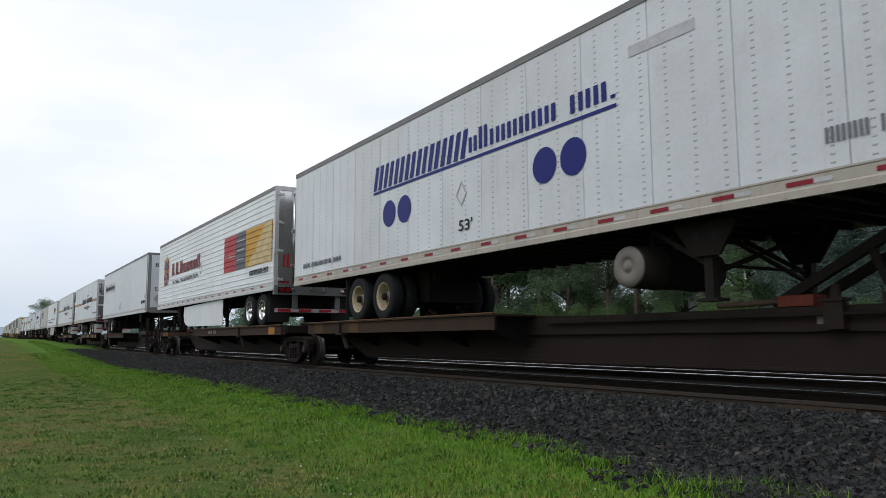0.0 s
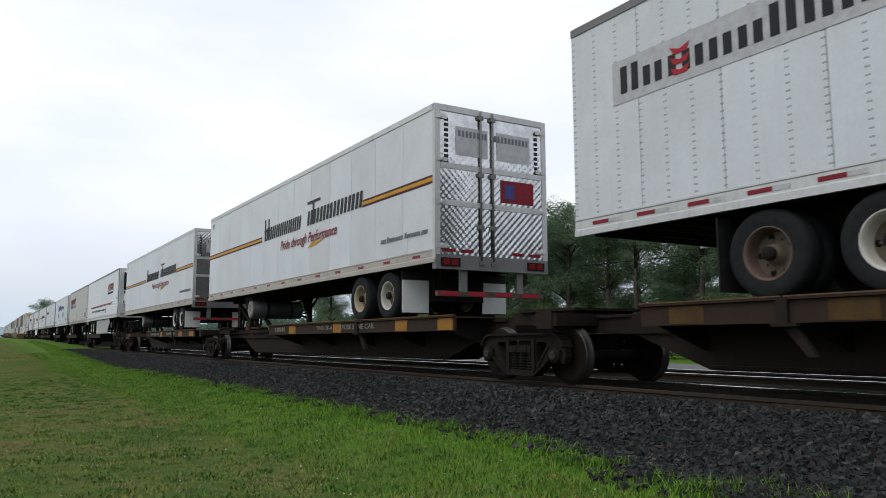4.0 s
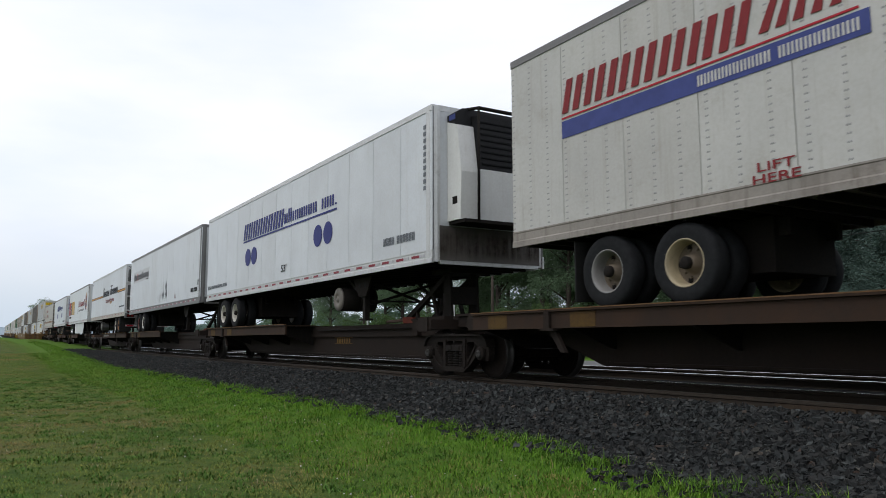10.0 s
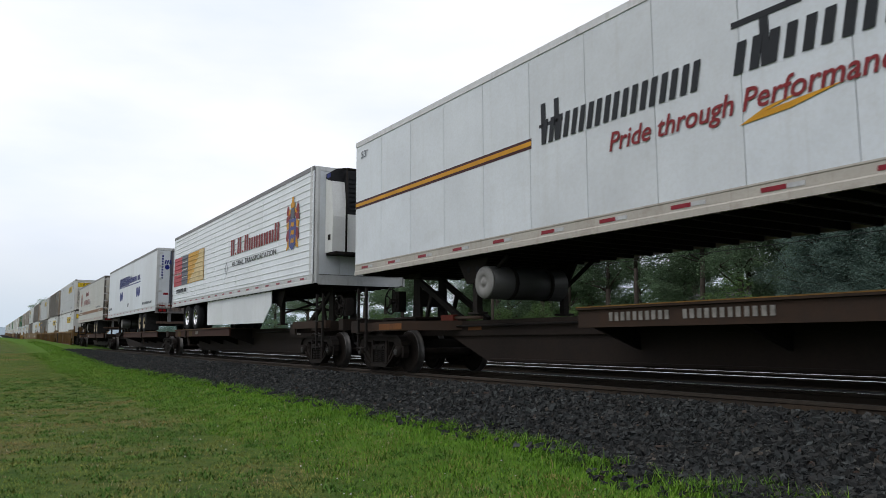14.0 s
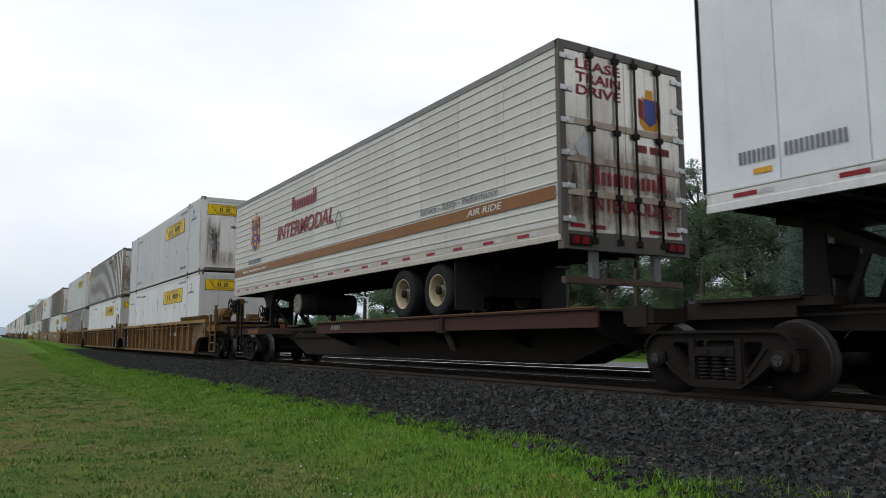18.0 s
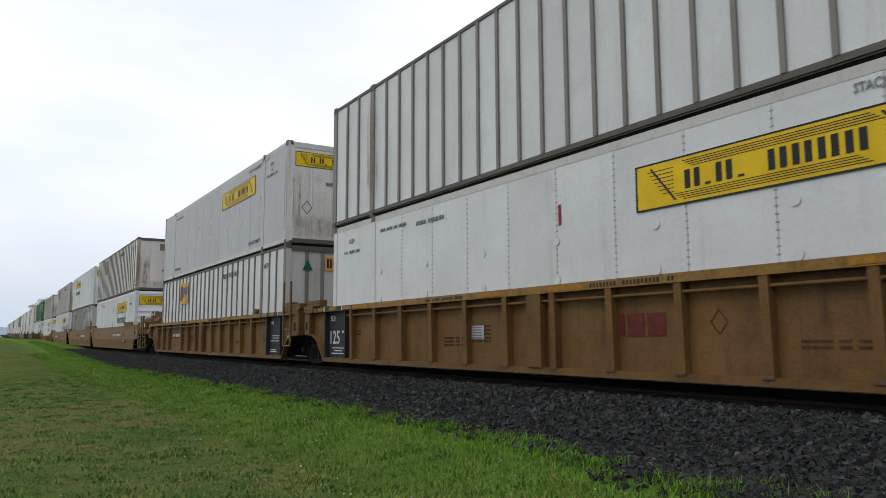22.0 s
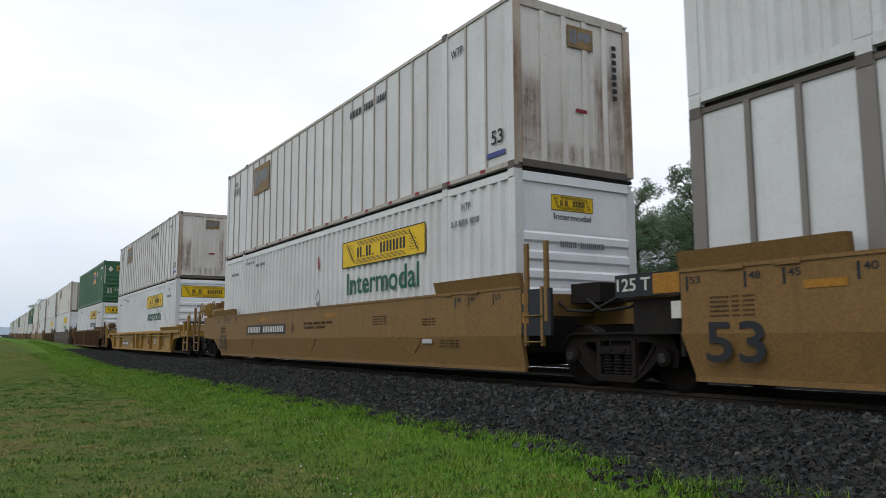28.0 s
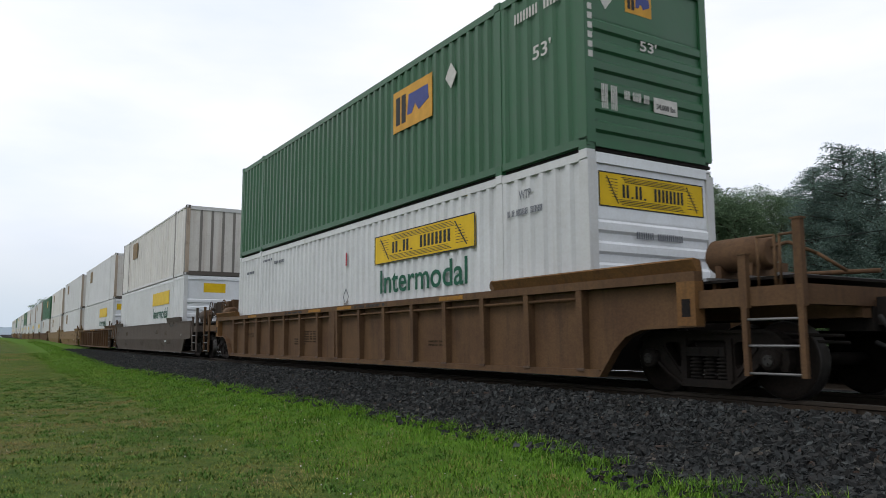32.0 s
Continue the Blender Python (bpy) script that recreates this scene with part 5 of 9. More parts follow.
def well_car(s, length, style, mat, trucks, label, open_left=False, open_right=False, brake=None, top=1.30, pitch=1.05, black_ends=(), far=False, brake_mat=None, tank=True, end_mat=None, clear=(), posts=()):
    """A well car unit; s is the left end of the containers that stand in it."""
    car = rolling("well_car", s, 0.0, label, "rail car", "well cars")
    L = length
    end_mat = end_mat or mat
    if not tank:
        car["low_deck"] = 1
    block("well_floor", car, BLACK, 0.2, L - 0.2, -1.34, 1.34, 0.14, 0.26 if style == "ribbed" or far else 0.32)
    near = -1
    if style == "ribbed":
        x0, x1 = (0.15 if open_left else 0.50), L + 0.30
        e0, e1 = (-1.45 if open_left else -0.65), L + (1.88 if open_right else 1.60)
        for k in (-1, 1):
            bm = bmesh.new()
            left = [(x0, 0.07), (x0 - 0.12, 0.22), (x0 - 0.28, 0.42), (x0 - 0.48, 0.58), (x0 - 0.75, 0.67), (e0, 0.69)]
            right = [(x1, 0.07), (x1 + 0.12, 0.22), (x1 + 0.28, 0.42), (x1 + 0.48, 0.58), (x1 + 0.75, 0.67), (e1, 0.69)]
            prism(bm, left[::-1] + right + [(e1, top - 0.10), (e0, top - 0.10)], min(k * 1.36, k * 1.345), max(k * 1.36, k * 1.345))
            part("well_side", bm, mat, car)
            # tan cars take the lighter tone here, painting the chord as lit
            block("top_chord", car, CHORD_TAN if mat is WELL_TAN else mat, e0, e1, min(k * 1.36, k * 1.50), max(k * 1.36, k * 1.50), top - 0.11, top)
            block("bottom_chord", car, mat, x0, x1, min(k * 1.345, k * 1.47), max(k * 1.345, k * 1.47), 0.06, 0.15)
        for xx in ((L + 0.10), -0.18):
            block("end_bulkhead", car, BLACK, xx, xx + 0.06, -1.335, 1.335, 0.14, 0.98)
        # arch lips and end piers
        for pts, e in ((left, e0), (right, e1)):
            bm = bmesh.new()
            for (xa, za), (xb, zb_) in zip(pts, pts[1:]):
                bar(bm, (xa, -1.425, za), (xb, -1.425, zb_), 0.13, 0.03)
            part("arch_lip", bm, mat, car)
            a, b = (e, e + 0.26) if e < 0 else (e - 0.26, e)
            a, b = (a, b) if (open_left if e < 0 else open_right) else (a, b + 0.04) if e < 0 else (a - 0.14, b)
            pier = block("end_pier", car, end_mat, a, b, -1.50, -1.36, 0.69, top - 0.11)
            put("pier_slot", shared("pier_slot", lambda bm: box(bm, 0.07, 0.19, -0.004, 0.0, 0.10, 0.30), BLACK), pier)
        if not far:
            n = int((x1 - x0) / pitch)
            places = list(posts)
            for i in range(n):
                x = x0 + 0.35 + i * (x1 - x0 - 0.7) / (n - 1)
                if any(a - (0.75 if a > 5 else 0.05) < x < b + 0.05 for a, b in black_ends):
                    continue
                if any(a < x < b for a, b in clear):
                    continue
                places.append(x)
            for x in places:
                put("post_foot", shared("post_foot", lambda bm: box(bm, -0.07, 0.07, -1.492, -1.462, 0.135, 0.165), LOCK_RUST), car, x)
                put("side_post", shared(("side_post", round(top, 2)), lambda bm: prism_x(bm, [(-1.36, 0.15), (-1.465, 0.15), (-1.492, top - 0.11), (-1.36, top - 0.11)], -0.055, 0.055), mat), car, x)
        else:
            put("ribbed_side", corrugated("ribbed_side", x0, x1, 0.15, top - 0.11, 1.0, 0.06, mat), car, 0, -1.44)
        bm = bmesh.new()
        lo_x = max([x0 + 0.3] + [b + 0.1 for a, b in black_ends if a < 5])
        hi_x = min([x1 - 0.3] + [a - 0.1 for a, b in black_ends if a > 5])
        tube(bm, (lo_x, -1.445, top - 0.22), (hi_x, -1.445, top - 0.22), 0.022, 8)
        part("pipe_run", bm, mat, car)
        if not far:
            block("centre_post", car, mat, L / 2 - 0.16, L / 2 + 0.16, -1.494, -1.36, 0.15, top - 0.11)
            for a in (L / 2 - 1.4, L / 2 + 0.3, 2.1, L - 3.6):
                block("chord_patch", car, PATCH, a, a + 0.75, -1.506, -1.500, top - 0.09, top - 0.025)
            bars(car, "XXXX 00000 X", INK, L / 2 + 1.2, L / 2 + 2.6, top - 0.085, top - 0.03, y=-1.504)
            bars(car, "XX XXX XXXX XXX", INK, 5.2, 6.4, top - 0.08, top - 0.035, y=-1.504)
            for a, z, n in ((5.6, 0.56, 3), (L / 2 - 2.0, 0.74, 5), (L - 4.2, 0.50, 2), (1.5, 0.72, 2)):
                for i in range(n):
                    bars(car, "XXXXX XX XXX", STENCIL, a, a + 0.75, z - 0.06 * i, z - 0.06 * i + 0.032, y=-1.366)
        # blocks on the chord by the container's corners
        ends = []
        if not open_right:
            ends += [(L + 0.68, L + 1.12, top - 0.04, top + 0.21), (e1 - 0.42, e1 + 0.02, top - 0.10, top + 0.05), (L + 1.15, e1 + 0.15, top + 0.04, top + 0.16)]
        if not open_left:
            ends += [(e0 - 0.02, e0 + 0.55, top - 0.10, top + 0.06), (e0 + 0.25, e0 + 1.0, top + 0.04, top + 0.18)]
        # sloping guide boards along the chord at the open ends
        for a, b in ([(L - 2.0, e1)] if open_right else []) + ([(e0, 0.75)] if open_left else []):
            bm = bmesh.new()
            prism_x(bm, [(-1.45, top), (-1.36, top), (-1.38, top + 0.13), (-1.50, top + 0.15), (-1.53, top + 0.13)], a, b)
            part("container_guide", bm, end_mat, car)
        for a, b, lo, hi in ends if not far else ends[:1]:
            blk = block("container_guide", car, end_mat, a, b, -1.525, -1.34, lo, hi)
            if not far:
                put("guide_seam", shared(("guide_seam", round(b - a, 2)), lambda bm: box(bm, 0.0, b - a, -0.004, 0.0, 0.058, 0.064), BLACK), blk)
        put("guide_hook", shared("guide_hook", lambda bm: tube(bm, (0, -1.47, top + 0.08), (0, -1.36, top + 0.08), 0.08, 12), mat), car, L - 2.05)
        if not open_right and not far:
            lad = block("end_ladder", car, mat, L + 0.58, L + 0.64, -1.56, -1.52, 0.40, 2.05, "tan end ladder with steel rungs")
            put("ladder_stile", shared("ladder_stile", lambda bm: box(bm, 0.0, 0.06, 0.0, 0.04, 0.0, 1.65), mat), lad, 0.51, 0, 0)
            for z in (0.01, 0.43, 0.81):
                put("ladder_rung", shared("ladder_rung", lambda bm: tube(bm, (0.0, 0.02, 0), (0.56, 0.02, 0), 0.016, 8), ALU_DARK), lad, 0, 0, z)
            bm = bmesh.new()
            plate_with_holes(bm, [(L + 0.95, 1.00), (L + 1.36, 0.96), (L + 1.48, 1.10), (L + 1.40, 1.28), (L + 1.12, 1.44), (L + 0.95, 1.42)], [disc_pts(L + 1.30, 1.15, 0.075, 0.095, 12)], -0.56, -0.46)
            part("pivot_arm", bm, mat, car)
            block("end_label", car, WHITETAPE, L + 0.46, L + 0.60, -1.368, -1.362, 0.50, 0.68)
        for a, b in black_ends:
            pan = block("stencil_panel", car, INK, a, b, -1.368, -1.360, 0.16, top - 0.12, "black stencil panel with white writing")
            w = b - a
            if a > 5:
                letter(car, "48", WLETTER, a + 0.10, a + 0.30, 0.98, 1.08, y=-1.372)
                letter(car, "5", WLETTER, b - 0.26, b - 0.16, 0.98, 1.08, y=-1.372)
                for z, u, v in ((0.66, 0.15, 0.8), (0.60, 0.22, 0.7), (0.52, 0.08, 0.9), (0.28, 0.08, 0.5), (0.23, 0.08, 0.55)):
                    panel(car, WLETTER, a + u * w, a + v * w, z, z + 0.022, y=-1.372, name="small_print")
                letter(car, "53", INK, a - 0.62, a - 0.18, 0.50, 0.78, y=-1.366)
            else:
                letter(car, "53", WLETTER, a + 0.10, a + 0.36, 0.98, 1.10, y=-1.372)
                letter(car, "125 T", WLETTER, a + 0.10, b - 0.06, 0.46, 0.76, y=-1.372)
                for z, u, v in ((0.36, 0.2, 0.8), (0.30, 0.3, 0.7), (0.24, 0.15, 0.85)):
                    panel(car, WLETTER, a + u * w, a + v * w, z, z + 0.022, y=-1.372, name="small_print")
            block("chord_band", car, INK, a - 0.5, b + 0.5, -1.506, -1.500, top - 0.105, top - 0.005)
            for p in (a - 0.35, a + 0.3, b + 0.05):
                block("chord_patch", car, PATCH, p, p + 0.38, -1.510, -1.505, top - 0.09, top - 0.02)
            for q in (a, b - 0.05):
                block("chord_tick", car, WLETTER, q, q + 0.04, -1.512, -1.504, top - 0.10, top - 0.01)
            for q in (a - 0.06, b):
                block("panel_post", car, INK, q, q + 0.06, -1.47, -1.36, 0.15, top - 0.11)
    else:
        l0, l1 = (0.25 if open_left else 0.10), (L + 0.35 if open_right else L + 0.30)
        e0, e1 = (-1.75 if open_left else 0.0), (L + 2.12 if open_right else L + 0.32)
        for k in (-1, 1):
            bm = bmesh.new()
            m0 = l0 - 0.75 if open_left else l0 - 0.12
            m1 = l1 + 0.80 if open_right else l1
            pts = [(l0, 0.12), (l1, 0.12), (m1, 0.60), (m0, 0.60)]
            lo = [(x, k * (1.37 if z < 0.3 else 1.46), z) for x, z in pts]
            a = [bm.verts.new(p) for p in lo]
            b = [bm.verts.new((x, y - k * 0.06, z)) for x, y, z in lo]
            fs = [bm.faces.new(a), bm.faces.new(b[::-1])]
            for i in range(4):
                fs.append(bm.faces.new((a[i], b[i], b[(i + 1) % 4], a[(i + 1) % 4])))
            bmesh.ops.recalc_face_normals(bm, faces=fs)
            part("lower_side_plate", bm, mat, car)
            bm = bmesh.new()
            prism(bm, [(m0, 0.60), (m1, 0.60), (e1, 0.64), (e1, top), (e0, top), (e0, 0.64)], min(k * 1.40, k * 1.46), max(k * 1.40, k * 1.46))
            part("upper_side_plate", bm, mat, car)
            block("top_chord", car, mat, e0, e1, min(k * 1.34, k * 1.475), max(k * 1.34, k * 1.475), top - 0.04, top)
            block("bottom_chord", car, mat, l0, l1, min(k * 1.345, k * 1.385), max(k * 1.345, k * 1.385), 0.07, 0.125)
        for xx in (L + 0.06, -0.14):
            block("end_bulkhead", car, BLACK, xx, xx + 0.06, -1.33, 1.33, 0.34, 1.16)
        if not far:
            for x in (L - 3.1, 3.4, L / 2):
                bm = bmesh.new()
                for k in (-1, 1):
                    for (xa, za), (xb, zb_) in (((0.52, 0.575), (0.14, 0.31)), ((0.14, 0.31), (0.05, 0.31)), ((0.52, 0.575), (0.30, 0.575))):
                        ya, yb = (-1.37 - 0.09 * (z - 0.12) / 0.48 - 0.006 for z in (za, zb_))
                        tube(bm, (x + k * xa, ya, za), (x + k * xb, yb, zb_), 0.008, 5)
                part("weld_outline", bm, mat, car)
            block("side_lug", car, POST_PALE, L + 0.62, L + 0.80, -1.50, -1.46, 0.74, 0.81) if open_right else None
            for i in range(3):
                bars(car, "XXXX XX XXX XX", STENCIL, L - 2.0, L - 1.4, 0.52 - 0.05 * i, 0.544 - 0.05 * i, y=-1.462)
            panel(car, WHITETAPE, L - 2.6, L - 2.25, 0.48, 0.56, y=-1.466, name="small_label")
        for a, b in ((L - 2.1, min(e1, L + 0.4)), (max(e0, -0.3), 2.0)):
            bm = bmesh.new()
            prism_x(bm, [(-1.475, top), (-1.40, top), (-1.42, top + 0.19), (-1.53, top + 0.19)], a, b)
            part("container_guide", bm, end_mat, car)
        if not far:
            for x in (0.55, 1.2, L - 1.9, L - 1.1):
                tab = block("guide_tab", car, mat, x, x + 0.30, -1.487, -1.475, top - 0.06, top - 0.005)
            for a, z, w, n in ((0.4, 0.98, 0.55, 5), (3.6, 0.95, 0.5, 4), (L - 4.6, 1.0, 0.6, 4), (L - 2.6, 0.9, 0.45, 3)):
                for i in range(n):
                    bars(car, "XXXXX XX XXX", STENCIL, a, a + w, z - 0.05 * i, z - 0.05 * i + 0.024, y=-1.4645)
            for x, w in ((0.08, "53"), (0.84, "48"), (1.29, "45"), (2.04, "40"), (L - 0.4, "53"), (L - 1.1, "48"), (L - 1.5, "45")):
                letter(car, w, INK, x + 0.06, x + 0.20, top - 0.18, top - 0.10, y=-1.464)
                block("size_tick", car, INK, x, x + 0.03, -1.464, -1.460, top - 0.26, top - 0.09)
        if not open_left:
            block("load_panel", car, INK, -1.05, 0.0, -1.452, -1.40, 1.06, 1.34, "black panel with white load figures")
            letter(car, "125 T", WLETTER, -1.01, -0.46, 1.13, 1.29, y=-1.458)
            block("orange_patch", car, PATCH, -0.42, -0.02, -1.458, -1.452, 1.08, 1.32)
            block("pivot_casting", car, BLACK, -0.85, 0.1, -1.35, 1.35, 0.60, 1.04)
            block("tag_board", car, WLETTER, -0.14, 0.0, -1.47, -1.452, 0.78, 0.98, "yellow and white tag board")
        if not open_right:
            block("end_marker", car, INK, L + 0.32, L + 0.98, -1.452, -1.40, 0.60, 1.27, "black end panel with orange squares")
            for z in (0.78, 1.06):
                block("orange_patch", car, PATCH, L + 0.34, L + 0.48, -1.458, -1.452, z, z + 0.16)
            ladder(car, mat, L + 0.38, -1.46, 0.45, 1.30)
            for dx in (0.40, 0.85):
                block("ladder_post", car, mat, L + dx, L + dx + 0.07, -1.46, -1.41, 0.8, 1.95)
    if not far:
        end_platform(car, mat, L + 0.45, 1, (e1 - L - 0.45), open_right, brake == "R", brake_mat or mat, tank)
        end_platform(car, mat, -0.45, -1, (-e0 - 0.45), open_left, brake == "L", brake_mat or mat, tank)
    for t in trucks:
        truck(car, t, s, far)
    return car


# ---- the train, from its first trailer to its last stack ----
def alliance_marks(tr, big=(4.65, 11.8), web=(0.45, 2.85), n53=8.2, dots=((5.36, 6.03), (10.48, 11.1)), num=None, h=0.0):
    """Navy name bars over a long line with two pairs of round marks."""
    a, b = big
    w = b - a
    bars(tr, "AAAAAAAA", NAVY, a, a + 0.49 * w, 3.66, 4.16, slant=0.25)
    bars(tr, "shippers inc.", NAVY, a + 0.51 * w, b, 3.72, 4.10)
    panel(tr, NAVY, a, b, 3.585, 3.635, y=-1.313, name="underline")
    for pair in dots:
        for x in pair:
            poly(tr, NAVY, disc_pts(x, 3.10, 0.272, 0.272), name="round_mark")
    bars(tr, "www.xxxxxxxx.xxx", GREYINK, web[0], web[1], 2.36, 2.52)
    letter(tr, "53'", INK, n53, n53 + 0.42, 2.40, 2.60)
    if num:
        bars(tr, "XXXX 000000", GREYINK, num[0], num[1], 2.44, 2.60)


# a white van trailer, nose leading
spine_car(-18.85, 16.2, "L", [-0.40], DECK, SPINE, label="dark rusty spine car platform carrying a white trailer")
v0 = road_trailer(-18.72, 16.07, "white riveted van trailer with navy name bars and round marks", "L", (3.80, 5.0), rims=(RIM_CREAM, RIM_CREAM), rail=RAIL_DIRTY)
alliance_marks(v0, web=(0.65, 2.99), n53=7.97, dots=((5.36, 6.0), (10.3, 10.93)), num=(14.6, 15.8))
panel(v0, WHITETAPE, 12.04, 13.1, 4.17, 4.32, y=-1.310, name="worn_label")
outline_diamond(v0, WHITETAPE, 8.05, 3.05, 0.22)
front_nose(v0, 16.07)
front_tank(v0, 11.72, 1.48)

# a corrugated trailer with bright doors
spine_car(-36.59, 16.25, "R", [0.90], DECK, SPINE, patches=((15.9, 16.4),), marks=(("XXXX 000", 9.3, 10.3),), open_left=True, label="dark brown spine car platform under a corrugated trailer")
v1 = road_trailer(-36.59, 16.25, "white corrugated trailer with polished steel doors and a colour panel", "R", (13.86, 15.10), "ridge", WHITE_BRIGHT, rims=(CHROME, CHROME), seam=1.36,
                  skirt=[(5.02, 1.88), (10.75, 1.96), (10.75, 1.06), (5.85, 1.10), (5.4, 1.16), (5.1, 1.30), (4.97, 1.50)])


def england_marks(tr, x_panel, x_name, web=2.9):
    p = x_panel
    panel(tr, RED, p, p + 1.40, 2.80, 3.98, y=-1.322, name="red_panel")
    panel(tr, GREYPAN, p + 1.40, p + 2.46, 2.80, 3.98, y=-1.322, name="grey_panel")
    panel(tr, OCHRE, p + 2.46, p + 4.95, 2.80, 3.98, y=-1.322, name="ochre_panel")
    poly(tr, SANDP, [(p + 2.7, 2.82), (p + 4.93, 2.82), (p + 4.93, 3.96), (p + 4.2, 3.96), (p + 4.1, 3.7), (p + 3.6, 3.45), (p + 3.5, 3.2), (p + 3.0, 3.05)], y=-1.326, name="picture_patch")
    bars(tr, "X.X.XXXXXXX", WLETTER, p + 0.15, p + 1.25, 3.26, 3.36, y=-1.328)
    for i in range(15):
        z = 2.29 + 2.43 * i / 14
        if 2.84 < z < 3.94:
            for m, a, b in ((RED, 0.0, 1.40), (GREYPAN, 1.40, 2.46), (OCHRE, 2.46, 2.7 + (z - 2.80) * 1.25), (SANDP, 2.7 + (z - 2.80) * 1.25, 4.95)):
                put("panel_ridge", shared(("panel_ridge", round(b - a, 2)), lambda bm: prism_x(bm, [(0.0, -0.020), (-0.012, -0.010), (-0.012, 0.010), (0.0, 0.020)], 0.0, b - a), m), tr, p + a, -1.327, z)
    for z in (3.1, 3.4, 3.7):
        panel(tr, WLETTER, p + 1.5, p + 2.3, z, z + 0.03, y=-1.328, name="panel_line")
    bars(tr, "XXXXXXXXX.XXX", INK, p + web, p + web + 1.75, 2.50, 2.66, y=-1.324)
    a, b = x_name
    bars(tr, "X.X.Xxxxxxd", MAROON, a, b, 3.32, 3.84, y=-1.326)
    letter(tr, "GLOBAL TRANSPORTATION", INK, a + 0.2, b - 0.2, 2.94, 3.10, y=-1.326)


england_marks(v1, 11.12, (2.9, 7.72))


def crest(tr, x, z0, h, y=-1.326):
    """A coat of arms as plain shapes: blue shield with gold figures, red and gold mantling, a small helm and crown."""
    w = h * 0.66

    def at(pts, mat, lift, name="emblem"):
        poly(tr, mat, [(x + a * w, z0 + b * h) for a, b in pts], y=y - lift, name=name)

    for k in (0, 1):
        def side(pts):
            return [(1 - a, b) for a, b in pts[::-1]] if k else pts
        at(side([(0.02, 0.02), (0.22, 0.05), (0.26, 0.24), (0.14, 0.20)]), GOLD, 0.0)
        at(side([(0.00, 0.22), (0.10, 0.17), (0.25, 0.28), (0.24, 0.42), (0.06, 0.38)]), MAROON, 0.0)
        at(side([(0.04, 0.40), (0.24, 0.43), (0.26, 0.56), (0.02, 0.52)]), GOLD, 0.0)
        at(side([(0.00, 0.54), (0.20, 0.56), (0.36, 0.66), (0.30, 0.72), (0.12, 0.66), (0.02, 0.66)]), MAROON, 0.0)
        at(side([(0.02, 0.68), (0.14, 0.67), (0.24, 0.76), (0.10, 0.88), (0.05, 0.80)]), MAROON, 0.0)
        at(side([(0.16, 0.66), (0.34, 0.70), (0.36, 0.78), (0.24, 0.76)]), GOLD, 0.002)
    at([(0.24, 0.10), (0.50, 0.00), (0.76, 0.10), (0.78, 0.58), (0.22, 0.58)], EMPBLUE, 0.004)
    for i in range(3):
        b = 0.13 + 0.15 * i
        at([(0.36, b), (0.44, b + 0.025), (0.52, b), (0.64, b + 0.01), (0.62, b + 0.06), (0.66, b + 0.10), (0.54, b + 0.075), (0.44, b + 0.10), (0.40, b + 0.06)], GOLD, 0.008, "crest_figure")
    at([(0.38, 0.59), (0.62, 0.59), (0.66, 0.72), (0.58, 0.79), (0.42, 0.79), (0.34, 0.72)], GREYPAN, 0.006)
    at([(0.36, 0.79), (0.64, 0.79), (0.68, 0.86), (0.58, 0.90), (0.56, 0.99), (0.46, 1.00), (0.44, 0.90), (0.34, 0.86)], GOLD, 0.006)


crest(v1, 1.25, 2.92, 1.45)
outline_diamond(v1, GREYINK, 7.9, 3.25, 0.22, y=-1.322)
rear_doors(v1, 16.25, skin=STEEL_END, rod_mat=CHROME, hinges=4)
panel(v1, REDTAPE, -0.62, -0.05, 3.95, 4.70, end=16.278, name="red_notice", label="red notice panel with white words")
for i, wd in enumerate(("LEASE", "TRAIN", "DRIVE", "TEAM")):
    letter(v1, wd, WLETTER, -0.56, -0.12, 4.54 - i * 0.155, 4.65 - i * 0.155, end=16.280)
bars(v1, "X.X.Xxxxxxd", RED, -1.05, 1.1, 2.62, 2.98, end=16.284)
diamond(v1, ALU, -0.55, 3.45, 0.22, end=16.276)
mud_flaps(v1, 15.75, False)

# a white trailer, plain front leading
spine_car(-55.65, 16.15, "L", [-1.60, 15.95], DECK, SPINE, patches=(), open_right=True, label="dark spine car platform with orange-rusted end beams")
v2 = road_trailer(-55.65, 16.15, "white riveted trailer with grey front corner posts", "L", (2.91, 4.17), rims=(RIM_DARK, RIM), rail=ALU, tape=0.8, gear_x=12.9)
front_nose(v2, 16.15)


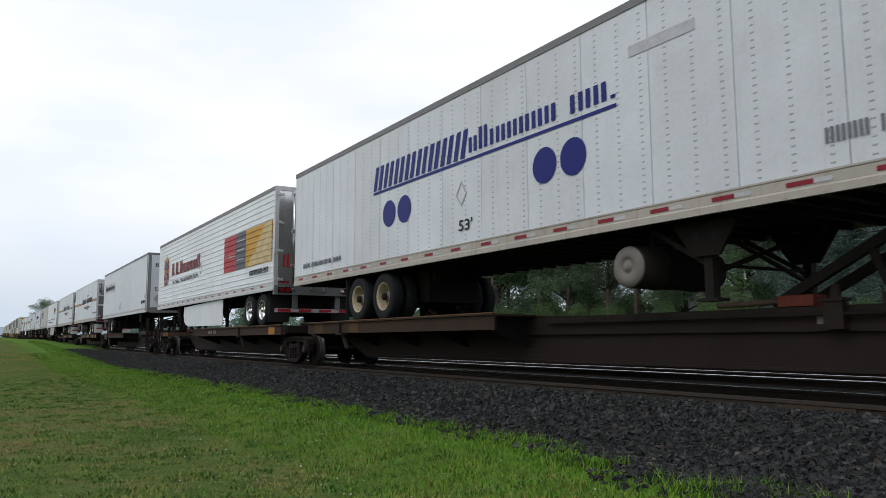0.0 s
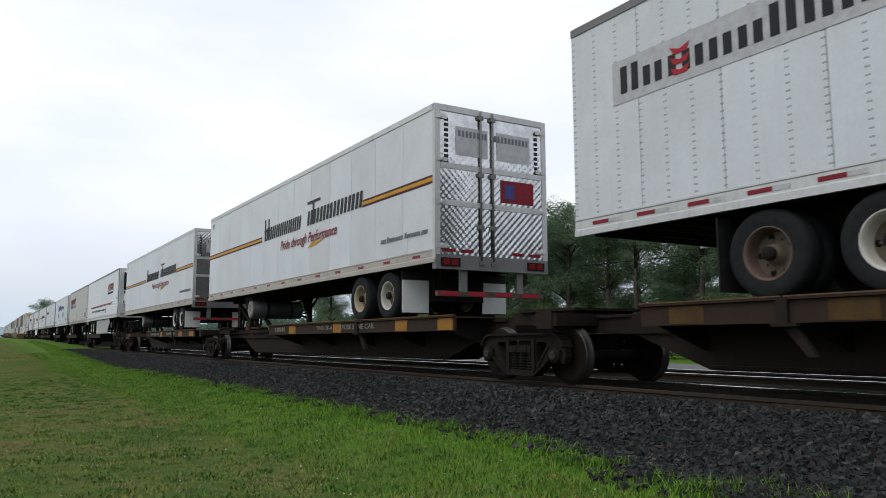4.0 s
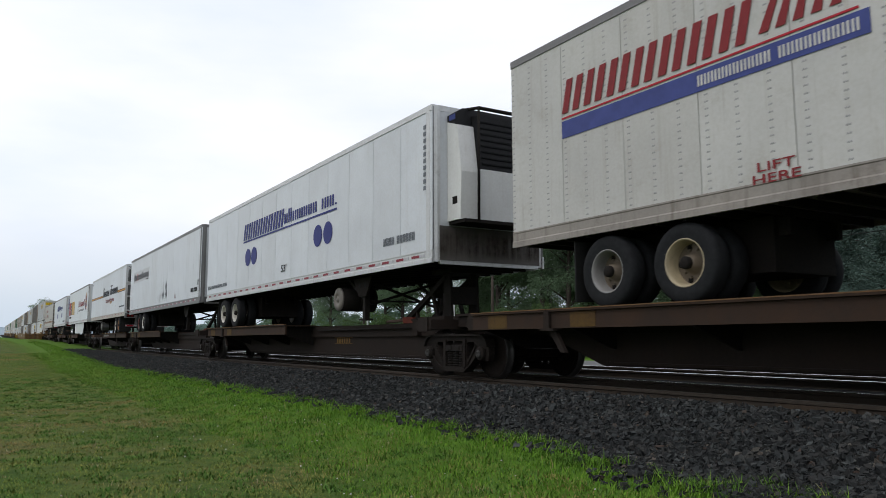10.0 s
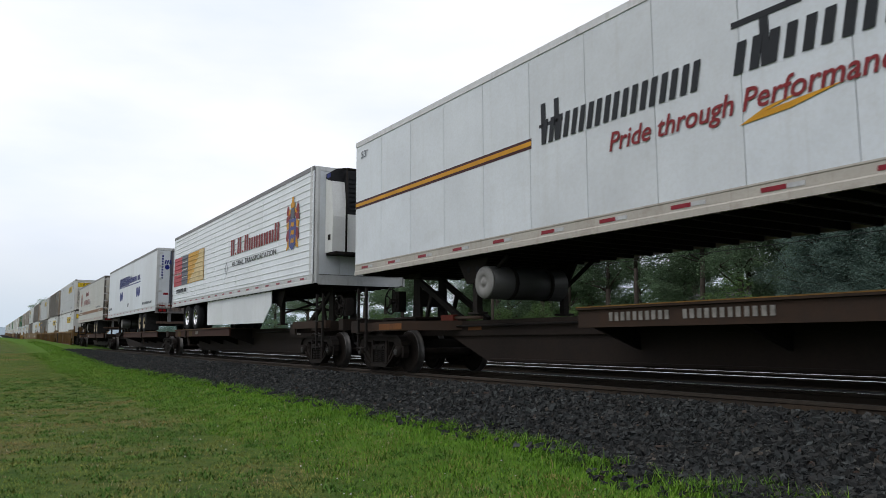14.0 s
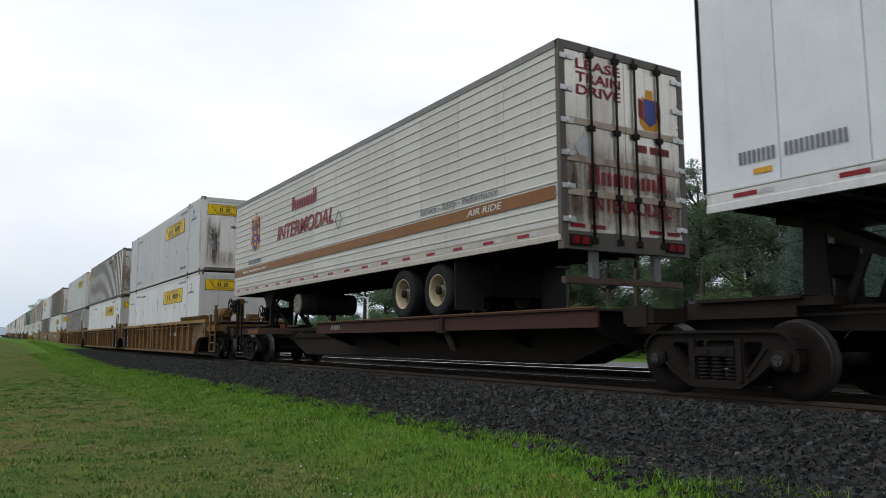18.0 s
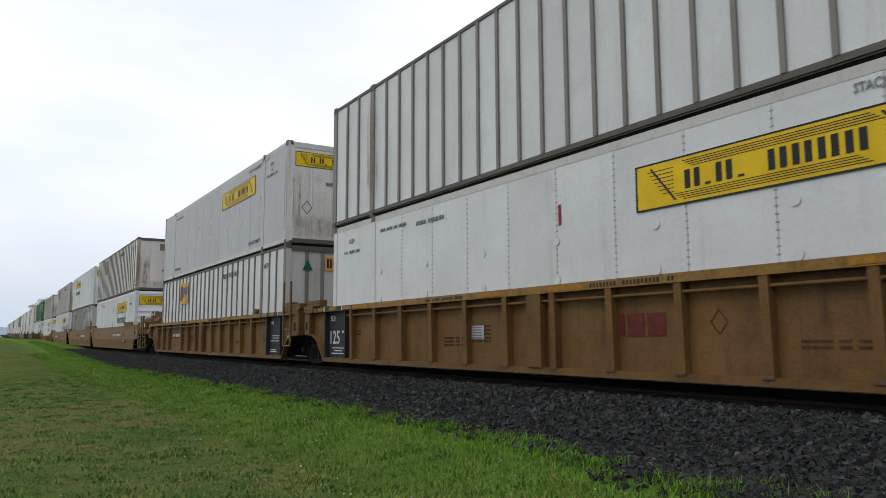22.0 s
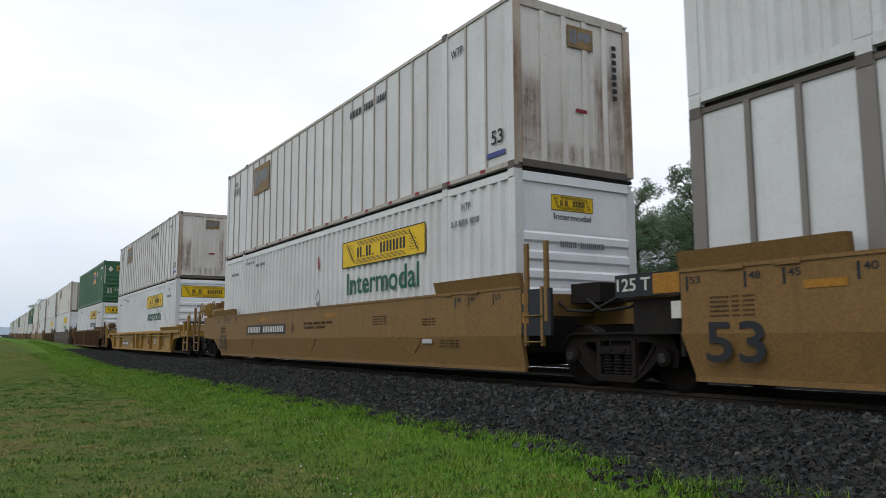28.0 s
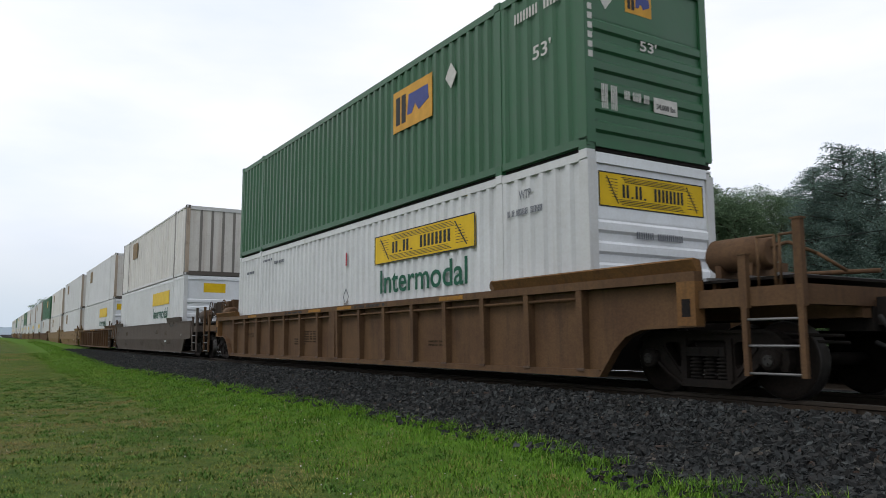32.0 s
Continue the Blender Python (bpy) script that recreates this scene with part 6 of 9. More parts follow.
def crown_marks(tr, length, dx=0.0):
    panel(tr, WHITETAPE, 0.80 + dx, 5.12 + dx, 3.60, 4.18, y=-1.309, name="name_backing")
    bars(tr, "XxixxxXxxxx", INK, 0.95 + dx, 5.0 + dx, 3.72, 4.08)
    for i in range(3):
        poly(tr, RED, [(x + dx, z + i * 0.13) for x, z in ((1.84, 3.70), (2.02, 3.70), (2.08, 3.80), (1.93, 3.75), (1.78, 3.80))], y=-1.318, name="crown_mark")
    letter(tr, "Services", INK, 4.35 + dx, 5.0 + dx, 3.60, 3.68)
    letter(tr, "53'", INK, length - 0.52, length - 0.22, 2.66, 2.86)
    bars(tr, "XXXX 000000", INK, length - 1.5, length - 0.45, 2.42, 2.58)
    e = length + 0.017
    bars(tr, "XxixxxXxxxx", INK, -0.95, 0.95, 4.22, 4.42, end=e)
    letter(tr, "Services", INK, 0.45, 0.92, 4.10, 4.18, end=e)
    letter(tr, "53'", INK, -0.95, -0.68, 3.02, 3.22, end=e)
    panel(tr, GREYINK, -0.05, 0.35, 3.05, 3.38, end=e - 0.002, name="small_print")
    diamond(tr, WHITETAPE, -0.82, 2.62, 0.22, end=e)
    connection_panel(tr, length + 0.012, 0.0, 2.30)


crown_marks(v2, 16.15)
letter(v2, "53'", INK, 0.78, 1.05, 2.96, 3.16, end=16.167)
bars(v2, "XXXX", INK, 0.45, 0.90, 4.66, 4.76, end=16.167)
bars(v2, "000000", INK, 0.35, 0.95, 4.52, 4.63, end=16.167)
outline_diamond(v2, GREYINK, 7.55, 2.55, 0.26)
block("document_box", v2, WHITEPL, 16.16, 16.22, 0.78, 1.06, 2.34, 2.72)


# three smooth trailers with a gold stripe and quilted steel doors
def quilt_material():
    m, nt, b = mat_base("quilted_steel_doors", 0.12, 0.97)
    v = coords(nt, (1, 1, 1), False)
    hs = []
    for sgn in (1, -1):
        sep = nt.nodes.new("ShaderNodeSeparateXYZ")
        nt.links.new(v, sep.inputs[0])
        k = nt.nodes.new("ShaderNodeMath")
        k.operation = "MULTIPLY"
        k.inputs[1].default_value = sgn
        nt.links.new(sep.outputs["Z"], k.inputs[0])
        add = nt.nodes.new("ShaderNodeMath")
        add.operation = "ADD"
        nt.links.new(sep.outputs["Y"], add.inputs[0])
        nt.links.new(k.outputs[0], add.inputs[1])
        mul = nt.nodes.new("ShaderNodeMath")
        mul.operation = "MULTIPLY"
        mul.inputs[1].default_value = 46.0
        nt.links.new(add.outputs[0], mul.inputs[0])
        sn = nt.nodes.new("ShaderNodeMath")
        sn.operation = "SINE"
        nt.links.new(mul.outputs[0], sn.inputs[0])
        hs.append(sn.outputs[0])
    mx = nt.nodes.new("ShaderNodeMath")
    mx.operation = "MULTIPLY_ADD"
    mx.inputs[1].default_value = 0.45
    nt.links.new(hs[0], mx.inputs[0])
    nt.links.new(hs[1], mx.inputs[2])
    c = blend(nt, ramp(nt, noise_at(nt, v, 3, 6), [(0.35, (0, 0, 0)), (0.75, (1, 1, 1))]), (0.42, 0.42, 0.42), (0.62, 0.63, 0.64))
    nt.links.new(c, b.inputs["Base Color"])
    bump(nt, b, mx.outputs[0], 0.16, 0.008)
    return m


QUILT = quilt_material()


MAROON_DK = plain("dark_maroon_stripe", (0.055, 0.018, 0.022), 0.5, 0, 0.15)


def henderson(s, length, axles, rims, notice, o=0.0, flaps=True):
    tr = road_trailer(s, length, "smooth white trailer with gold stripe and quilted steel doors", "R", axles, "smooth", rims=rims, tape=1.22, gear_x=4.2 - o, rail_top=ALU, rail=RAIL_DIRTY)
    for a, b in ((0.02, 6.25 - o), (13.1 - o, length - 0.05)):
        panel(tr, MAROON_DK, a, b, 3.42, 3.58, y=-1.308, name="stripe_edge")
        panel(tr, GOLD, a, b, 3.465, 3.535, y=-1.313, name="gold_stripe")
    bars(tr, "XXXXXXXXX", INK, 6.5 - o, 9.35 - o, 3.42, 3.78, slant=0.2)
    panel(tr, INK, 6.5 - o, 6.6 - o, 3.42, 4.04, name="tall_stroke")
    panel(tr, INK, 6.8 - o, 6.9 - o, 3.42, 4.04, name="tall_stroke")
    panel(tr, INK, 6.45 - o, 6.98 - o, 3.68, 3.73, name="tall_stroke")
    bars(tr, "XXXXXXXX", INK, 9.85 - o, 13.05 - o, 3.44, 3.80, slant=0.2)
    panel(tr, INK, 9.85 - o, 10.7 - o, 3.98, 4.05, name="tall_stroke")
    panel(tr, INK, 10.2 - o, 10.31 - o, 3.44, 3.98, name="tall_stroke")
    letter(tr, "Pride through Performance", MAROON, 7.9 - o, 11.75 - o, 2.92, 3.26, shear=0.25)
    poly(tr, GOLD, [(x - o, z) for x, z in ((9.9, 2.86), (10.5, 2.90), (11.1, 3.02), (10.6, 2.98), (10.2, 2.94), (10.75, 3.06), (10.2, 2.98))], name="swoosh")
    bars(tr, "xxx.Xxxxxxxxx Xxxxxxxx.xxx", GREYINK, 14.0 - o, 15.9 - o, 2.50, 2.62, slant=0.15)
    letter(tr, "53'", GREYINK, 0.28, 0.58, 4.52, 4.68)
    block("service_plate", tr, WHITE, 14.75 - o, 15.15 - o, -1.312, -1.302, 2.20, 2.50)
    rear_doors(tr, length, skin=QUILT, rods=(-0.30, -0.02), rod_mat=ALU_DARK, bands=(3.02, 3.72), hinges=4, guard_mat=LOCK_RUST if flaps else None)
    e = length + 0.03
    panel(tr, WHITETAPE, -0.85, -0.12, 4.00, 4.55, end=e, name="pale_plate")
    panel(tr, WHITETAPE, 0.10, 0.90, 4.00, 4.55, end=e, name="pale_plate")
    bars(tr, "XXXX XXXXX", GREYINK, -0.80, 0.85, 4.36, 4.48, end=e + 0.006)
    for i in range(9):
        panel(tr, INK, -1.10, -1.02, 4.62 - i * 0.10, 4.68 - i * 0.10, end=e, name="number_bar")
        panel(tr, INK, 1.02, 1.10, 4.62 - i * 0.10, 4.68 - i * 0.10, end=e, name="number_bar")
    if notice:
        panel(tr, REDTAPE, 0.18, 0.98, 3.18, 3.62, end=e, name="notice", label="faded red notice")
        panel(tr, EMPBLUE, 0.28, 0.5, 3.26, 3.54, end=e + 0.006, name="notice_mark")
    else:
        panel(tr, GREYINK, 0.30, 0.85, 3.20, 3.52, end=e, name="notice")
        panel(tr, WHITETAPE, 0.34, 0.60, 3.24, 3.46, end=e + 0.004, name="notice_mark")
    mud_flaps(tr, max(axles) + 0.62, flaps)
    front_tank(tr, 4.68 - o, 1.50, RIM_GREY, TANK_SKIN)
    return tr


v3_car = spine_car(-75.75, 16.3, "R", [0.20], DECK_YEL, SPINE, patches=((16.4, 16.9), (14.79, 15.27), (11.73, 12.18), (8.83, 9.3)), marks=(("XXX", 7.75, 8.5),), label="brown spine car platform with a faded yellow deck edge")
letter(v3_car, "TWIN 28'-A", DIMLETTER, 10.74, 11.71, 0.78, 0.89, y=-1.312)
letter(v3_car, "RPOSE SPINE CAR", DIMLETTER, 12.11, 13.87, 0.78, 0.89, y=-1.312)
henderson(-75.25, 15.8, (12.56, 13.85), (RIM_CREAM, RIM), True, 0.35)
spine_car(-94.1, 16.4, "R", [0.74], DECK, SPINE, patches=((16.0, 16.75), (14.2, 14.8), (10.4, 10.9)), marks=(("XXXX000000", 8.3, 10.2), ("0-00-00", 11.8, 13.5)), open_left=True, label="rusty spine car platform with orange paint patches")
henderson(-93.98, 16.28, (13.0, 14.25), (RIM_THIN, RIM_THIN), False)

# a refrigerated trailer, corrugated, with a skirt
spine_car(-113.7, 16.67, "L", [0.02, 16.5], DECK, SPINE, deck=(1.37, 9.1), open_right=True, label="dark spine car platform under a refrigerated trailer")
v5 = road_trailer(-112.8, 15.77, "white corrugated refrigerated trailer with a red arrow stripe", "L", (2.62, 4.0), "ridge", WHITE_BRIGHT, rims=(RIM, RIM), seam=1.3,
                  skirt_mat=SKIRT_DIRTY, gear_x=12.34,
                  skirt=[(5.34, 1.92), (11.76, 1.92), (12.03, 1.69), (10.80, 0.99), (5.34, 0.99)])
front_tank(v5, 11.92, 1.53, TANK_END, BLACK, 0.20)
panel(v5, INK, 2.4, 12.8, 2.845, 2.875, y=-1.322, name="stripe_edge")
panel(v5, RED, 2.4, 12.8, 2.885, 2.945, y=-1.322, name="red_stripe")
poly(v5, RED, [(12.2, 2.82), (12.8, 2.80), (13.7, 2.99), (12.9, 2.99), (13.15, 2.93)], y=-1.324, name="arrow_head")
bars(v5, "XXXXXXX", MAROON, 11.32, 13.72, 3.72, 4.12, y=-1.324, slant=0.12)
panel(v5, MAROON, 11.6, 13.5, 4.12, 4.18, y=-1.324, name="logo_bar")
bars(v5, "XXXXXXXXXXX XXXXXXX, XXX", INK, 11.35, 13.65, 3.52, 3.64, y=-1.324)
letter(v5, "SERVING NORTH AMERICA", INK, 3.35, 6.2, 2.52, 2.66, y=-1.324)
bars(v5, "000-000-0000  www.xxxxxxxxxx.xxx", INK, 6.4, 10.3, 2.53, 2.66, y=-1.324)
panel(v5, MAROON, 3.0, 3.25, 2.50, 2.68, y=-1.324, name="flag_mark")
diamond(v5, WHITETAPE, 10.56, 2.52, 0.21, y=-1.321)
outline_diamond(v5, GREYINK, 10.56, 2.52, 0.22, y=-1.326)
letter(v5, "53ft", INK, 15.1, 15.45, 3.06, 3.18, y=-1.324)


def round_nose(tr, length, r=0.36, z0=1.95, z1=4.93):
    """A trailer front with broad rounded corners, riveted patches on the near one."""
    def outline(off):
        arc = [math.radians(a) for a in range(0, 91, 15)]
        near = [(length - r + (r + off) * math.sin(a), -1.318 + r - (r + off) * math.cos(a)) for a in arc]
        return near + [(x, -y) for x, y in near[::-1]]

    def ring(name, za, zb, off, mat, label=""):
        bm = bmesh.new()
        pts = outline(off)
        lo = [bm.verts.new((x, y, za)) for x, y in pts]
        up = [bm.verts.new((x, y, zb)) for x, y in pts]
        fs = [bm.faces.new(lo), bm.faces.new(up)]
        for i in range(len(pts)):
            fs.append(bm.faces.new((lo[i], up[i], up[(i + 1) % len(pts)], lo[(i + 1) % len(pts)])))
        bmesh.ops.recalc_face_normals(bm, faces=fs)
        part(name, bm, mat, tr, label)

    def strip(name, a0, a1, za, zb, off, mat):
        bm = bmesh.new()
        an = [math.radians(a0 + (a1 - a0) * i / 4) for i in range(5)]
        pts = [(length - r + (r + off) * math.sin(a), -1.318 + r - (r + off) * math.cos(a)) for a in an]
        lo = [bm.verts.new((x, y, za)) for x, y in pts]
        up = [bm.verts.new((x, y, zb)) for x, y in pts]
        for i in range(4):
            bm.faces.new((lo[i], lo[i + 1], up[i + 1], up[i]))
        part(name, bm, mat, tr)

    ring("front_shell", z0 + 0.24, z1 - 0.11, 0.0, WHITE_OLD, "white rounded front shell")
    ring("front_sill", z0 - 0.02, z0 + 0.24, 0.006, WHITE_OLD)
    ring("front_header", z1 - 0.11, z1, 0.012, ALU_DARK)
    strip("shell_seam", 0, 4, z0 + 0.02, z1 - 0.11, 0.005, SEAM)
    for a, b, za, zb in ((22, 62, 4.42, 4.68), (24, 60, 3.98, 4.20), (30, 66, 3.42, 3.60)):
        strip("patch_edge", a, b, za, zb, 0.003, SEAM)
        strip("repair_patch", a + 2, b - 2, za + 0.012, zb - 0.012, 0.006, WHITE_OLD)
    strip("red_tape", 30, 70, 2.28, 2.34, 0.005, REDTAPE)
    for a, za, h in ((12, 2.95, 0.09), (14, 2.72, 0.07), (10, 2.55, 0.05)):
        strip("scrape", a, a + 14, za, za + h, 0.004, POST)


def reefer_unit(tr, length, style):
    """The cooling machine on a trailer's front, towards +x."""
    x = length
    if style == "boxy":
        round_nose(tr, length)
    else:
        front_nose(tr, length, skin=WHITE, post=ALU)
    if style == "smooth":
        bm = bmesh.new()
        pts = [(x + 0.02, -0.98), (x + 0.40, -0.90), (x + 0.56, -0.62), (x + 0.60, 0.0), (x + 0.56, 0.62), (x + 0.40, 0.90), (x + 0.02, 0.98)]
        lo = [bm.verts.new((a, b, 2.72)) for a, b in pts]
        md = [bm.verts.new((a, b, 4.66)) for a, b in pts]
        up = [bm.verts.new((x + (a - x) * 0.7, b * 0.92, 4.84)) for a, b in pts]
        fs = [bm.faces.new(lo), bm.faces.new(up)]
        for r, q in ((lo, md), (md, up)):
            for i in range(len(pts)):
                fs.append(bm.faces.new((r[i], q[i], q[(i + 1) % len(pts)], r[(i + 1) % len(pts)])))
        bmesh.ops.recalc_face_normals(bm, faces=fs)
        unit = part("cooling_unit", bm, WHITEPL, tr, "white rounded cooling unit")
        bm = bmesh.new()
        prism(bm, [(x + 0.05, 3.62), (x + 0.34, 3.60), (x + 0.40, 3.75), (x + 0.40, 4.50), (x + 0.34, 4.64), (x + 0.05, 4.70)], -1.0, -0.80)
        g = part("grille", bm, PLASTIC, tr, "black honeycomb grille")
        for i in range(7):
            for j in range(3):
                put("grille_cell", shared("grille_cell", lambda bm: tube(bm, (0, 0, 0), (0, -0.012, 0), 0.052, 6), RUBBER), g, x + 0.10 + 0.115 * j + (0.05 if i % 2 else 0), -1.0, 3.72 + i * 0.13)
        block("unit_seam", tr, BLACK, x + 0.02, x + 0.604, -0.70, 0.70, 3.715, 3.735)
        block("maker_badge", tr, GREYINK, x + 0.58, x + 0.592, 0.0, 0.22, 4.34, 4.50)
        block("maker_badge", tr, EMPBLUE, x + 0.10, x + 0.28, -1.001, -0.93, 3.38, 3.52)
        bars(tr, "X0000", INK, x + 0.06, x + 0.42, 2.78, 2.94, y=-0.995)
        bars(tr, "XXXXXX XXXX", GREYINK, -0.45, 0.35, 4.58, 4.64, end=x + 0.585)
        outline_diamond(tr, GREYINK, 0.45, 3.10, 0.2, end=x + 0.60)
        block("unit_bumper", tr, BLACK, x + 0.02, x + 0.62, -0.92, 0.92, 2.66, 2.72)
        bm = bmesh.new()
        tube(bm, (x + 0.30, 0.62, 2.64), (x + 0.36, 0.70, 2.15), 0.05, 8)
        tube(bm, (x + 0.30, 0.45, 2.64), (x + 0.40, 0.50, 2.30), 0.03, 8)
        part("exhaust_hose", bm, HOSE, tr)
        bars(tr, "X00000", INK, 0.0, 0.42, 2.32, 2.48, end=x + 0.02)
    elif style == "boxy":
        block("cooling_unit", tr, WHITEPL, x + 0.02, x + 0.50, -0.92, 0.92, 3.55, 4.72, "boxy white cooling unit")
        block("unit_cap", tr, WHITE_OLD, x + 0.02, x + 0.42, -0.85, 0.85, 4.72, 4.86)
        block("unit_lower", tr, ALU, x + 0.02, x + 0.46, -0.78, 0.80, 2.55, 3.42)
        block("unit_shelf", tr, ALU_DARK, x + 0.02, x + 0.50, -0.90, 0.90, 3.42, 3.55)
        block("unit_tray", tr, BLACK, x + 0.02, x + 0.55, -0.90, 0.90, 2.46, 2.55)
        for k, (a, b) in enumerate(((-0.85, -0.08), (0.0, 0.85))):
            bm = bmesh.new()
            box(bm, x + 0.50, x + 0.508, a, b, 3.62, 4.58)
            g = part("grille", bm, PLASTIC, tr, "black grille behind pale bars")
            bm = bmesh.new()
            for i in range(11):
                z = 3.62 + 0.96 * i / 10
                box(bm, x + 0.508, x + 0.525, a, b, z - 0.016, z + 0.016)
            for j in range(5):
                yy = a + (b - a) * j / 4
                box(bm, x + 0.508, x + 0.525, yy - 0.018, yy + 0.018, 3.62, 4.58)
            put("grille_mesh", mesh_of("grille_mesh", bm, WHITE_OLD), g)
        bm = bmesh.new()
        box(bm, x + 0.06, x + 0.46, -0.928, -0.92, 3.62, 4.58)
        g = part("side_grille", bm, PLASTIC, tr)
        bm = bmesh.new()
        for i in range(11):
            z = 3.62 + 0.96 * i / 10
            box(bm, x + 0.06, x + 0.46, -0.942, -0.928, z - 0.016, z + 0.016)
        for j in range(4):
            xx = x + 0.06 + 0.40 * j / 3
            box(bm, xx - 0.016, xx + 0.016, -0.942, -0.928, 3.62, 4.58)
        put("grille_mesh", mesh_of("grille_mesh", bm, WHITE_OLD), g)
        bm = bmesh.new()
        for yy in (-0.95, 0.95):
            bar(bm, (x + 0.0, yy, 4.90), (x + 0.60, yy, 4.88), 0.05, 0.05)
        box(bm, x + 0.56, x + 0.62, -0.97, 0.97, 4.86, 4.92)
        part("guard_hoop", bm, BLACK, tr)
    else:
        bm = bmesh.new()
        prism_x(bm, [(-0.98, 2.72), (0.98, 2.72), (0.98, 4.74), (0.80, 4.86), (-0.80, 4.86), (-0.98, 4.74)], x + 0.02, x + 0.28)
        part("unit_back", bm, PLASTIC if style == "dark" else WHITEPL, tr)
        bm = bmesh.new()
        prism(bm, [(x + 0.02, 2.72), (x + 0.46, 2.72), (x + 0.50, 3.60), (x + 0.36, 4.50), (x + 0.02, 4.62)], -0.985, -0.62)
        part("side_cover", bm, WHITEPL, tr)
        bm = bmesh.new()
        prism(bm, [(x + 0.02, 2.72), (x + 0.52, 2.72), (x + 0.56, 3.66), (x + 0.02, 3.66)], -0.61, 0.90)
        part("front_cover", bm, WHITEPL, tr, "white lower cover of the cooling unit")
        bm = bmesh.new()
        prism(bm, [(x + 0.02, 3.67), (x + 0.54, 3.67), (x + 0.46, 4.70), (x + 0.02, 4.78)], -0.60, 0.90)
        g = part("grille", bm, PLASTIC, tr, "black louvred grille")
        for i in range(8):
            z = 3.76 + i * 0.115
            put("louvre", shared("louvre", lambda bm: box(bm, 0, 0.03, -0.55, 0.86, 0, 0.03), RUBBER), g, x + 0.53 - 0.08 * (z - 3.67), 0, z)
        bm = bmesh.new()
        for yy in (-0.66, 0.96):
            tube(bm, (x + 0.58, yy, 2.72), (x + 0.60, yy, 4.80), 0.025, 7)
        tube(bm, (x + 0.60, -0.66, 4.80), (x + 0.60, 0.96, 4.80), 0.035, 7)
        tube(bm, (x + 0.60, -0.66, 4.80), (x + 0.05, -0.66, 4.90), 0.03, 7)
        part("guard_hoop", bm, BLACK, tr)
        block("maker_badge", tr, EMPBLUE, x + 0.10, x + 0.30, -0.992, -0.98, 4.62, 4.72)
        for yy, xx in ((-0.99, x + 0.2),):
            block("access_hole", tr, BLACK, xx, xx + 0.16, yy, yy + 0.01, 3.02, 3.16)
        block("access_hole", tr, BLACK, x + 0.53, x + 0.545, 0.45, 0.62, 2.90, 3.05)
        block("unit_bumper", tr, BLACK, x + 0.02, x + 0.56, -0.95, 0.95, 2.66, 2.72)


reefer_unit(v5, 15.77, "smooth")
block("under_run_guard", v5, BLACK, 0.06, 0.16, -1.20, 1.20, 1.15, 1.25, "black bar across below the doors")
for yy in (-1.20, -0.62, 0.50):
    block("guard_leg", v5, BLACK, 0.06, 0.16, yy, yy + 0.10, 1.25, 1.99)
for yy in (-0.62, 0.50):
    bm = bmesh.new()
    prism(bm, [(0.16, 1.25), (0.16, 1.95), (0.75, 1.95)], yy, yy + 0.04)
    part("guard_gusset", bm, BLACK, v5)
block("guard_rail", v5, BLACK, 0.08, 0.14, -1.20, -0.58, 1.42, 1.48)
block("corner_casting", v5, ALU, -0.005, 0.36, -1.315, -1.22, 1.72, 1.96)
letter(v5, "R", RED, 15.58, 15.68, 4.55, 4.67, y=-1.322)

# an older cream trailer, 48 ft
v6_car = spine_car(-128.8, 14.75, "L", [-1.68], DECK, SPINE, deck=(-0.75, 8.2), label="dark spine car platform under an old cream trailer")
v6 = road_trailer(-128.4, 14.34, "old cream trailer with rust-streaked rails and boxy cooling unit", "L", (1.96, 3.24), "rivet", WHITE_OLD, rail=painted("rust_streaked_rail", (0.27, 0.245, 0.22), (0.065, 0.040, 0.028), 0.8, 0.6, 0.95, 0.0, 0.15, 0.7), rims=(RIM_GREY, RIM_CREAM), tape=0, gear_x=11.5)
reefer_unit(v6, 14.7, "boxy")
block("hitch_pedestal", v6_car, SPINE, 14.25, 15.15, -0.52, 0.52, 0.62, 1.07)
bars(v6, "XXXXXXX", MAROON, 1.21, 4.25, 3.76, 4.24, slant=0.25)
for i in range(5):
    a = 4.42 + 0.2 * i
    poly(v6, MAROON, [(a, 3.8), (a + 0.12, 3.8), (a + 0.32 - 0.03 * i, 4.45 - 0.08 * abs(2 - i)), (a + 0.22, 4.40 - 0.08 * abs(2 - i))], name="sail_mark")
panel(v6, EMPBLUE, 1.2, 5.6, 3.40, 3.65, name="blue_line")
bars(v6, "XXXXXXXXXX XXXXXXXXX", WLETTER, 3.6, 5.5, 3.46, 3.59, y=-1.318)
panel(v6, RED, 1.2, 5.5, 3.68, 3.705, name="red_line")
letter(v6, "LIFT", MAROON, 11.42, 11.89, 2.38, 2.50)
letter(v6, "HERE", MAROON, 11.36, 11.96, 2.22, 2.34)
letter(v6, "LIFT", MAROON, 4.32, 4.76, 2.30, 2.40)
letter(v6, "HERE", MAROON, 4.26, 4.82, 2.17, 2.27)
bars(v6, "000000", NAVY, 13.3, 13.92, 2.58, 2.72)
bars(v6, "XXXX", NAVY, 13.39, 13.82, 2.40, 2.53)
outline_diamond(v6, GREYINK, 6.75, 2.62, 0.22)
outline_diamond(v6, GREYINK, 7.42, 2.66, 0.24)
front_tank(v6, 10.22, 1.42)

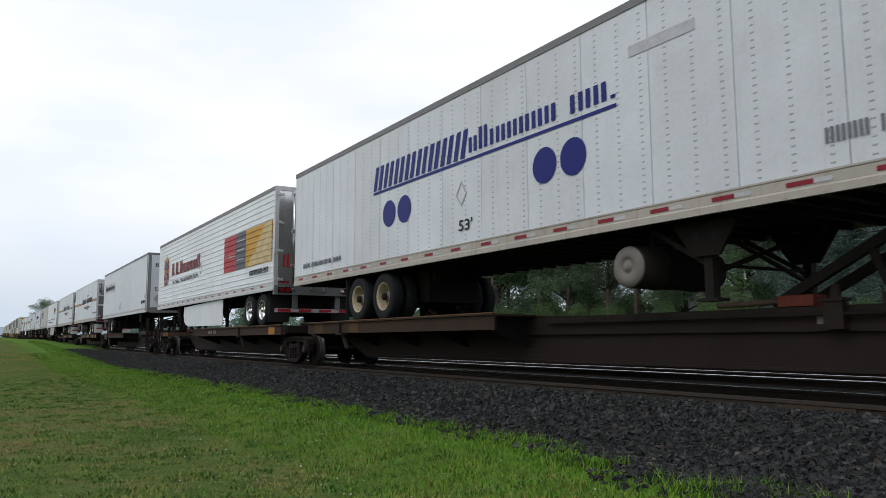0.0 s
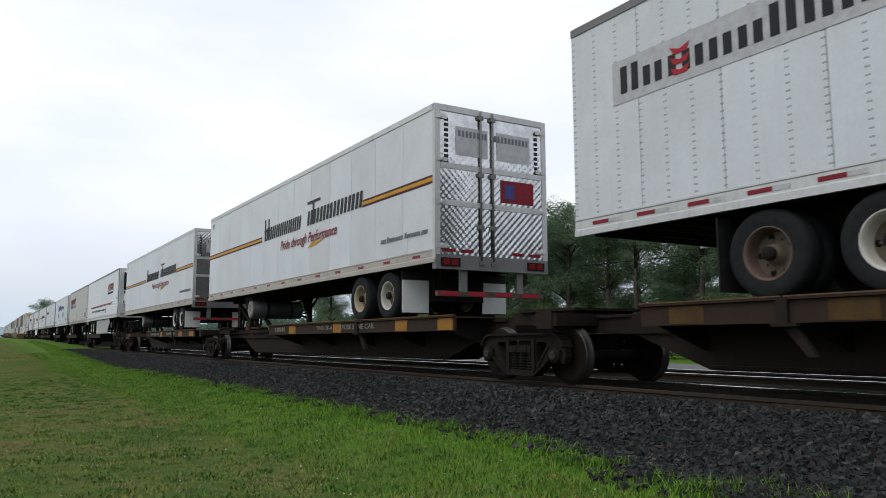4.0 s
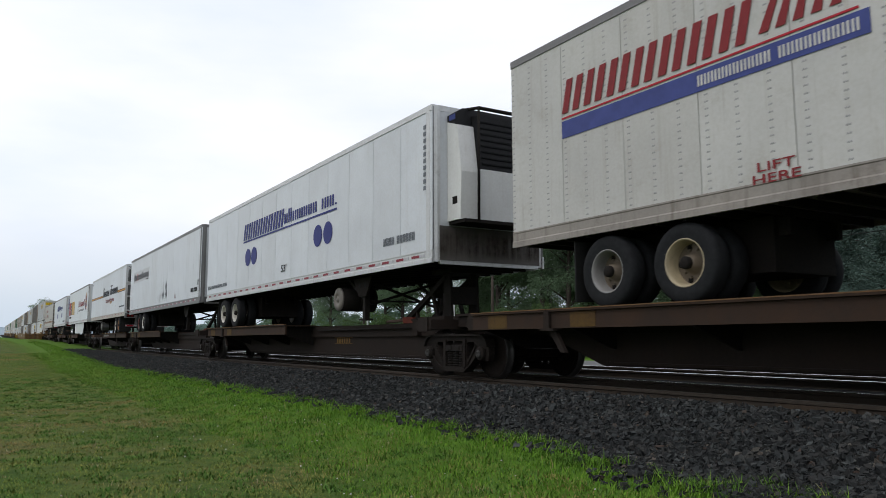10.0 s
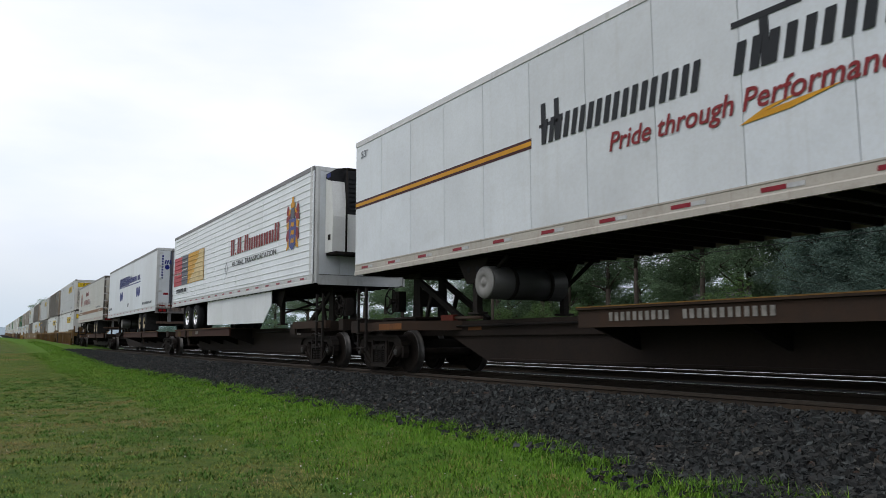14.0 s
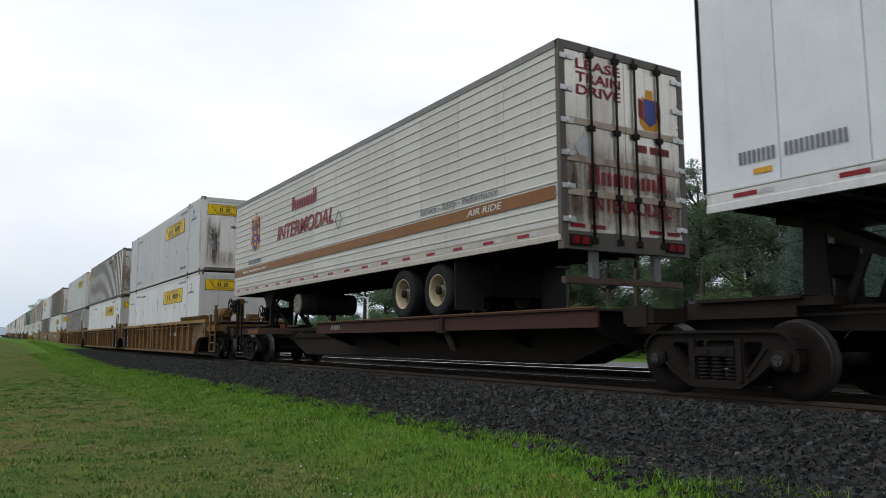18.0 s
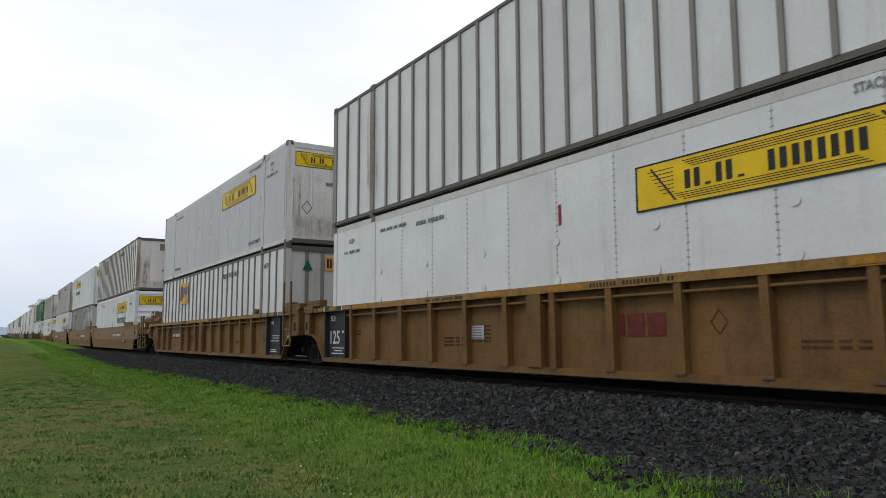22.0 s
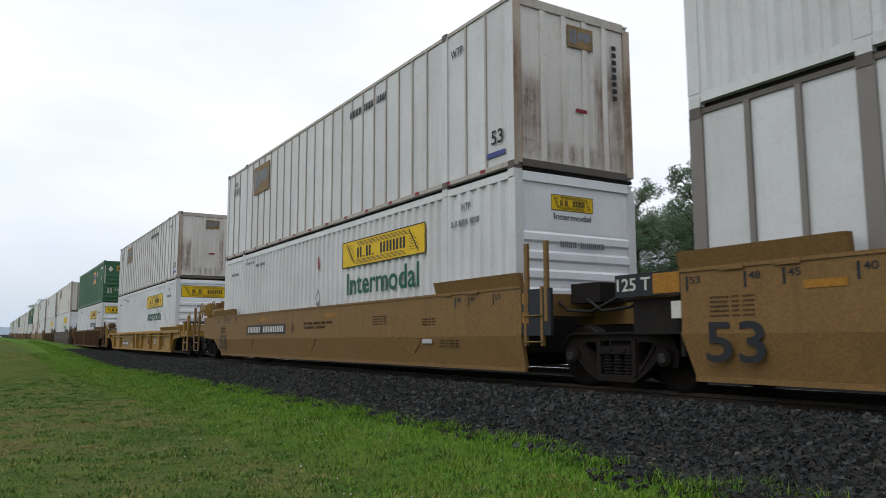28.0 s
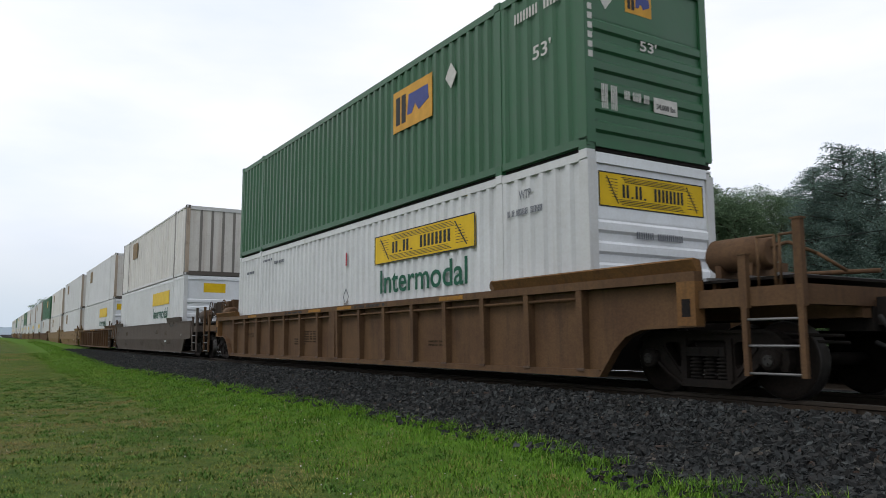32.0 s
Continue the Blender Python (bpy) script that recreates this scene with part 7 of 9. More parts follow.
# a white refrigerated trailer with navy marks
v7_car = spine_car(-147.65, 16.8, "L", [0.30], DECK, SPINE, label="dark rusty spine car platform with a deep centre sill")
for z in (0.45, 0.60):
    block("label_edge", v7_car, DECK_YEL, 10.36, 11.43, -0.406, -0.40, z, z + 0.012)
bars(v7_car, "XXX", DECK_YEL, 10.5, 11.3, 0.475, 0.59, y=-0.406)
v7 = road_trailer(-146.85, 16.0, "white refrigerated trailer with navy marks and dark cooling unit", "L", (2.1, 3.42), "smooth", rail_top=ALU, rims=(RIM, RIM), tape=0.62, gear_x=12.45)
alliance_marks(v7, (4.35, 11.65), (0.2, 2.6), 7.9, ((4.85, 5.45), (10.5, 11.13)), (14.05, 15.35))
reefer_unit(v7, 16.0, "dark")
block("kick_panel", v7, KICK, 16.022, 16.034, -1.16, 1.16, 2.00, 2.64, "soot-blackened steel panel below the cooling unit")
stain(v7, SOOT, -1.16, 1.16, 2.0, 2.64, end=16.040)
for i in range(10):
    panel(v7, GREYINK, 15.70, 15.80, 4.50 - i * 0.13, 4.58 - i * 0.13, y=-1.322, name="number_bar")
front_tank(v7, 11.35, 1.50, TANK_END, None, 0.28, -0.3)

# a second white trailer with grey corner posts
spine_car(-164.2, 16.35, "L", [-0.18], DECK, SPINE, label="dark brown spine car platform with a bare centre sill")
v8 = road_trailer(-163.75, 15.9, "white riveted trailer with grey corner posts and worn placards", "L", (2.91, 4.12), rims=(RIM_RED, RIM_THIN), rail=ALU_DARK, tape=0.8, gear_x=12.45)
front_nose(v8, 15.9)
crown_marks(v8, 15.9, 0.27)
for x, z, r, m in ((8.21, 2.44, 0.2, WHITETAPE), (8.59, 2.6, 0.2, WHITETAPE), (9.06, 2.59, 0.23, GREYINK), (9.04, 2.97, 0.2, WHITETAPE), (9.65, 2.95, 0.24, GREYINK), (9.72, 2.6, 0.24, GREYINK)):
    diamond(v8, m, x, z, r)
for a, z in ((-0.55, 3.75), (-0.6, 3.42), (0.0, 3.25), (-0.45, 2.72), (0.0, 2.62), (-0.4, 2.40)):
    diamond(v8, GREYINK if a else WHITETAPE, a, z, 0.19, end=15.917)
panel(v8, WHITETAPE, 11.47, 11.69, 2.31, 2.5, y=-1.308, name="warning_label")
letter(v8, "LIFT", REDTAPE, 11.5, 11.66, 2.415, 2.48, y=-1.311)
letter(v8, "HERE", REDTAPE, 11.5, 11.66, 2.33, 2.3950000000000005, y=-1.311)

# the third smooth trailer
spine_car(-181.6, 16.3, "R", [0.75], DECK_YEL, SPINE, marks=(("XXXXX 000000", 7.8, 10.2),), open_left=True, label="spine car platform with a worn yellow deck edge")
henderson(-181.6, 16.15, (12.48, 13.68), (RIM, RIM_RUST), False, flaps=False)

# a refrigerated corrugated trailer with a skirt, doors trailing
spine_car(-200.4, 16.3, "L", [-1.25, 16.1], SPINE_RED, SPINE, marks=(("XXX", 4.6, 5.0),), open_right=True, label="red-oxide spine car platform under a corrugated trailer")
v10 = road_trailer(-200.0, 15.9, "white corrugated refrigerated trailer with colour panel and skirt", "L", (2.55, 3.89), "ridge", WHITE_BRIGHT, rims=(CHROME, CHROME), seam=1.36,
                   skirt=[(5.5, 1.95), (12.6, 1.95), (12.6, 1.55), (11.9, 1.05), (5.55, 1.10)])
england_marks(v10, 0.2, (8.7, 13.4), 0.5)
crest(v10, 14.0, 2.92, 1.45)
reefer_unit(v10, 15.9, "dark")
outline_diamond(v10, GREYINK, 8.2, 2.95, 0.22, y=-1.322)

# a white van trailer with doors leading
spine_car(-220.1, 16.3, "R", [0.22], SPINE_RED, SPINE, label="red-oxide spine car platform under a white trailer")
v11 = road_trailer(-219.7, 15.9, "clean white van trailer with navy marks and grey lock bars", "R", (11.6, 12.85), "smooth", rims=(RIM_CREAM, RIM_CREAM), tape=1.2, seam=0.96, gear_x=2.6)
alliance_marks(v11, (4.5, 11.6), (12.4, 14.9), 7.7, ((5.05, 5.62), (10.68, 11.28)))
bars(v11, "XXXX 000000", GREYINK, 0.45, 1.66, 2.42, 2.56)
panel(v11, OCHRE, 0.62, 0.84, 2.29, 2.35, y=-1.312, name="small_label", label="small ochre label")
block("front_hose_rail", v11, BLACK, -0.12, -0.07, -1.22, -1.14, 2.2, 4.7)
rear_doors(v11, 15.9, rods=(-0.62, -0.16, 0.10, 0.62), rod_mat=ROD_GREY, hinges=5, bumper=LOCK_RUST, guard_mat=LOCK_RUST)
stain(v11, RUST_RUN, -1.25, 1.25, 1.84, 2.4, end=15.956)
for yy in (-0.72, -0.10, 0.55):
    block("door_bar_cover", v11, GREYPAN, 15.92, 15.935, yy, yy + 0.14, 2.30, 4.80)
bars(v11, "AAAA", NAVY, -0.98, -0.20, 4.16, 4.36, end=15.945, slant=0.2)
bars(v11, "xxxxxxx.", NAVY, 0.26, 1.05, 4.16, 4.32, end=15.945)
for yy in (-0.85, 0.85):
    poly(v11, NAVY, disc_pts(yy, 4.02, 0.11, 0.12), end=15.945, name="round_mark")
bars(v11, "www.xxxxxx.xxx", GREYINK, -0.45, 0.9, 2.86, 3.02, end=15.945)
for i in range(9):
    panel(v11, NAVY, -1.10, -1.02, 4.50 - i * 0.13, 4.58 - i * 0.13, end=15.926, name="number_bar")
panel(v11, REDTAPE, -0.98, -0.75, 2.70, 2.80, end=15.926, name="maker_mark")
front_tank(v11, 4.6, 1.52, RIM_GREY, TANK_SKIN, 0.26, 0.75)

# the last trailer, dirty corrugated sides with a brown stripe
spine_car(-238.5, 16.4, "R", [1.25], SPINE_RED, SPINE, marks=(("XXX", 8.1, 8.6),), open_left=True, label="red-brown spine car platform, last before the well cars")
v12 = road_trailer(-238.32, 16.1, "dirty white corrugated trailer with a brown stripe and stained doors", "R", (11.3, 12.6), "ridge", WHITE_OLD, rims=(RIM_CREAM, RIM_CREAM), seam=1.36, gear_x=2.6, rail=RAIL_DIRTY)
panel(v12, BROWNST, 0.03, 16.0, 2.56, 2.76, y=-1.322, name="brown_stripe")
bars(v12, "Xxxxxxd", MAROON, 5.2, 6.9, 3.98, 4.34, y=-1.326)
letter(v12, "INTERMODAL", MAROON, 4.1, 8.0, 3.30, 3.70, y=-1.326, shear=0.2)
letter(v12, "Service - Safety - Performance", GREYINK, 12.1, 14.6, 2.82, 2.98, y=-1.326, shear=0.2)
letter(v12, "AIR RIDE", WLETTER, 13.7, 14.7, 2.61, 2.72, y=-1.328, shear=0.2)
bars(v12, "xxx.xxxxxxx.xxx", WLETTER, 1.0, 3.2, 2.62, 2.71, y=-1.328)
bars(v12, "XXXX000000", GREYINK, 1.5, 2.6, 2.86, 2.98, y=-1.324)
crest(v12, 1.72, 3.22, 1.2)
outline_diamond(v12, GREYINK, 8.29, 3.32, 0.24, y=-1.322)
rear_doors(v12, 16.1, skin=painted("stained_steel_doors", (0.66, 0.63, 0.55), (0.16, 0.11, 0.07), 0.5, 0.28, 0.5, 0.6, 0.15, 0.4), rods=(-0.72, -0.2, 0.2, 0.72), rod_mat=BLACK, bands=(2.62, 3.12, 3.68), band_mat=POST_RUST, frame_mat=POST, hinges=6, guard_mat=LOCK_RUST, bumper=LOCK_RUST)
for i, wd in enumerate(("LEASE", "TRAIN", "DRIVE")):
    letter(v12, wd, MAROON, -0.98, -0.08, 4.55 - i * 0.2, 4.70 - i * 0.2, end=16.130)
poly(v12, GOLD, [(0.33, 3.90), (0.42, 3.80), (0.68, 3.80), (0.77, 3.90), (0.80, 4.18), (0.70, 4.34), (0.64, 4.30), (0.62, 4.46), (0.48, 4.46), (0.46, 4.30), (0.40, 4.34), (0.30, 4.18)], end=16.126)
poly(v12, EMPBLUE, [(0.42, 3.95), (0.55, 3.86), (0.68, 3.95), (0.68, 4.30), (0.42, 4.30)], end=16.131)
for k in (0.31, 0.70):
    poly(v12, MAROON, [(k, 4.0), (k + 0.09, 3.95), (k + 0.09, 4.25), (k, 4.3)], end=16.131)
bars(v12, "XXX 000000", MAROON, 0.25, 0.95, 3.42, 3.54, end=16.130)
bars(v12, "Xxxxxxd", MAROON, -0.75, 0.85, 2.82, 3.10, end=16.134)
letter(v12, "INTERMODAL", MAROON, -0.75, 0.95, 2.42, 2.66, end=16.134)
for a, b, lo, hi, m in ((-1.19, 1.19, 2.10, 2.75, RUST_RUN), (-1.19, 1.19, 2.10, 3.6, RUST_RUN), (-1.19, -0.6, 2.1, 3.4, SOOT), (0.5, 1.19, 2.1, 3.1, SOOT)):
    stain(v12, m, a, b, lo, hi, end=16.123)
diamond(v12, WHITETAPE, -0.85, 3.35, 0.24, end=16.128)
front_tank(v12, 5.2, 1.50)

# ---- double stacks ----
LOW, UP = 0.26, 3.16


def hunt_flat(s, z0, length, skin, stained, label, far=False, size=16.15):
    s, length = s + length - size, size
    c = container(s, z0, length, "flat", skin, label, "plain", END_GRIME if stained else WHITE_OLD, rail=RAIL_PALE, far=far)
    a = length - (6.42 if label.startswith("clean") else 6.55)
    if far:
        panel(c, YELLOW, a, a + 3.7, z0 + 1.86, z0 + 2.44, y=-1.306, name="name_panel")
        panel(c, YELLOW, -1.08, 1.08, z0 + 2.20, z0 + 2.62, end=length - 0.004, name="name_panel")
        return c
    name_plate(c, a, a + 3.7, z0 + 1.86, z0 + 2.44)
    name_plate(c, -1.08, 1.08, z0 + 2.20, z0 + 2.62, end=length - 0.004)
    bars(c, "XXXX 000000", INK, -0.15, 0.55, z0 + 1.72, z0 + 1.82, end=length - 0.004)
    if stained:
        e = length - 0.008
        marks = [(-1.1, 1.1, 0.12, 0.9, RUST_PALE), (0.78, 1.12, 0.15, 2.2, RUST_RUN), (-1.13, -0.9, 0.3, 2.4, RUST_PALE)]
        if s > -270:
            marks += [(-1.05, -0.60, 0.10, 2.15, SOOT), (-0.92, -0.68, 0.10, 1.9, SOOT), (0.50, 0.95, 0.12, 2.1, SOOT), (0.58, 0.82, 0.2, 2.0, RUST_RUN)]
        for a0, a1, lo, hi, m in marks:
            stain(c, m, a0, a1, z0 + lo, z0 + hi, end=e)
        stain(c, RUST_PALE, length - 0.22, length, z0 + 0.15, z0 + 2.75, y=-1.3025)
    letter(c, "53'", INK, 0.08, 0.28, z0 + 1.40, z0 + 1.54, end=length - 0.004)
    outline_diamond(c, GREYINK, -0.72, z0 + 1.05, 0.2, end=length - 0.004)
    block("document_box", c, POST, length - 0.012, length + 0.01, 0.35, 0.66, z0 + 0.58, z0 + 1.10)
    block("document_lid", c, WHITETAPE, length + 0.01, length + 0.018, 0.43, 0.58, z0 + 0.70, z0 + 1.00)
    letter(c, "TOP LIFT ONLY", INK, length - 3.45, length - 2.3, z0 + 0.30, z0 + 0.42, y=-1.300)
    letter(c, "TOP LIFT ONLY", INK, 2.35, 3.5, z0 + 0.30, z0 + 0.42, y=-1.300)
    for x in (length - 2.42, length - 1.92):
        plate = block("lift_plate", c, WHITE_OLD, x, x + 0.30, -1.309, -1.295, z0 + 2.70, z0 + 2.86)
        put("plate_slots", shared("plate_slots", lambda bm: [box(bm, 0.05 + 0.09 * i, 0.075 + 0.09 * i, -0.003, 0.0, 0.04 + 0.05 * j, 0.065 + 0.05 * j) for i in range(3) for j in range(2)], BLACK), plate)
    letter(c, "WTP", GREYINK, length - 1.45, length - 1.17, z0 + 2.42, z0 + 2.53, y=-1.303)
    letter(c, "OR", GREYINK, length - 1.39, length - 1.23, z0 + 2.27, z0 + 2.36, y=-1.303)
    bars(c, "X.X. XXXX", GREYINK, length - 1.75, length - 1.25, z0 + 2.13, z0 + 2.21, y=-1.303)
    letter(c, "PIN LIFT", GREYINK, length - 1.20, length - 0.80, z0 + 2.13, z0 + 2.21, y=-1.303)
    letter(c, "STACK TWO HIGH ONLY", GREYINK, length - 3.6, length - 2.3, z0 + 2.60, z0 + 2.70, y=-1.304)
    if skin is WHITE_BOX:
        panel(c, REDTAPE, 8.02, 8.08, z0 + 1.9, z0 + 2.2, y=-1.299, name="red_stripe")
        letter(c, "WTP", GREYINK, 0.85, 1.13, z0 + 2.42, z0 + 2.53, y=-1.303)
        bars(c, "X.X. XXXX XXX", GREYINK, 0.6, 1.4, z0 + 2.20, z0 + 2.27, y=-1.303)
        bars(c, "XXXX 000000", GREYINK, 3.9, 4.9, z0 + 2.44, z0 + 2.52, y=-1.303)
    elif s < -255 and s > -262:
        outline_diamond(c, GREYINK, 6.4, z0 + 0.5, 0.2, y=-1.300)
    bars(c, "XXX XXX XX XXXX", GREYINK, 2.4, 3.5, z0 + 2.50, z0 + 2.57, y=-1.303)
    return c


def hunt_corr(s, z0, length, label, small=False, far=False, flip=False, bare=False):
    s, length = s + length - 16.15, 16.15
    c = container(s, z0, length, "corr", WHITE_BOX, label, "hcorr", WHITE_BRIGHT, far=far)
    a = length - 6.5 if not flip else 2.8
    if far:
        panel(c, YELLOW, a, a + 3.75, z0 + 1.83, z0 + 2.42, y=-1.306, name="name_panel")
        panel(c, YELLOW, -1.08 if not small else -0.5, 1.08 if not small else 0.4, z0 + 2.20, z0 + 2.58, end=length - 0.03, name="name_panel")
        letter(c, "Intermodal", DKGREEN, a + 0.25, a + 3.5, z0 + 1.22, z0 + 1.70, y=-1.302)
        return c
    name_plate(c, a, a + 3.75, z0 + 1.83, z0 + 2.42)
    letter(c, "Intermodal", DKGREEN, a + 0.25, a + 3.5, z0 + 1.22, z0 + 1.70, y=-1.302)
    e = length - 0.03
    if small:
        name_plate(c, -0.55, 0.35, z0 + 2.30, z0 + 2.56, end=e)
        letter(c, "Intermodal", INK, -0.5, 0.3, z0 + 2.15, z0 + 2.25, end=e)
    else:
        name_plate(c, -1.08, 1.08, z0 + 2.12, z0 + 2.62, end=e)
    bars(c, "XXXX 000000", GREYINK, -0.4, 0.55, z0 + 1.70, z0 + 1.80, end=length)
    if not bare:
        panel(c, RED, 8.16, 8.215, z0 + 1.95, z0 + 2.25, y=-1.300, name="red_stripe")
        outline_diamond(c, GREYINK, 8.2, z0 + 1.25, 0.2, y=-1.302)
        poly(c, POST_PALE, [(8.08, z0 + 1.12), (8.2, z0 + 1.0), (8.34, z0 + 1.14), (8.30, z0 + 1.20), (8.2, z0 + 1.12)], y=-1.303, name="placard_remains")
    bars(c, "XXXX 000000", GREYINK, 3.3, 4.1, z0 + 2.42, z0 + 2.50, y=-1.302)
    bars(c, "XXXXX XXXX XXXX", GREYINK, 0.8, 1.5, z0 + 2.30, z0 + 2.37, y=-1.302)
    bars(c, "X.X.XXXX XXX XX", GREYINK, 2.3, 3.1, z0 + 2.55, z0 + 2.61, y=-1.302)
    letter(c, "WTP", GREYINK, length - 1.55, length - 1.25, z0 + 2.42, z0 + 2.56, y=-1.302)
    bars(c, "X.X.XXXX XXXX", GREYINK, length - 1.85, length - 1.0, z0 + 2.18, z0 + 2.28, y=-1.302)
    letter(c, "TOP LIFT ONLY", GREYINK, 2.3, 3.2, z0 + 0.36, z0 + 0.48, y=-1.302) if flip else None
    return c


def stake_box(s, z0, length, kind, label, logo, skin=None, end="ribs", end_skin=None, faded=True, pitch=None, far=False, post=None):
    s, length = s + length - 16.15, 16.15
    c = container(s, z0, length, kind, skin or (WHITE_BOX if kind == "posts" else GREY_BOX), label, end, end_skin or STAINED, rail=(POST if kind == "posts" else RAIL_DIRTY) if not far else GREY_BOX, post=post or (POST_PALE if kind == "posts" else GREY_BOX if far else RAIL_DIRTY), far=far, pitch=pitch)
    if far:
        panel(c, EMPBROWN, logo, logo + 1.4, z0 + 1.75, z0 + 2.60, y=-1.306, name="logo_panel")
        return c
    logo_square(c, logo, logo + 1.4, z0 + 1.75, z0 + 2.60, faded=faded)
    logo_square(c, -0.15, 0.42, z0 + 2.22, z0 + 2.60, faded=faded, end=length + 0.004)
    bars(c, "XXXX 000 000", INK, length - 6.2, length - 4.4, z0 + 2.36, z0 + 2.52, y=-1.300)
    letter(c, "53", INK, length - 0.62, length - 0.30, z0 + 0.48, z0 + 0.72, y=-1.300)
    letter(c, "WTP", INK, length - 1.85, length - 1.45, z0 + 2.35, z0 + 2.50, y=-1.300)
    panel(c, EMPBLUE, length - 0.75, length - 0.25, z0 + 0.28, z0 + 0.36, y=-1.300, name="blue_mark")
    for i in range(8):
        panel(c, INK, 0.86, 0.96, z0 + 2.35 - i * 0.13, z0 + 2.43 - i * 0.13, end=length + 0.004, name="number_bar")
    if kind == "ribs":
        for i in range(14):
            block("reflective_tape", c, REDTAPE, 0.9 + i * 1.1, 1.04 + i * 1.1, -1.301, -1.295, z0 + 0.07, z0 + 0.13)
        letter(c, "WTP", INK, 0.85, 1.2, z0 + 2.35, z0 + 2.50, y=-1.300)
        for i in range(3):
            bars(c, "XXXX 000 XX", GREYINK, 0.75, 1.35, z0 + 2.24 - 0.08 * i, z0 + 2.29 - 0.08 * i, y=-1.300)
    panel(c, REDTAPE, 0.0, 0.25, z0 + 1.10, z0 + 1.16, end=length + 0.004, name="red_notice")
    e = length - (0.010 if end != "ribs" else 0.028)
    if end_skin is None:
        dirty = [(-1.13, -0.62, 0.15, 1.9, RUST_RUN), (0.45, 1.13, 0.15, 2.3, RUST_RUN), (-1.13, 1.13, 0.12, 0.6, RUST_PALE)]
        if end == "doors":
            dirty += [(-1.1, 1.1, 0.15, 1.9, RUST_RUN), (-1.1, 1.1, 0.3, 2.7, RUST_PALE), (-0.95, -0.35, 0.2, 2.4, SOOT), (0.3, 0.8, 0.15, 1.6, SOOT)]
        for a0, a1, lo, hi, m in dirty:
            stain(c, m, a0, a1, z0 + lo, z0 + hi, end=e)
        stain(c, RUST_RUN, -1.30, -1.13, z0 + 0.1, z0 + 2.4, end=length + 0.006)
        stain(c, RUST_RUN, 1.13, 1.30, z0 + 0.1, z0 + 2.4, end=length + 0.006)
        for x in (length - 2.3, 1.85) if kind != "ribs" else ():
            stain(c, RUST_PALE, x, x + 0.5, z0 + 0.12, z0 + 2.8, y=-1.3115)
    return c


def empire_green(s, z0, length, far=False):
    s, length = s + length - 16.15, 16.15
    c = container(s, z0, length, "corr", GREEN_BOX, "dark green corrugated container with a gold logo panel", "hcorr", far=far)
    e = length - 0.03
    if far:
        panel(c, EMPGOLD, 10.45, 12.0, z0 + 1.55, z0 + 2.40, y=-1.306, name="logo_panel")
        return c
    logo_square(c, 10.45, 12.0, z0 + 1.55, z0 + 2.40)
    logo_square(c, -0.45, 0.10, z0 + 2.18, z0 + 2.55, end=e)
    diamond(c, WLETTER, 12.65, z0 + 2.12, 0.24, y=-1.300)
    diamond(c, WLETTER, -0.85, z0 + 2.32, 0.20, end=e)
    letter(c, "53'", WLETTER, length - 1.15, length - 0.72, z0 + 1.62, z0 + 1.85, y=-1.302)
    letter(c, "53'", WLETTER, -0.2, 0.15, z0 + 1.62, z0 + 1.78, end=length)
    bars(c, "XXXX 000", WLETTER, length - 1.6, length - 0.45, z0 + 2.35, z0 + 2.52, y=-1.302)
    for i in range(9):
        panel(c, WLETTER, -1.24, -1.16, z0 + 2.45 - i * 0.14, z0 + 2.54 - i * 0.14, end=length + 0.010, name="number_bar")
    panel(c, WLETTER, 0.05, 0.55, z0 + 0.72, z0 + 0.95, end=length, name="load_label")
    letter(c, "34,000 lbs", INK, 0.10, 0.50, z0 + 0.76, z0 + 0.86, end=length + 0.003)
    bars(c, "XX XXX XX", WLETTER, -0.55, -0.05, z0 + 0.82, z0 + 0.95, end=length)
    bars(c, "XX XX", WLETTER, -1.0, -0.7, z0 + 0.62, z0 + 0.98, end=length)
    return c


w0 = well_car(-259.3, 16.3, "ribbed", WELL_TAN, [18.2], "tan ribbed well car with a black brake wheel", open_right=True, brake="R", black_ends=((0.55, 1.60),), brake_mat=BLACK, clear=((10.9, 16.4),), posts=(11.57, 12.5, 13.52, 14.64, 15.64))
hunt_flat(-259.25, LOW, 16.3, WHITE_BOX, False, "white smooth-sided container with yellow name panels", size=15.95)
hunt_flat(-259.3, UP, 16.3, GREY_FLAT, True, "grey-white smooth container with soot-stained end", size=15.95)
w1 = well_car(-278.65, 16.5, "ribbed", WELL_TAN, [18.45], "tan ribbed well car, middle unit with black stencil panels", black_ends=((15.6, 16.65), (0.55, 1.60)))
hunt_flat(-278.6, LOW, 16.5, WHITE_BOX, False, "clean white smooth-sided container with yellow name panels", size=15.95)
stake_box(-278.5, UP, 16.5, "posts", "white container with grimy posts and rust-stained doors", 11.95, end="doors")
w2 = well_car(-297.85, 16.55, "ribbed", WELL_TAN, [-1.45, 18.35], "tan ribbed well car, end unit with a black stencil panel", open_left=True, brake="L", black_ends=((15.6, 16.65),), clear=((2.95, 4.65),))
w2_box = stake_box(-297.85, LOW, 16.55, "posts", "white container with dark grey side posts", 3.52, end_skin=WHITE_OLD, faded=False, pitch=0.6, post=POST_PALE)
poly(w2_box, DKGREEN, [(-0.82, LOW + 2.20), (-0.52, LOW + 2.20), (-0.67, LOW + 2.50)], end=16.156, name="green_mark")
hunt_flat(-297.85, UP, 16.55, GREY_FLAT, True, "grey-white smooth container with a stained end and yellow panels")


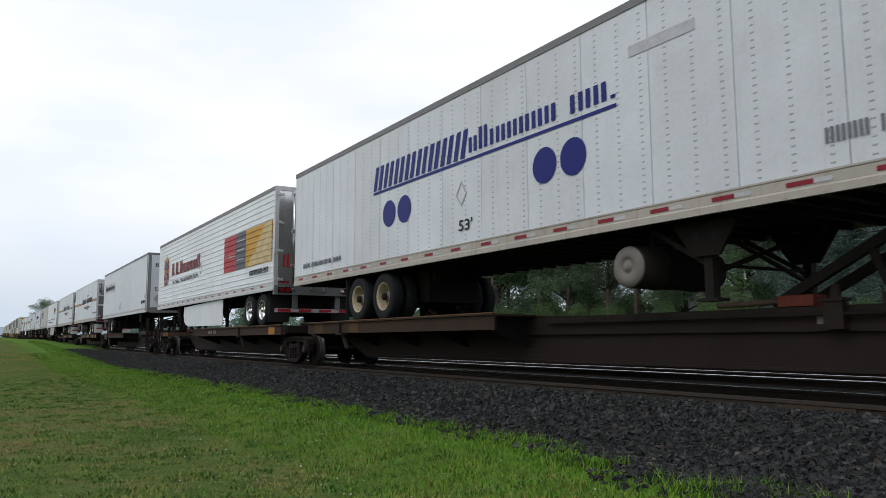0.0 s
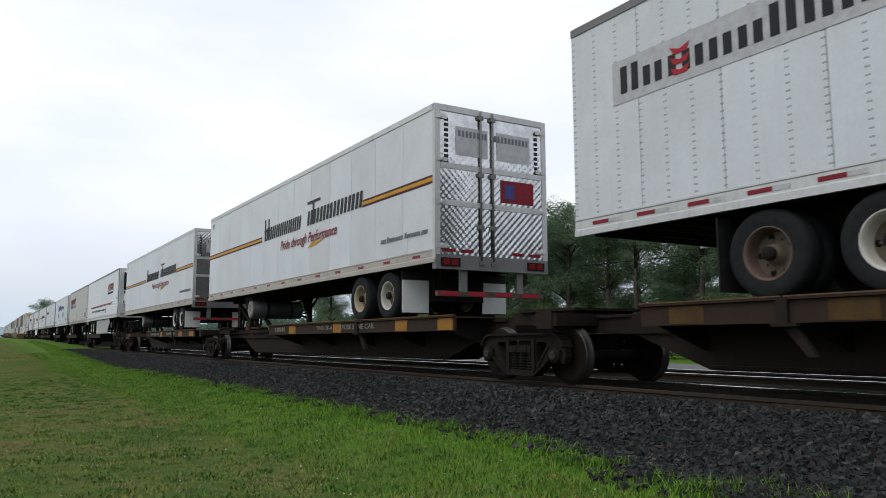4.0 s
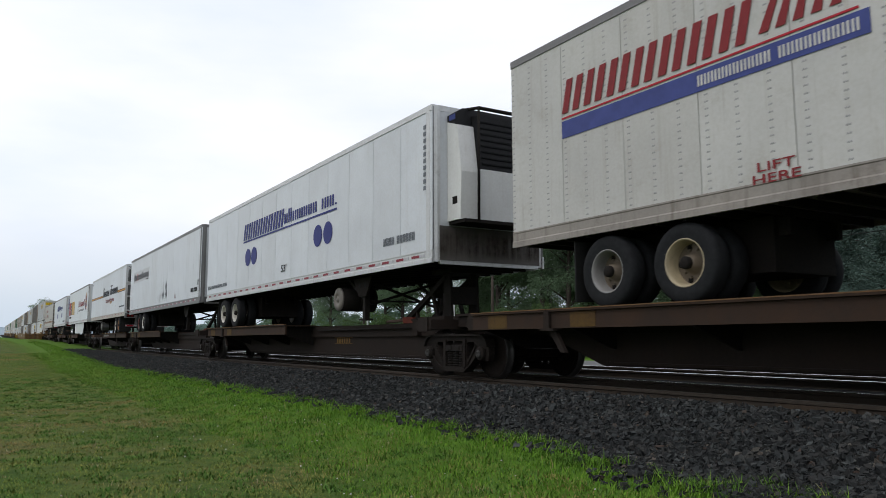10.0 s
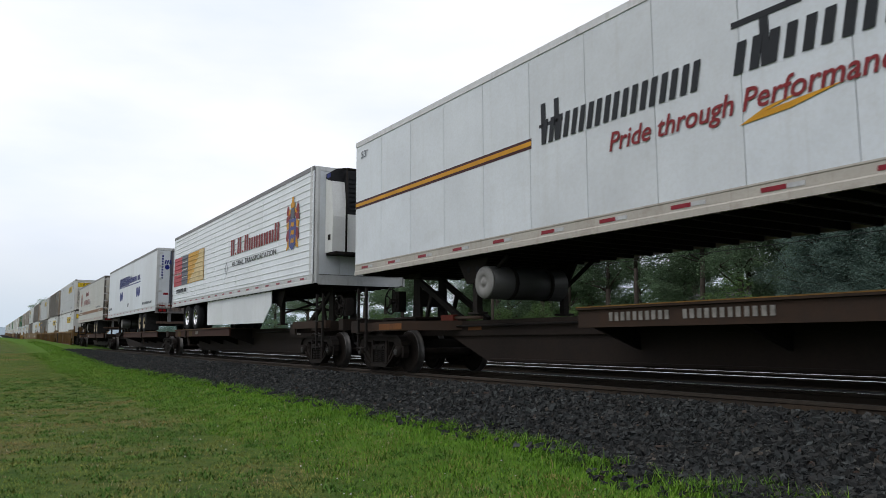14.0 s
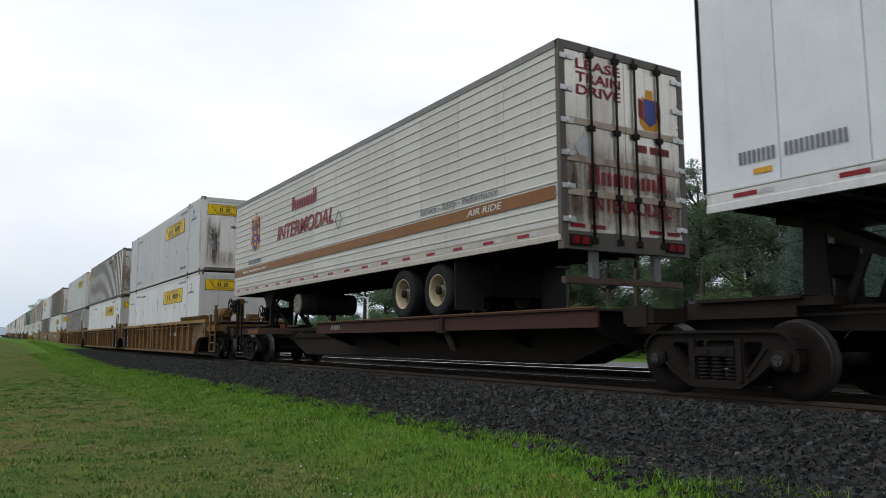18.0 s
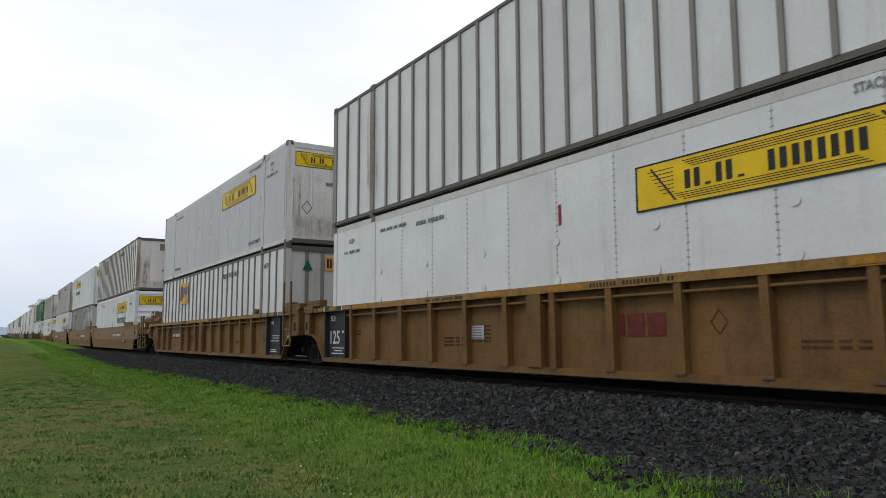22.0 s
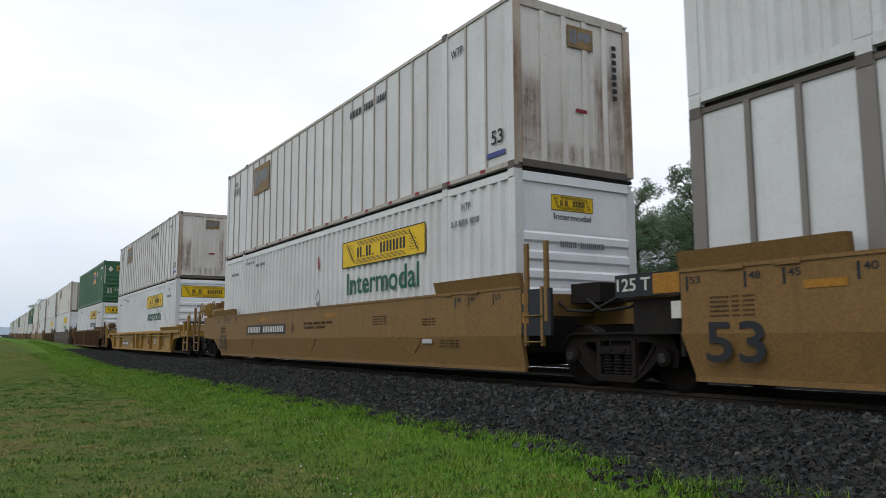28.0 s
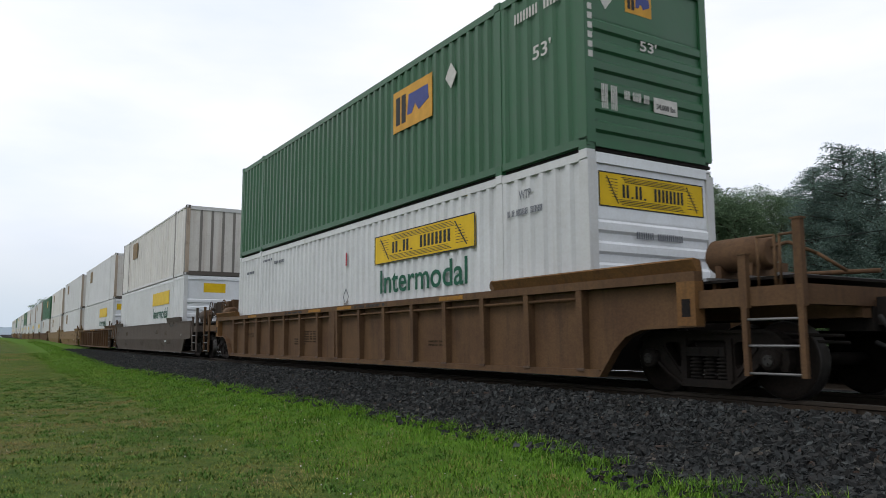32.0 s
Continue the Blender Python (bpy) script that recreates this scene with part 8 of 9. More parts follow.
def smooth_marks(car, x, letter_at, word):
    block("number_plate", car, INK, x, x + 3.3, -1.468, -1.462, 0.72, 0.98, "black panel with pale number bars")
    bars(car, "XXXX 000000", WLETTER, x + 0.15, x + 3.15, 0.77, 0.93, y=-1.474, slant=0.15)
    letter(car, word, INK, letter_at, letter_at + 0.22, 0.76, 1.0, y=-1.466)
    for a in (x + 1.2, x + 6.0):
        block("painted_patch", car, PATCH, a, a + 0.55, -1.467, -1.461, 1.08, 1.16)
    bars(car, "XX XXXX XXXXXX XXX XXXX", STENCIL, letter_at + 0.9, letter_at + 2.6, 0.92, 0.98, y=-1.466)
    bars(car, "XXXXXX XXXXX", STENCIL, letter_at + 0.9, letter_at + 2.2, 0.82, 0.88, y=-1.466)


w3 = well_car(-321.6, 16.85, "smooth", WELL_SMOOTH, [18.9], "tan smooth-sided well car, end unit", open_right=True, brake="R", top=1.34)
smooth_marks(w3, 10.31, 9.5, "B")
block("data_panel", w3, WLETTER, 18.28, 18.74, -1.468, -1.462, 0.80, 1.08, "pale-edged panel with a dark field")
block("data_field", w3, INK, 18.31, 18.71, -1.473, -1.468, 0.83, 1.05)
block("data_line", w3, WLETTER, 18.34, 18.66, -1.477, -1.473, 0.90, 0.915)
block("painted_patch", w3, PATCH, 18.27, 18.73, -1.467, -1.461, 1.12, 1.30)
block("end_gusset", w3, WELL_SMOOTH, 18.20, 18.26, -1.50, -1.46, 0.76, 1.33)
block("tag_board", w3, OCHRE, 17.95, 18.12, -1.468, -1.462, 0.78, 0.94, "yellow and white tag board")
hunt_corr(-321.6, LOW + 0.06, 16.85, "white corrugated container with yellow panel and green lettering")
stake_box(-321.6, UP + 0.06, 16.85, "posts", "white container with dark posts and rust-streaked end", 3.5, skin=CREAM_BOX, end="plain", pitch=0.56)
w4 = well_car(-340.1, 16.5, "smooth", WELL_SMOOTH, [17.45], "tan smooth-sided well car, middle unit", top=1.34)
smooth_marks(w4, 10.6, 7.2, "C")
letter(w4, "53", INK, 0.33, 1.06, 0.29, 0.73, y=-1.470)
block("painted_patch", w4, PATCH, 1.51, 1.95, -1.467, -1.461, 1.03, 1.11)
stake_box(-340.36, LOW + 0.06, 16.5, "posts", "white container with grey-brown posts and a gold logo", 3.4, end_skin=WHITE_OLD, faded=False, pitch=0.62, post=POST_PALE)
hunt_corr(-340.36, UP + 0.06, 16.5, "white corrugated container with soot streaks and yellow panel", flip=True)
w5 = well_car(-359.7, 16.3, "smooth", WELL_SMOOTH, [-1.9, 18.15], "tan smooth-sided well car, end unit with ladders", open_left=True, brake="L", top=1.34)
smooth_marks(w5, 3.26, 7.0, "A")
letter(w5, "53", INK, 0.33, 1.06, 0.29, 0.73, y=-1.470)
hunt_corr(-359.7, LOW + 0.06, 16.3, "white corrugated container with a small yellow end panel", small=True)
stake_box(-359.7, UP + 0.06, 16.3, "ribs", "cream-white container with thin ribs and rust-streaked end", 2.9, skin=GREY_BOX)
w6 = well_car(-383.5, 16.45, "ribbed", WELL_YEL, [-1.5, 18.15], "bright yellow ribbed well car", open_left=True, open_right=True, brake="R", top=0.98, pitch=1.9, tank=False, clear=((3.1, 5.35),))
block("chord_stripe", w6, CHORD_YEL, 2.4, 14.2, -1.507, -1.500, 0.905, 0.965, "bright yellow stripe along the top chord")
hunt_corr(-383.5, LOW, 16.45, "white corrugated container with yellow panel in a yellow car", bare=True)
stake_box(-383.5, UP, 16.45, "ribs", "cream-white container with thin ribs and worn placards", 2.9, skin=GREY_BOX)
well_car(-407.25, 16.55, "ribbed", WELL_RUST, [-1.6, 18.2], "rusty brown ribbed well car", open_left=True, open_right=True, brake="L", top=1.30, end_mat=RUST_ORANGE)
hunt_corr(-407.25, LOW, 16.55, "white corrugated container under a green one")
empire_green(-407.25, UP, 16.55)


def side_number(car, x, w, z, h, y=-1.372):
    block("number_plate", car, INK, x, x + w, y + 0.004, y + 0.010, z, z + h, "black panel with pale number bars")
    bars(car, "XXXX 000000", WLETTER, x + 0.06 * w, x + 0.94 * w, z + 0.2 * h, z + 0.8 * h, y=y, slant=0.1)


def worn_label(car, x, z, w=0.42, h=0.22):
    lab = block("worn_label", car, WHITETAPE, x, x + w, -1.370, -1.364, z, z + h, "worn pale label full of small print")
    for i in range(5):
        panel(car, GREYINK, x + 0.03, x + w - 0.04, z + h * (i + 0.3) / 5.2, z + h * (i + 0.75) / 5.2, y=-1.376, name="print_line")


# numbers, sizes and worn labels on the well sides
side_number(w0, 11.72, 1.62, 0.69, 0.22)
for x, z, w in ((14.36, 0.92, "20"), (14.36, 0.78, "40"), (15.20, 0.93, "45"), (15.74, 0.92, "48"), (16.40, 0.92, "53")):
    letter(w0, w, INK, x, x + 0.17, z, z + 0.09, y=-1.366)
block("post_bracket", w0, LOCK_RUST, 14.45, 14.66, -1.50, -1.44, 0.20, 0.27)
block("post_bracket", w0, LOCK_RUST, 14.5, 14.86, -1.50, -1.44, 0.10, 0.17)
block("tag_board", w0, POST_PALE, 16.74, 16.90, -1.372, -1.364, 0.50, 0.71, "pale tag board with small print")
block("tag_board", w0, POST_PALE, 15.96, 16.1, -1.372, -1.364, 0.71, 0.79, "small pale tag")
block("tag_board", w0, POST_PALE, 17.46, 17.80, -1.378, -1.364, 0.79, 0.92, "scuffed white board")
block("latch_plate", w0, ALU_DARK, 16.93, 17.19, -1.378, -1.36, 0.77, 0.83)
letter(w0, "53", INK, 14.88, 15.40, 0.47, 0.75, y=-1.366)
block("data_panel", w0, POST_PALE, 15.75, 16.14, -1.370, -1.364, 0.37, 0.655, "pale-edged panel with a dark field")
block("data_field", w0, GREYPAN, 15.775, 16.115, -1.376, -1.370, 0.44, 0.635)
block("data_field", w0, MAROON, 15.775, 16.115, -1.376, -1.370, 0.39, 0.42)
side_number(w2, 3.02, 1.58, 0.66, 0.20)
letter(w2, "53", INK, 0.95, 1.45, 0.42, 0.70, y=-1.366)
side_number(w6, 3.18, 2.1, 0.27, 0.24)
letter(w6, "53", INK, 7.40, 7.78, 0.30, 0.64, y=-1.366)
letter(w6, "53", INK, 14.2, 14.7, 0.30, 0.62, y=-1.366)
for car, x, z in ((w1, 9.64, 0.56), (w6, 10.9, 0.36)):
    for i, (a, b) in enumerate(((0.0, 0.28), (0.33, 0.61), (0.66, 0.95))):
        block("red_mark", car, FADED_RED, x + a, x + b, -1.370, -1.364, z + 0.02, z + 0.30)
outline_diamond(w1, FADED_RED, 11.34, 0.73, 0.15, y=-1.368)
worn_label(w1, 6.4, 0.55)
worn_label(w6, 12.4, 0.40)

# stacks farther back
FAR = [
    (-431.0, "smooth", WELL_GREY, "corr", "posts"), (-450.6, "ribbed", WELL_RUST, "corr", "ribs"), (-470.2, "smooth", WELL_SMOOTH, "ribs", "ribs"),
    (-489.6, "smooth", WELL_SMOOTH, "posts", "cream"), (-509.2, "ribbed", WELL_RUST, "ribs", "green"), (-528.6, "ribbed", WELL_RUST, "corr", "ribs"),
    (-548.2, "ribbed", WELL_TAN, "corr", "ribs"), (-567.8, "ribbed", WELL_TAN, "flat", "cream"), (-587.2, "ribbed", WELL_TAN, "flat", "green"),
    (-606.8, "smooth", WELL_GREY, "corr", "corr"), (-626.2, "smooth", WELL_SMOOTH, "flat", "cream"), (-645.8, "ribbed", WELL_RUST, "corr", "flat"),
    (-665.2, "ribbed", WELL_TAN, "ribs", "green"), (-684.8, "ribbed", WELL_TAN, "corr", "flat"), (-704.2, "smooth", WELL_SMOOTH, "flat", "ribs"), (-723.8, "smooth", WELL_GREY, "corr", "cream"),
]
for i, (fs_, style, mat, low, high) in enumerate(FAR):
    near = i < 3
    well_car(fs_, 16.4, style, mat, [-1.75, 18.3], "well car far back in the train, dull and grimy" if not near else "grimy well car towards the back of the train", open_left=near, open_right=near, brake="R" if near else None, top=1.30, far=not near)
    for z0, kind in (((LOW, low), (UP, high)) if style == "ribbed" or not near else ((LOW + 0.06, low), (UP + 0.06, high))):
        if kind == "corr":
            hunt_corr(fs_, z0, 16.4, "white corrugated container with a yellow name panel", small=(i == 0), far=True)
        elif kind == "posts":
            stake_box(fs_, z0, 16.4, "posts", "grey-white container with dark posts", 3.3, skin=CREAM_BOX, far=True)
        elif kind == "ribs":
            stake_box(fs_, z0, 16.4, "ribs", "grey-white thin-ribbed container with a stained end", 2.9, far=True)
        elif kind == "flat":
            hunt_flat(fs_, z0, 16.4, WHITE_BOX if i % 2 else GREY_BOX, True, "white smooth container with a stained end", far=True)
        elif kind == "cream":
            stake_box(fs_, z0, 16.4, "ribs", "brownish cream container with a rusty end", 2.9, skin=CREAM_BOX, far=True, post=CREAM_BOX)
        else:
            empire_green(fs_, z0, 16.4, far=True)


# ---- ground, track, lawn ----
GROUND = -0.75


def drift(x):
    """How far the line bends away to the side, and how far it climbs, along its length."""
    u = max(0.0, -x - 20.0)
    return 0.0165 * u * u / (u + 95.0), 0.0105 * u * u / (u + 160.0)


def toe(x):
    """Where the stones end and the grass begins."""
    k = np.clip((np.asarray(x, float) + 6.6) / 2.2, 0, 1)
    return -2.86 - 0.52 * k * k * (3 - 2 * k)


def lawn_height(x, y):
    """A lawn that rises a little to the stones, and climbs with the line farther off."""
    x, y = np.asarray(x, float), np.asarray(y, float)
    k = np.clip((y + 5.0) / 2.0, 0, 1)
    near = GROUND + 0.12 * k * k * (3 - 2 * k)
    far = np.interp(-x, [0, 38, 48, 60, 73, 97, 125, 200, 330, 900], [0.0, 0.0, 0.21, 0.46, 0.79, 1.08, 1.45, 1.75, 2.6, 7.5])
    fade = np.clip((8.0 - y) / 8.0, 0, 1)
    return near + far * np.where(y > 0, fade, 1.0)


LAWN_TONES = [(0.30, (0.034, 0.076, 0.018)), (0.43, (0.066, 0.106, 0.024)), (0.53, (0.098, 0.118, 0.034)), (0.62, (0.135, 0.112, 0.048)), (0.74, (0.190, 0.108, 0.066))]


def lawn_patches(nt, v):
    """Mottled lawn: broad dry patches with small dark and pale tufts in them."""
    c = ramp(nt, noise_at(nt, v, 0.55, 8, 0.70), LAWN_TONES)
    t = noise_at(nt, v, 5.5, 4, 0.65)
    c = blend(nt, ramp(nt, t, [(0.36, (0.75,) * 3), (0.50, (0, 0, 0))]), c, (0.026, 0.060, 0.015))
    return blend(nt, ramp(nt, noise_at(nt, v, 3.1, 3, 0.6), [(0.56, (0, 0, 0)), (0.70, (0.55,) * 3)]), c, (0.120, 0.150, 0.040))


def ground_material():
    m, nt, b = mat_base("lawn_soil_and_grass", 0.95, 0.0, 0.05)
    v = coords(nt, (1, 1, 1), False)
    c = blend(nt, 1.0, lawn_patches(nt, v), (0.86, 0.94, 0.90), "MULTIPLY")
    f = noise_at(nt, v, 28, 5, 0.7)
    c = blend(nt, ramp(nt, f, [(0.35, (0.55,) * 3), (0.65, (0, 0, 0))]), c, (0.042, 0.062, 0.012))
    # a lusher band along the stones
    sep = nt.nodes.new("ShaderNodeSeparateXYZ")
    nt.links.new(v, sep.inputs[0])
    w = noise_at(nt, v, 1.1, 4)
    add = nt.nodes.new("ShaderNodeMath")
    add.operation = "MULTIPLY_ADD"
    add.inputs[1].default_value = 1.6
    nt.links.new(w, add.inputs[0])
    nt.links.new(sep.outputs["Y"], add.inputs[2])
    band = nt.nodes.new("ShaderNodeMapRange")
    band.inputs["From Min"].default_value = -5.0
    band.inputs["From Max"].default_value = -3.4
    nt.links.new(add.outputs[0], band.inputs["Value"])
    c = blend(nt, band.outputs["Result"], c, (0.066, 0.130, 0.016))
    nt.links.new(c, b.inputs["Base Color"])
    bump(nt, b, f, 0.6, 0.04)
    return m


LAWN = ground_material()
bm = bmesh.new()
xs = [-3000, -900, -500, -330, -250, -200, -160, -125, -110, -97, -85, -73, -66, -60, -54, -48, -43, -38, -30, -22, -15, -10, -6, 0, 15, 60, 300, 1500]
ys = [-1500, -300, -60, -30, -20, -12, -8, -6, -5, -4.5, -4, -3.5, -3, -2, 0, 4, 8, 20, 45, 120, 500, 3000]
grid = [[bm.verts.new((x, y, float(lawn_height(x, y)))) for y in ys] for x in xs]
for i in range(len(xs) - 1):
    for j in range(len(ys) - 1):
        f = bm.faces.new((grid[i][j], grid[i + 1][j], grid[i + 1][j + 1], grid[i][j + 1]))
        f.smooth = True
ground = tagged(new("ground", mesh_of("ground", bm, LAWN)), "mown lawn with dry patches beside the railway", "ground", kind="structure")


LINE_X = [60, 0, -20, -30, -40, -50, -60, -70, -80, -95, -110, -130, -150, -180, -220, -270, -330, -420, -560, -900]


def along(bm, pts):
    """A closed profile of (y, z) drawn out along the line, bending and climbing with it."""
    rings = []
    for x in LINE_X:
        dy, dz = drift(x)
        rings.append([bm.verts.new((x, y + dy, z + dz)) for y, z in pts])
    n = len(pts)
    fs = [bm.faces.new(rings[0]), bm.faces.new(rings[-1][::-1])]
    for a, b in zip(rings, rings[1:]):
        for i in range(n):
            fs.append(bm.faces.new((a[i], b[i], b[(i + 1) % n], a[(i + 1) % n])))
    bmesh.ops.recalc_face_normals(bm, faces=fs)


def stone_material():
    m, nt, b = mat_base("ballast_stone", 0.75, 0.0, 0.24)
    geo = nt.nodes.new("ShaderNodeNewGeometry")
    v = coords(nt, (1, 1, 1), False)
    c = ramp(nt, geo.outputs["Random Per Island"], [(0.000, (0.0080, 0.0092, 0.0098)), (0.300, (0.0144, 0.0170, 0.0178)), (0.450, (0.0216, 0.0210, 0.0196)), (0.580, (0.0200, 0.0240, 0.0250)), (0.760, (0.0276, 0.0328, 0.0336)), (0.880, (0.0352, 0.0340, 0.0312)), (0.960, (0.0640, 0.0730, 0.0730)), (0.985, (0.0560, 0.0336, 0.0240)), (1.000, (0.1200, 0.1160, 0.1000))])
    c = blend(nt, ramp(nt, noise_at(nt, v, 60, 3), [(0.4, (0.4,) * 3), (0.65, (0, 0, 0))]), c, (0.022, 0.021, 0.021))
    nt.links.new(c, b.inputs["Base Color"])
    bump(nt, b, noise_at(nt, v, 90, 3), 0.4, 0.004)
    return m


def ballast_material():
    m, nt, b = mat_base("ballast_bed", 0.95, 0.0, 0.06)
    v = coords(nt, (1, 1, 1), False)
    vo = node(nt, "ShaderNodeTexVoronoi", Scale=17.0)
    nt.links.new(v, vo.inputs["Vector"])
    c = blend(nt, ramp(nt, vo.outputs["Distance"], [(0.1, (0, 0, 0)), (0.6, (1, 1, 1))]), (0.024, 0.0268, 0.0275), (0.0085, 0.0092, 0.0096))
    nt.links.new(c, b.inputs["Base Color"])
    bump(nt, b, vo.outputs["Distance"], 1.0, 0.05)
    return m


STONE, BED = stone_material(), ballast_material()
bm = bmesh.new()
along(bm, [(-3.05, GROUND - 0.05), (-2.75, -0.64), (-1.62, -0.205), (-1.36, -0.195), (-1.12, -0.305), (2.0, -0.305), (5.9, -0.32), (7.2, GROUND - 0.05)])
bed = tagged(new("ballast_bed", mesh_of("ballast_bed", bm, BED)), "grey crushed-stone track bed with sloping shoulder", "ballast", kind="structure")

rng = np.random.default_rng(5)


def scatter(name, verts, tris, mat, at, scale, turn=None, tilt=None, label="", category="", rough=0.0):
    """Many small pieces as one mesh: a template at many places, each turned, sized and, with rough, broken in its own way."""
    n, k = len(at), len(verts)
    v = np.repeat(verts[None], n, 0)
    if rough:
        v = v + rng.uniform(-rough, rough, v.shape)
    v = v * scale[:, None, :]
    if tilt is not None:
        c, s = np.cos(tilt)[:, None], np.sin(tilt)[:, None]
        y, z = v[..., 1] * c - v[..., 2] * s, v[..., 1] * s + v[..., 2] * c
        v = np.stack([v[..., 0], y, z], -1)
    if turn is not None:
        c, s = np.cos(turn)[:, None], np.sin(turn)[:, None]
        x, y = v[..., 0] * c - v[..., 1] * s, v[..., 0] * s + v[..., 1] * c
        v = np.stack([x, y, v[..., 2]], -1)
    v = (v + at[:, None, :]).reshape(-1, 3)
    f = (np.repeat(tris[None], n, 0) + (np.arange(n) * k)[:, None, None]).reshape(-1, tris.shape[1])
    me = bpy.data.meshes.new(name)
    me.vertices.add(len(v))
    me.vertices.foreach_set("co", v.ravel())
    me.loops.add(f.size)
    me.loops.foreach_set("vertex_index", f.ravel().astype(np.int32))
    me.polygons.add(len(f))
    me.polygons.foreach_set("loop_start", np.arange(0, f.size, f.shape[1], dtype=np.int32))
    me.polygons.foreach_set("loop_total", np.full(len(f), f.shape[1], dtype=np.int32))
    me.update(calc_edges=True)
    me.shade_flat()
    me.materials.append(mat)
    ob = new(name, me)
    if label:
        tagged(ob, label, category, kind="stuff")
    return ob


def bed_height(y):
    return np.interp(y, [-3.05, -2.75, -1.62, -1.36, -1.12, 5.4], [GROUND - 0.05, -0.64, -0.205, -0.195, -0.305, -0.305])


# crushed stone: rough broken lumps
lump = np.array([(-1, -.7, -.6), (.8, -1, -.7), (1, .8, -.5), (-.7, 1, -.7), (-.7, -.8, .6), (.7, -.6, .8), (.6, .9, .55), (-.9, .6, .7)], float) * 0.5
lump_t = np.array([(0, 3, 2), (0, 2, 1), (4, 5, 6), (4, 6, 7), (0, 1, 5), (0, 5, 4), (1, 2, 6), (1, 6, 5), (2, 3, 7), (2, 7, 6), (3, 0, 4), (3, 4, 7)])
N = 76000
sx = -2.0 - 62.0 * rng.random(N) ** 2.1
sx[:5000] = -6 + 8 * rng.random(5000)
edge = toe(sx) + 0.08 * np.sin(sx * 1.9) + 0.06 * np.sin(sx * 4.3 + 1)
sy = edge + (-1.28 - edge) * rng.random(N) + rng.normal(0, 0.03, N)
spill = rng.random(N) < 0.012
sy[spill] = edge[spill] - rng.random(spill.sum()) * 0.35
bend = np.array([drift(a) for a in sx])
sz = np.maximum(bed_height(sy) + bend[:, 1], lawn_height(sx, sy)) + rng.normal(0.008, 0.014, N)
size = rng.uniform(0.034, 0.072, (N, 1)) * rng.uniform(0.55, 1.25, (N, 3))
scatter("ballast_stones", lump, lump_t, STONE, np.stack([sx, sy + bend[:, 0], sz], 1), size, rng.random(N) * 6.28, rng.random(N) * 6.28, "loose dark grey crushed stone on the track shoulder", "gravel", rough=0.26)


# stone under the second track, paler gravel beyond it
def pale_gravel():
    m, nt, b = mat_base("pale_gravel", 0.95, 0.0, 0.1)
    v = coords(nt, (1, 1, 1), False)
    c = ramp(nt, noise_at(nt, v, 9, 6, 0.7), [(0.3, (0.075, 0.077, 0.080)), (0.7, (0.17, 0.172, 0.175))])
    nt.links.new(c, b.inputs["Base Color"])
    bump(nt, b, noise_at(nt, v, 22, 3), 0.6, 0.03)
    return m


bm = bmesh.new()
along(bm, [(1.75, -0.34), (6.2, -0.34), (6.2, -0.30), (5.6, -0.262), (2.2, -0.262), (1.75, -0.28)])
tagged(new("second_track_bed", mesh_of("second_track_bed", bm, BED)), "dark crushed stone under the second track", "gravel", kind="structure")
bm = bmesh.new()
along(bm, [(6.0, -0.50), (15.5, -0.70), (15.5, -0.42), (7.0, -0.29), (6.0, -0.31)])
tagged(new("gravel_road", mesh_of("gravel_road", bm, pale_gravel())), "pale grey gravel road beyond the tracks", "road", kind="structure")

# rails
RAIL = rusted("rail_side_rust", (0.040, 0.034, 0.028), (0.046, 0.032, 0.021), 0.6, 0.85)
SHINE = plain("polished_rail_head", (0.66, 0.66, 0.66), 0.22, 1.0, 0.12, 30)
# near rail head: the dark reflection of the cars put into its colour
DARK_HEAD = plain("rail_head_darkened", (0.060, 0.055, 0.050), 0.6, 0.5, 0.2, 30)
TIE = rusted("weathered_tie", (0.018, 0.016, 0.014), (0.028, 0.021, 0.016), 0.5, 0.9)
PLATE = rusted("rusty_tie_plate", (0.044, 0.034, 0.025), (0.060, 0.036, 0.020), 0.6, 0.85)


def rail(y):
    prof = [(-0.075, -0.172), (0.075, -0.172), (0.075, -0.158), (0.018, -0.140), (0.010, -0.125), (0.010, -0.055), (0.034, -0.042), (0.036, -0.008), (0.026, -0.003), (-0.026, -0.003), (-0.036, -0.008), (-0.034, -0.042), (-0.010, -0.055), (-0.010, -0.125), (-0.018, -0.140), (-0.075, -0.158)]
    bm = bmesh.new()
    along(bm, [(a + y, b + RAIL_Z) for a, b in prof])
    ob = new("rail", mesh_of("rail", bm, RAIL))
    tagged(ob, "steel rail with rusty web and polished head", "rail", "rails", "structure")
    bm = bmesh.new()
    # near band painted dark; the others are tilted to show a bright sky line
    if y < 0:
        along(bm, [(y - 0.024, RAIL_Z - 0.0035), (y + 0.024, RAIL_Z - 0.0035), (y + 0.024, RAIL_Z), (y - 0.024, RAIL_Z)])
    else:
        along(bm, [(y - 0.0365, RAIL_Z - 0.011), (y + 0.02, RAIL_Z - 0.011), (y + 0.02, RAIL_Z), (y - 0.025, RAIL_Z)])
    head = new("running_band", mesh_of("running_band", bm, DARK_HEAD if y < 0 else SHINE))
    head.parent = ob


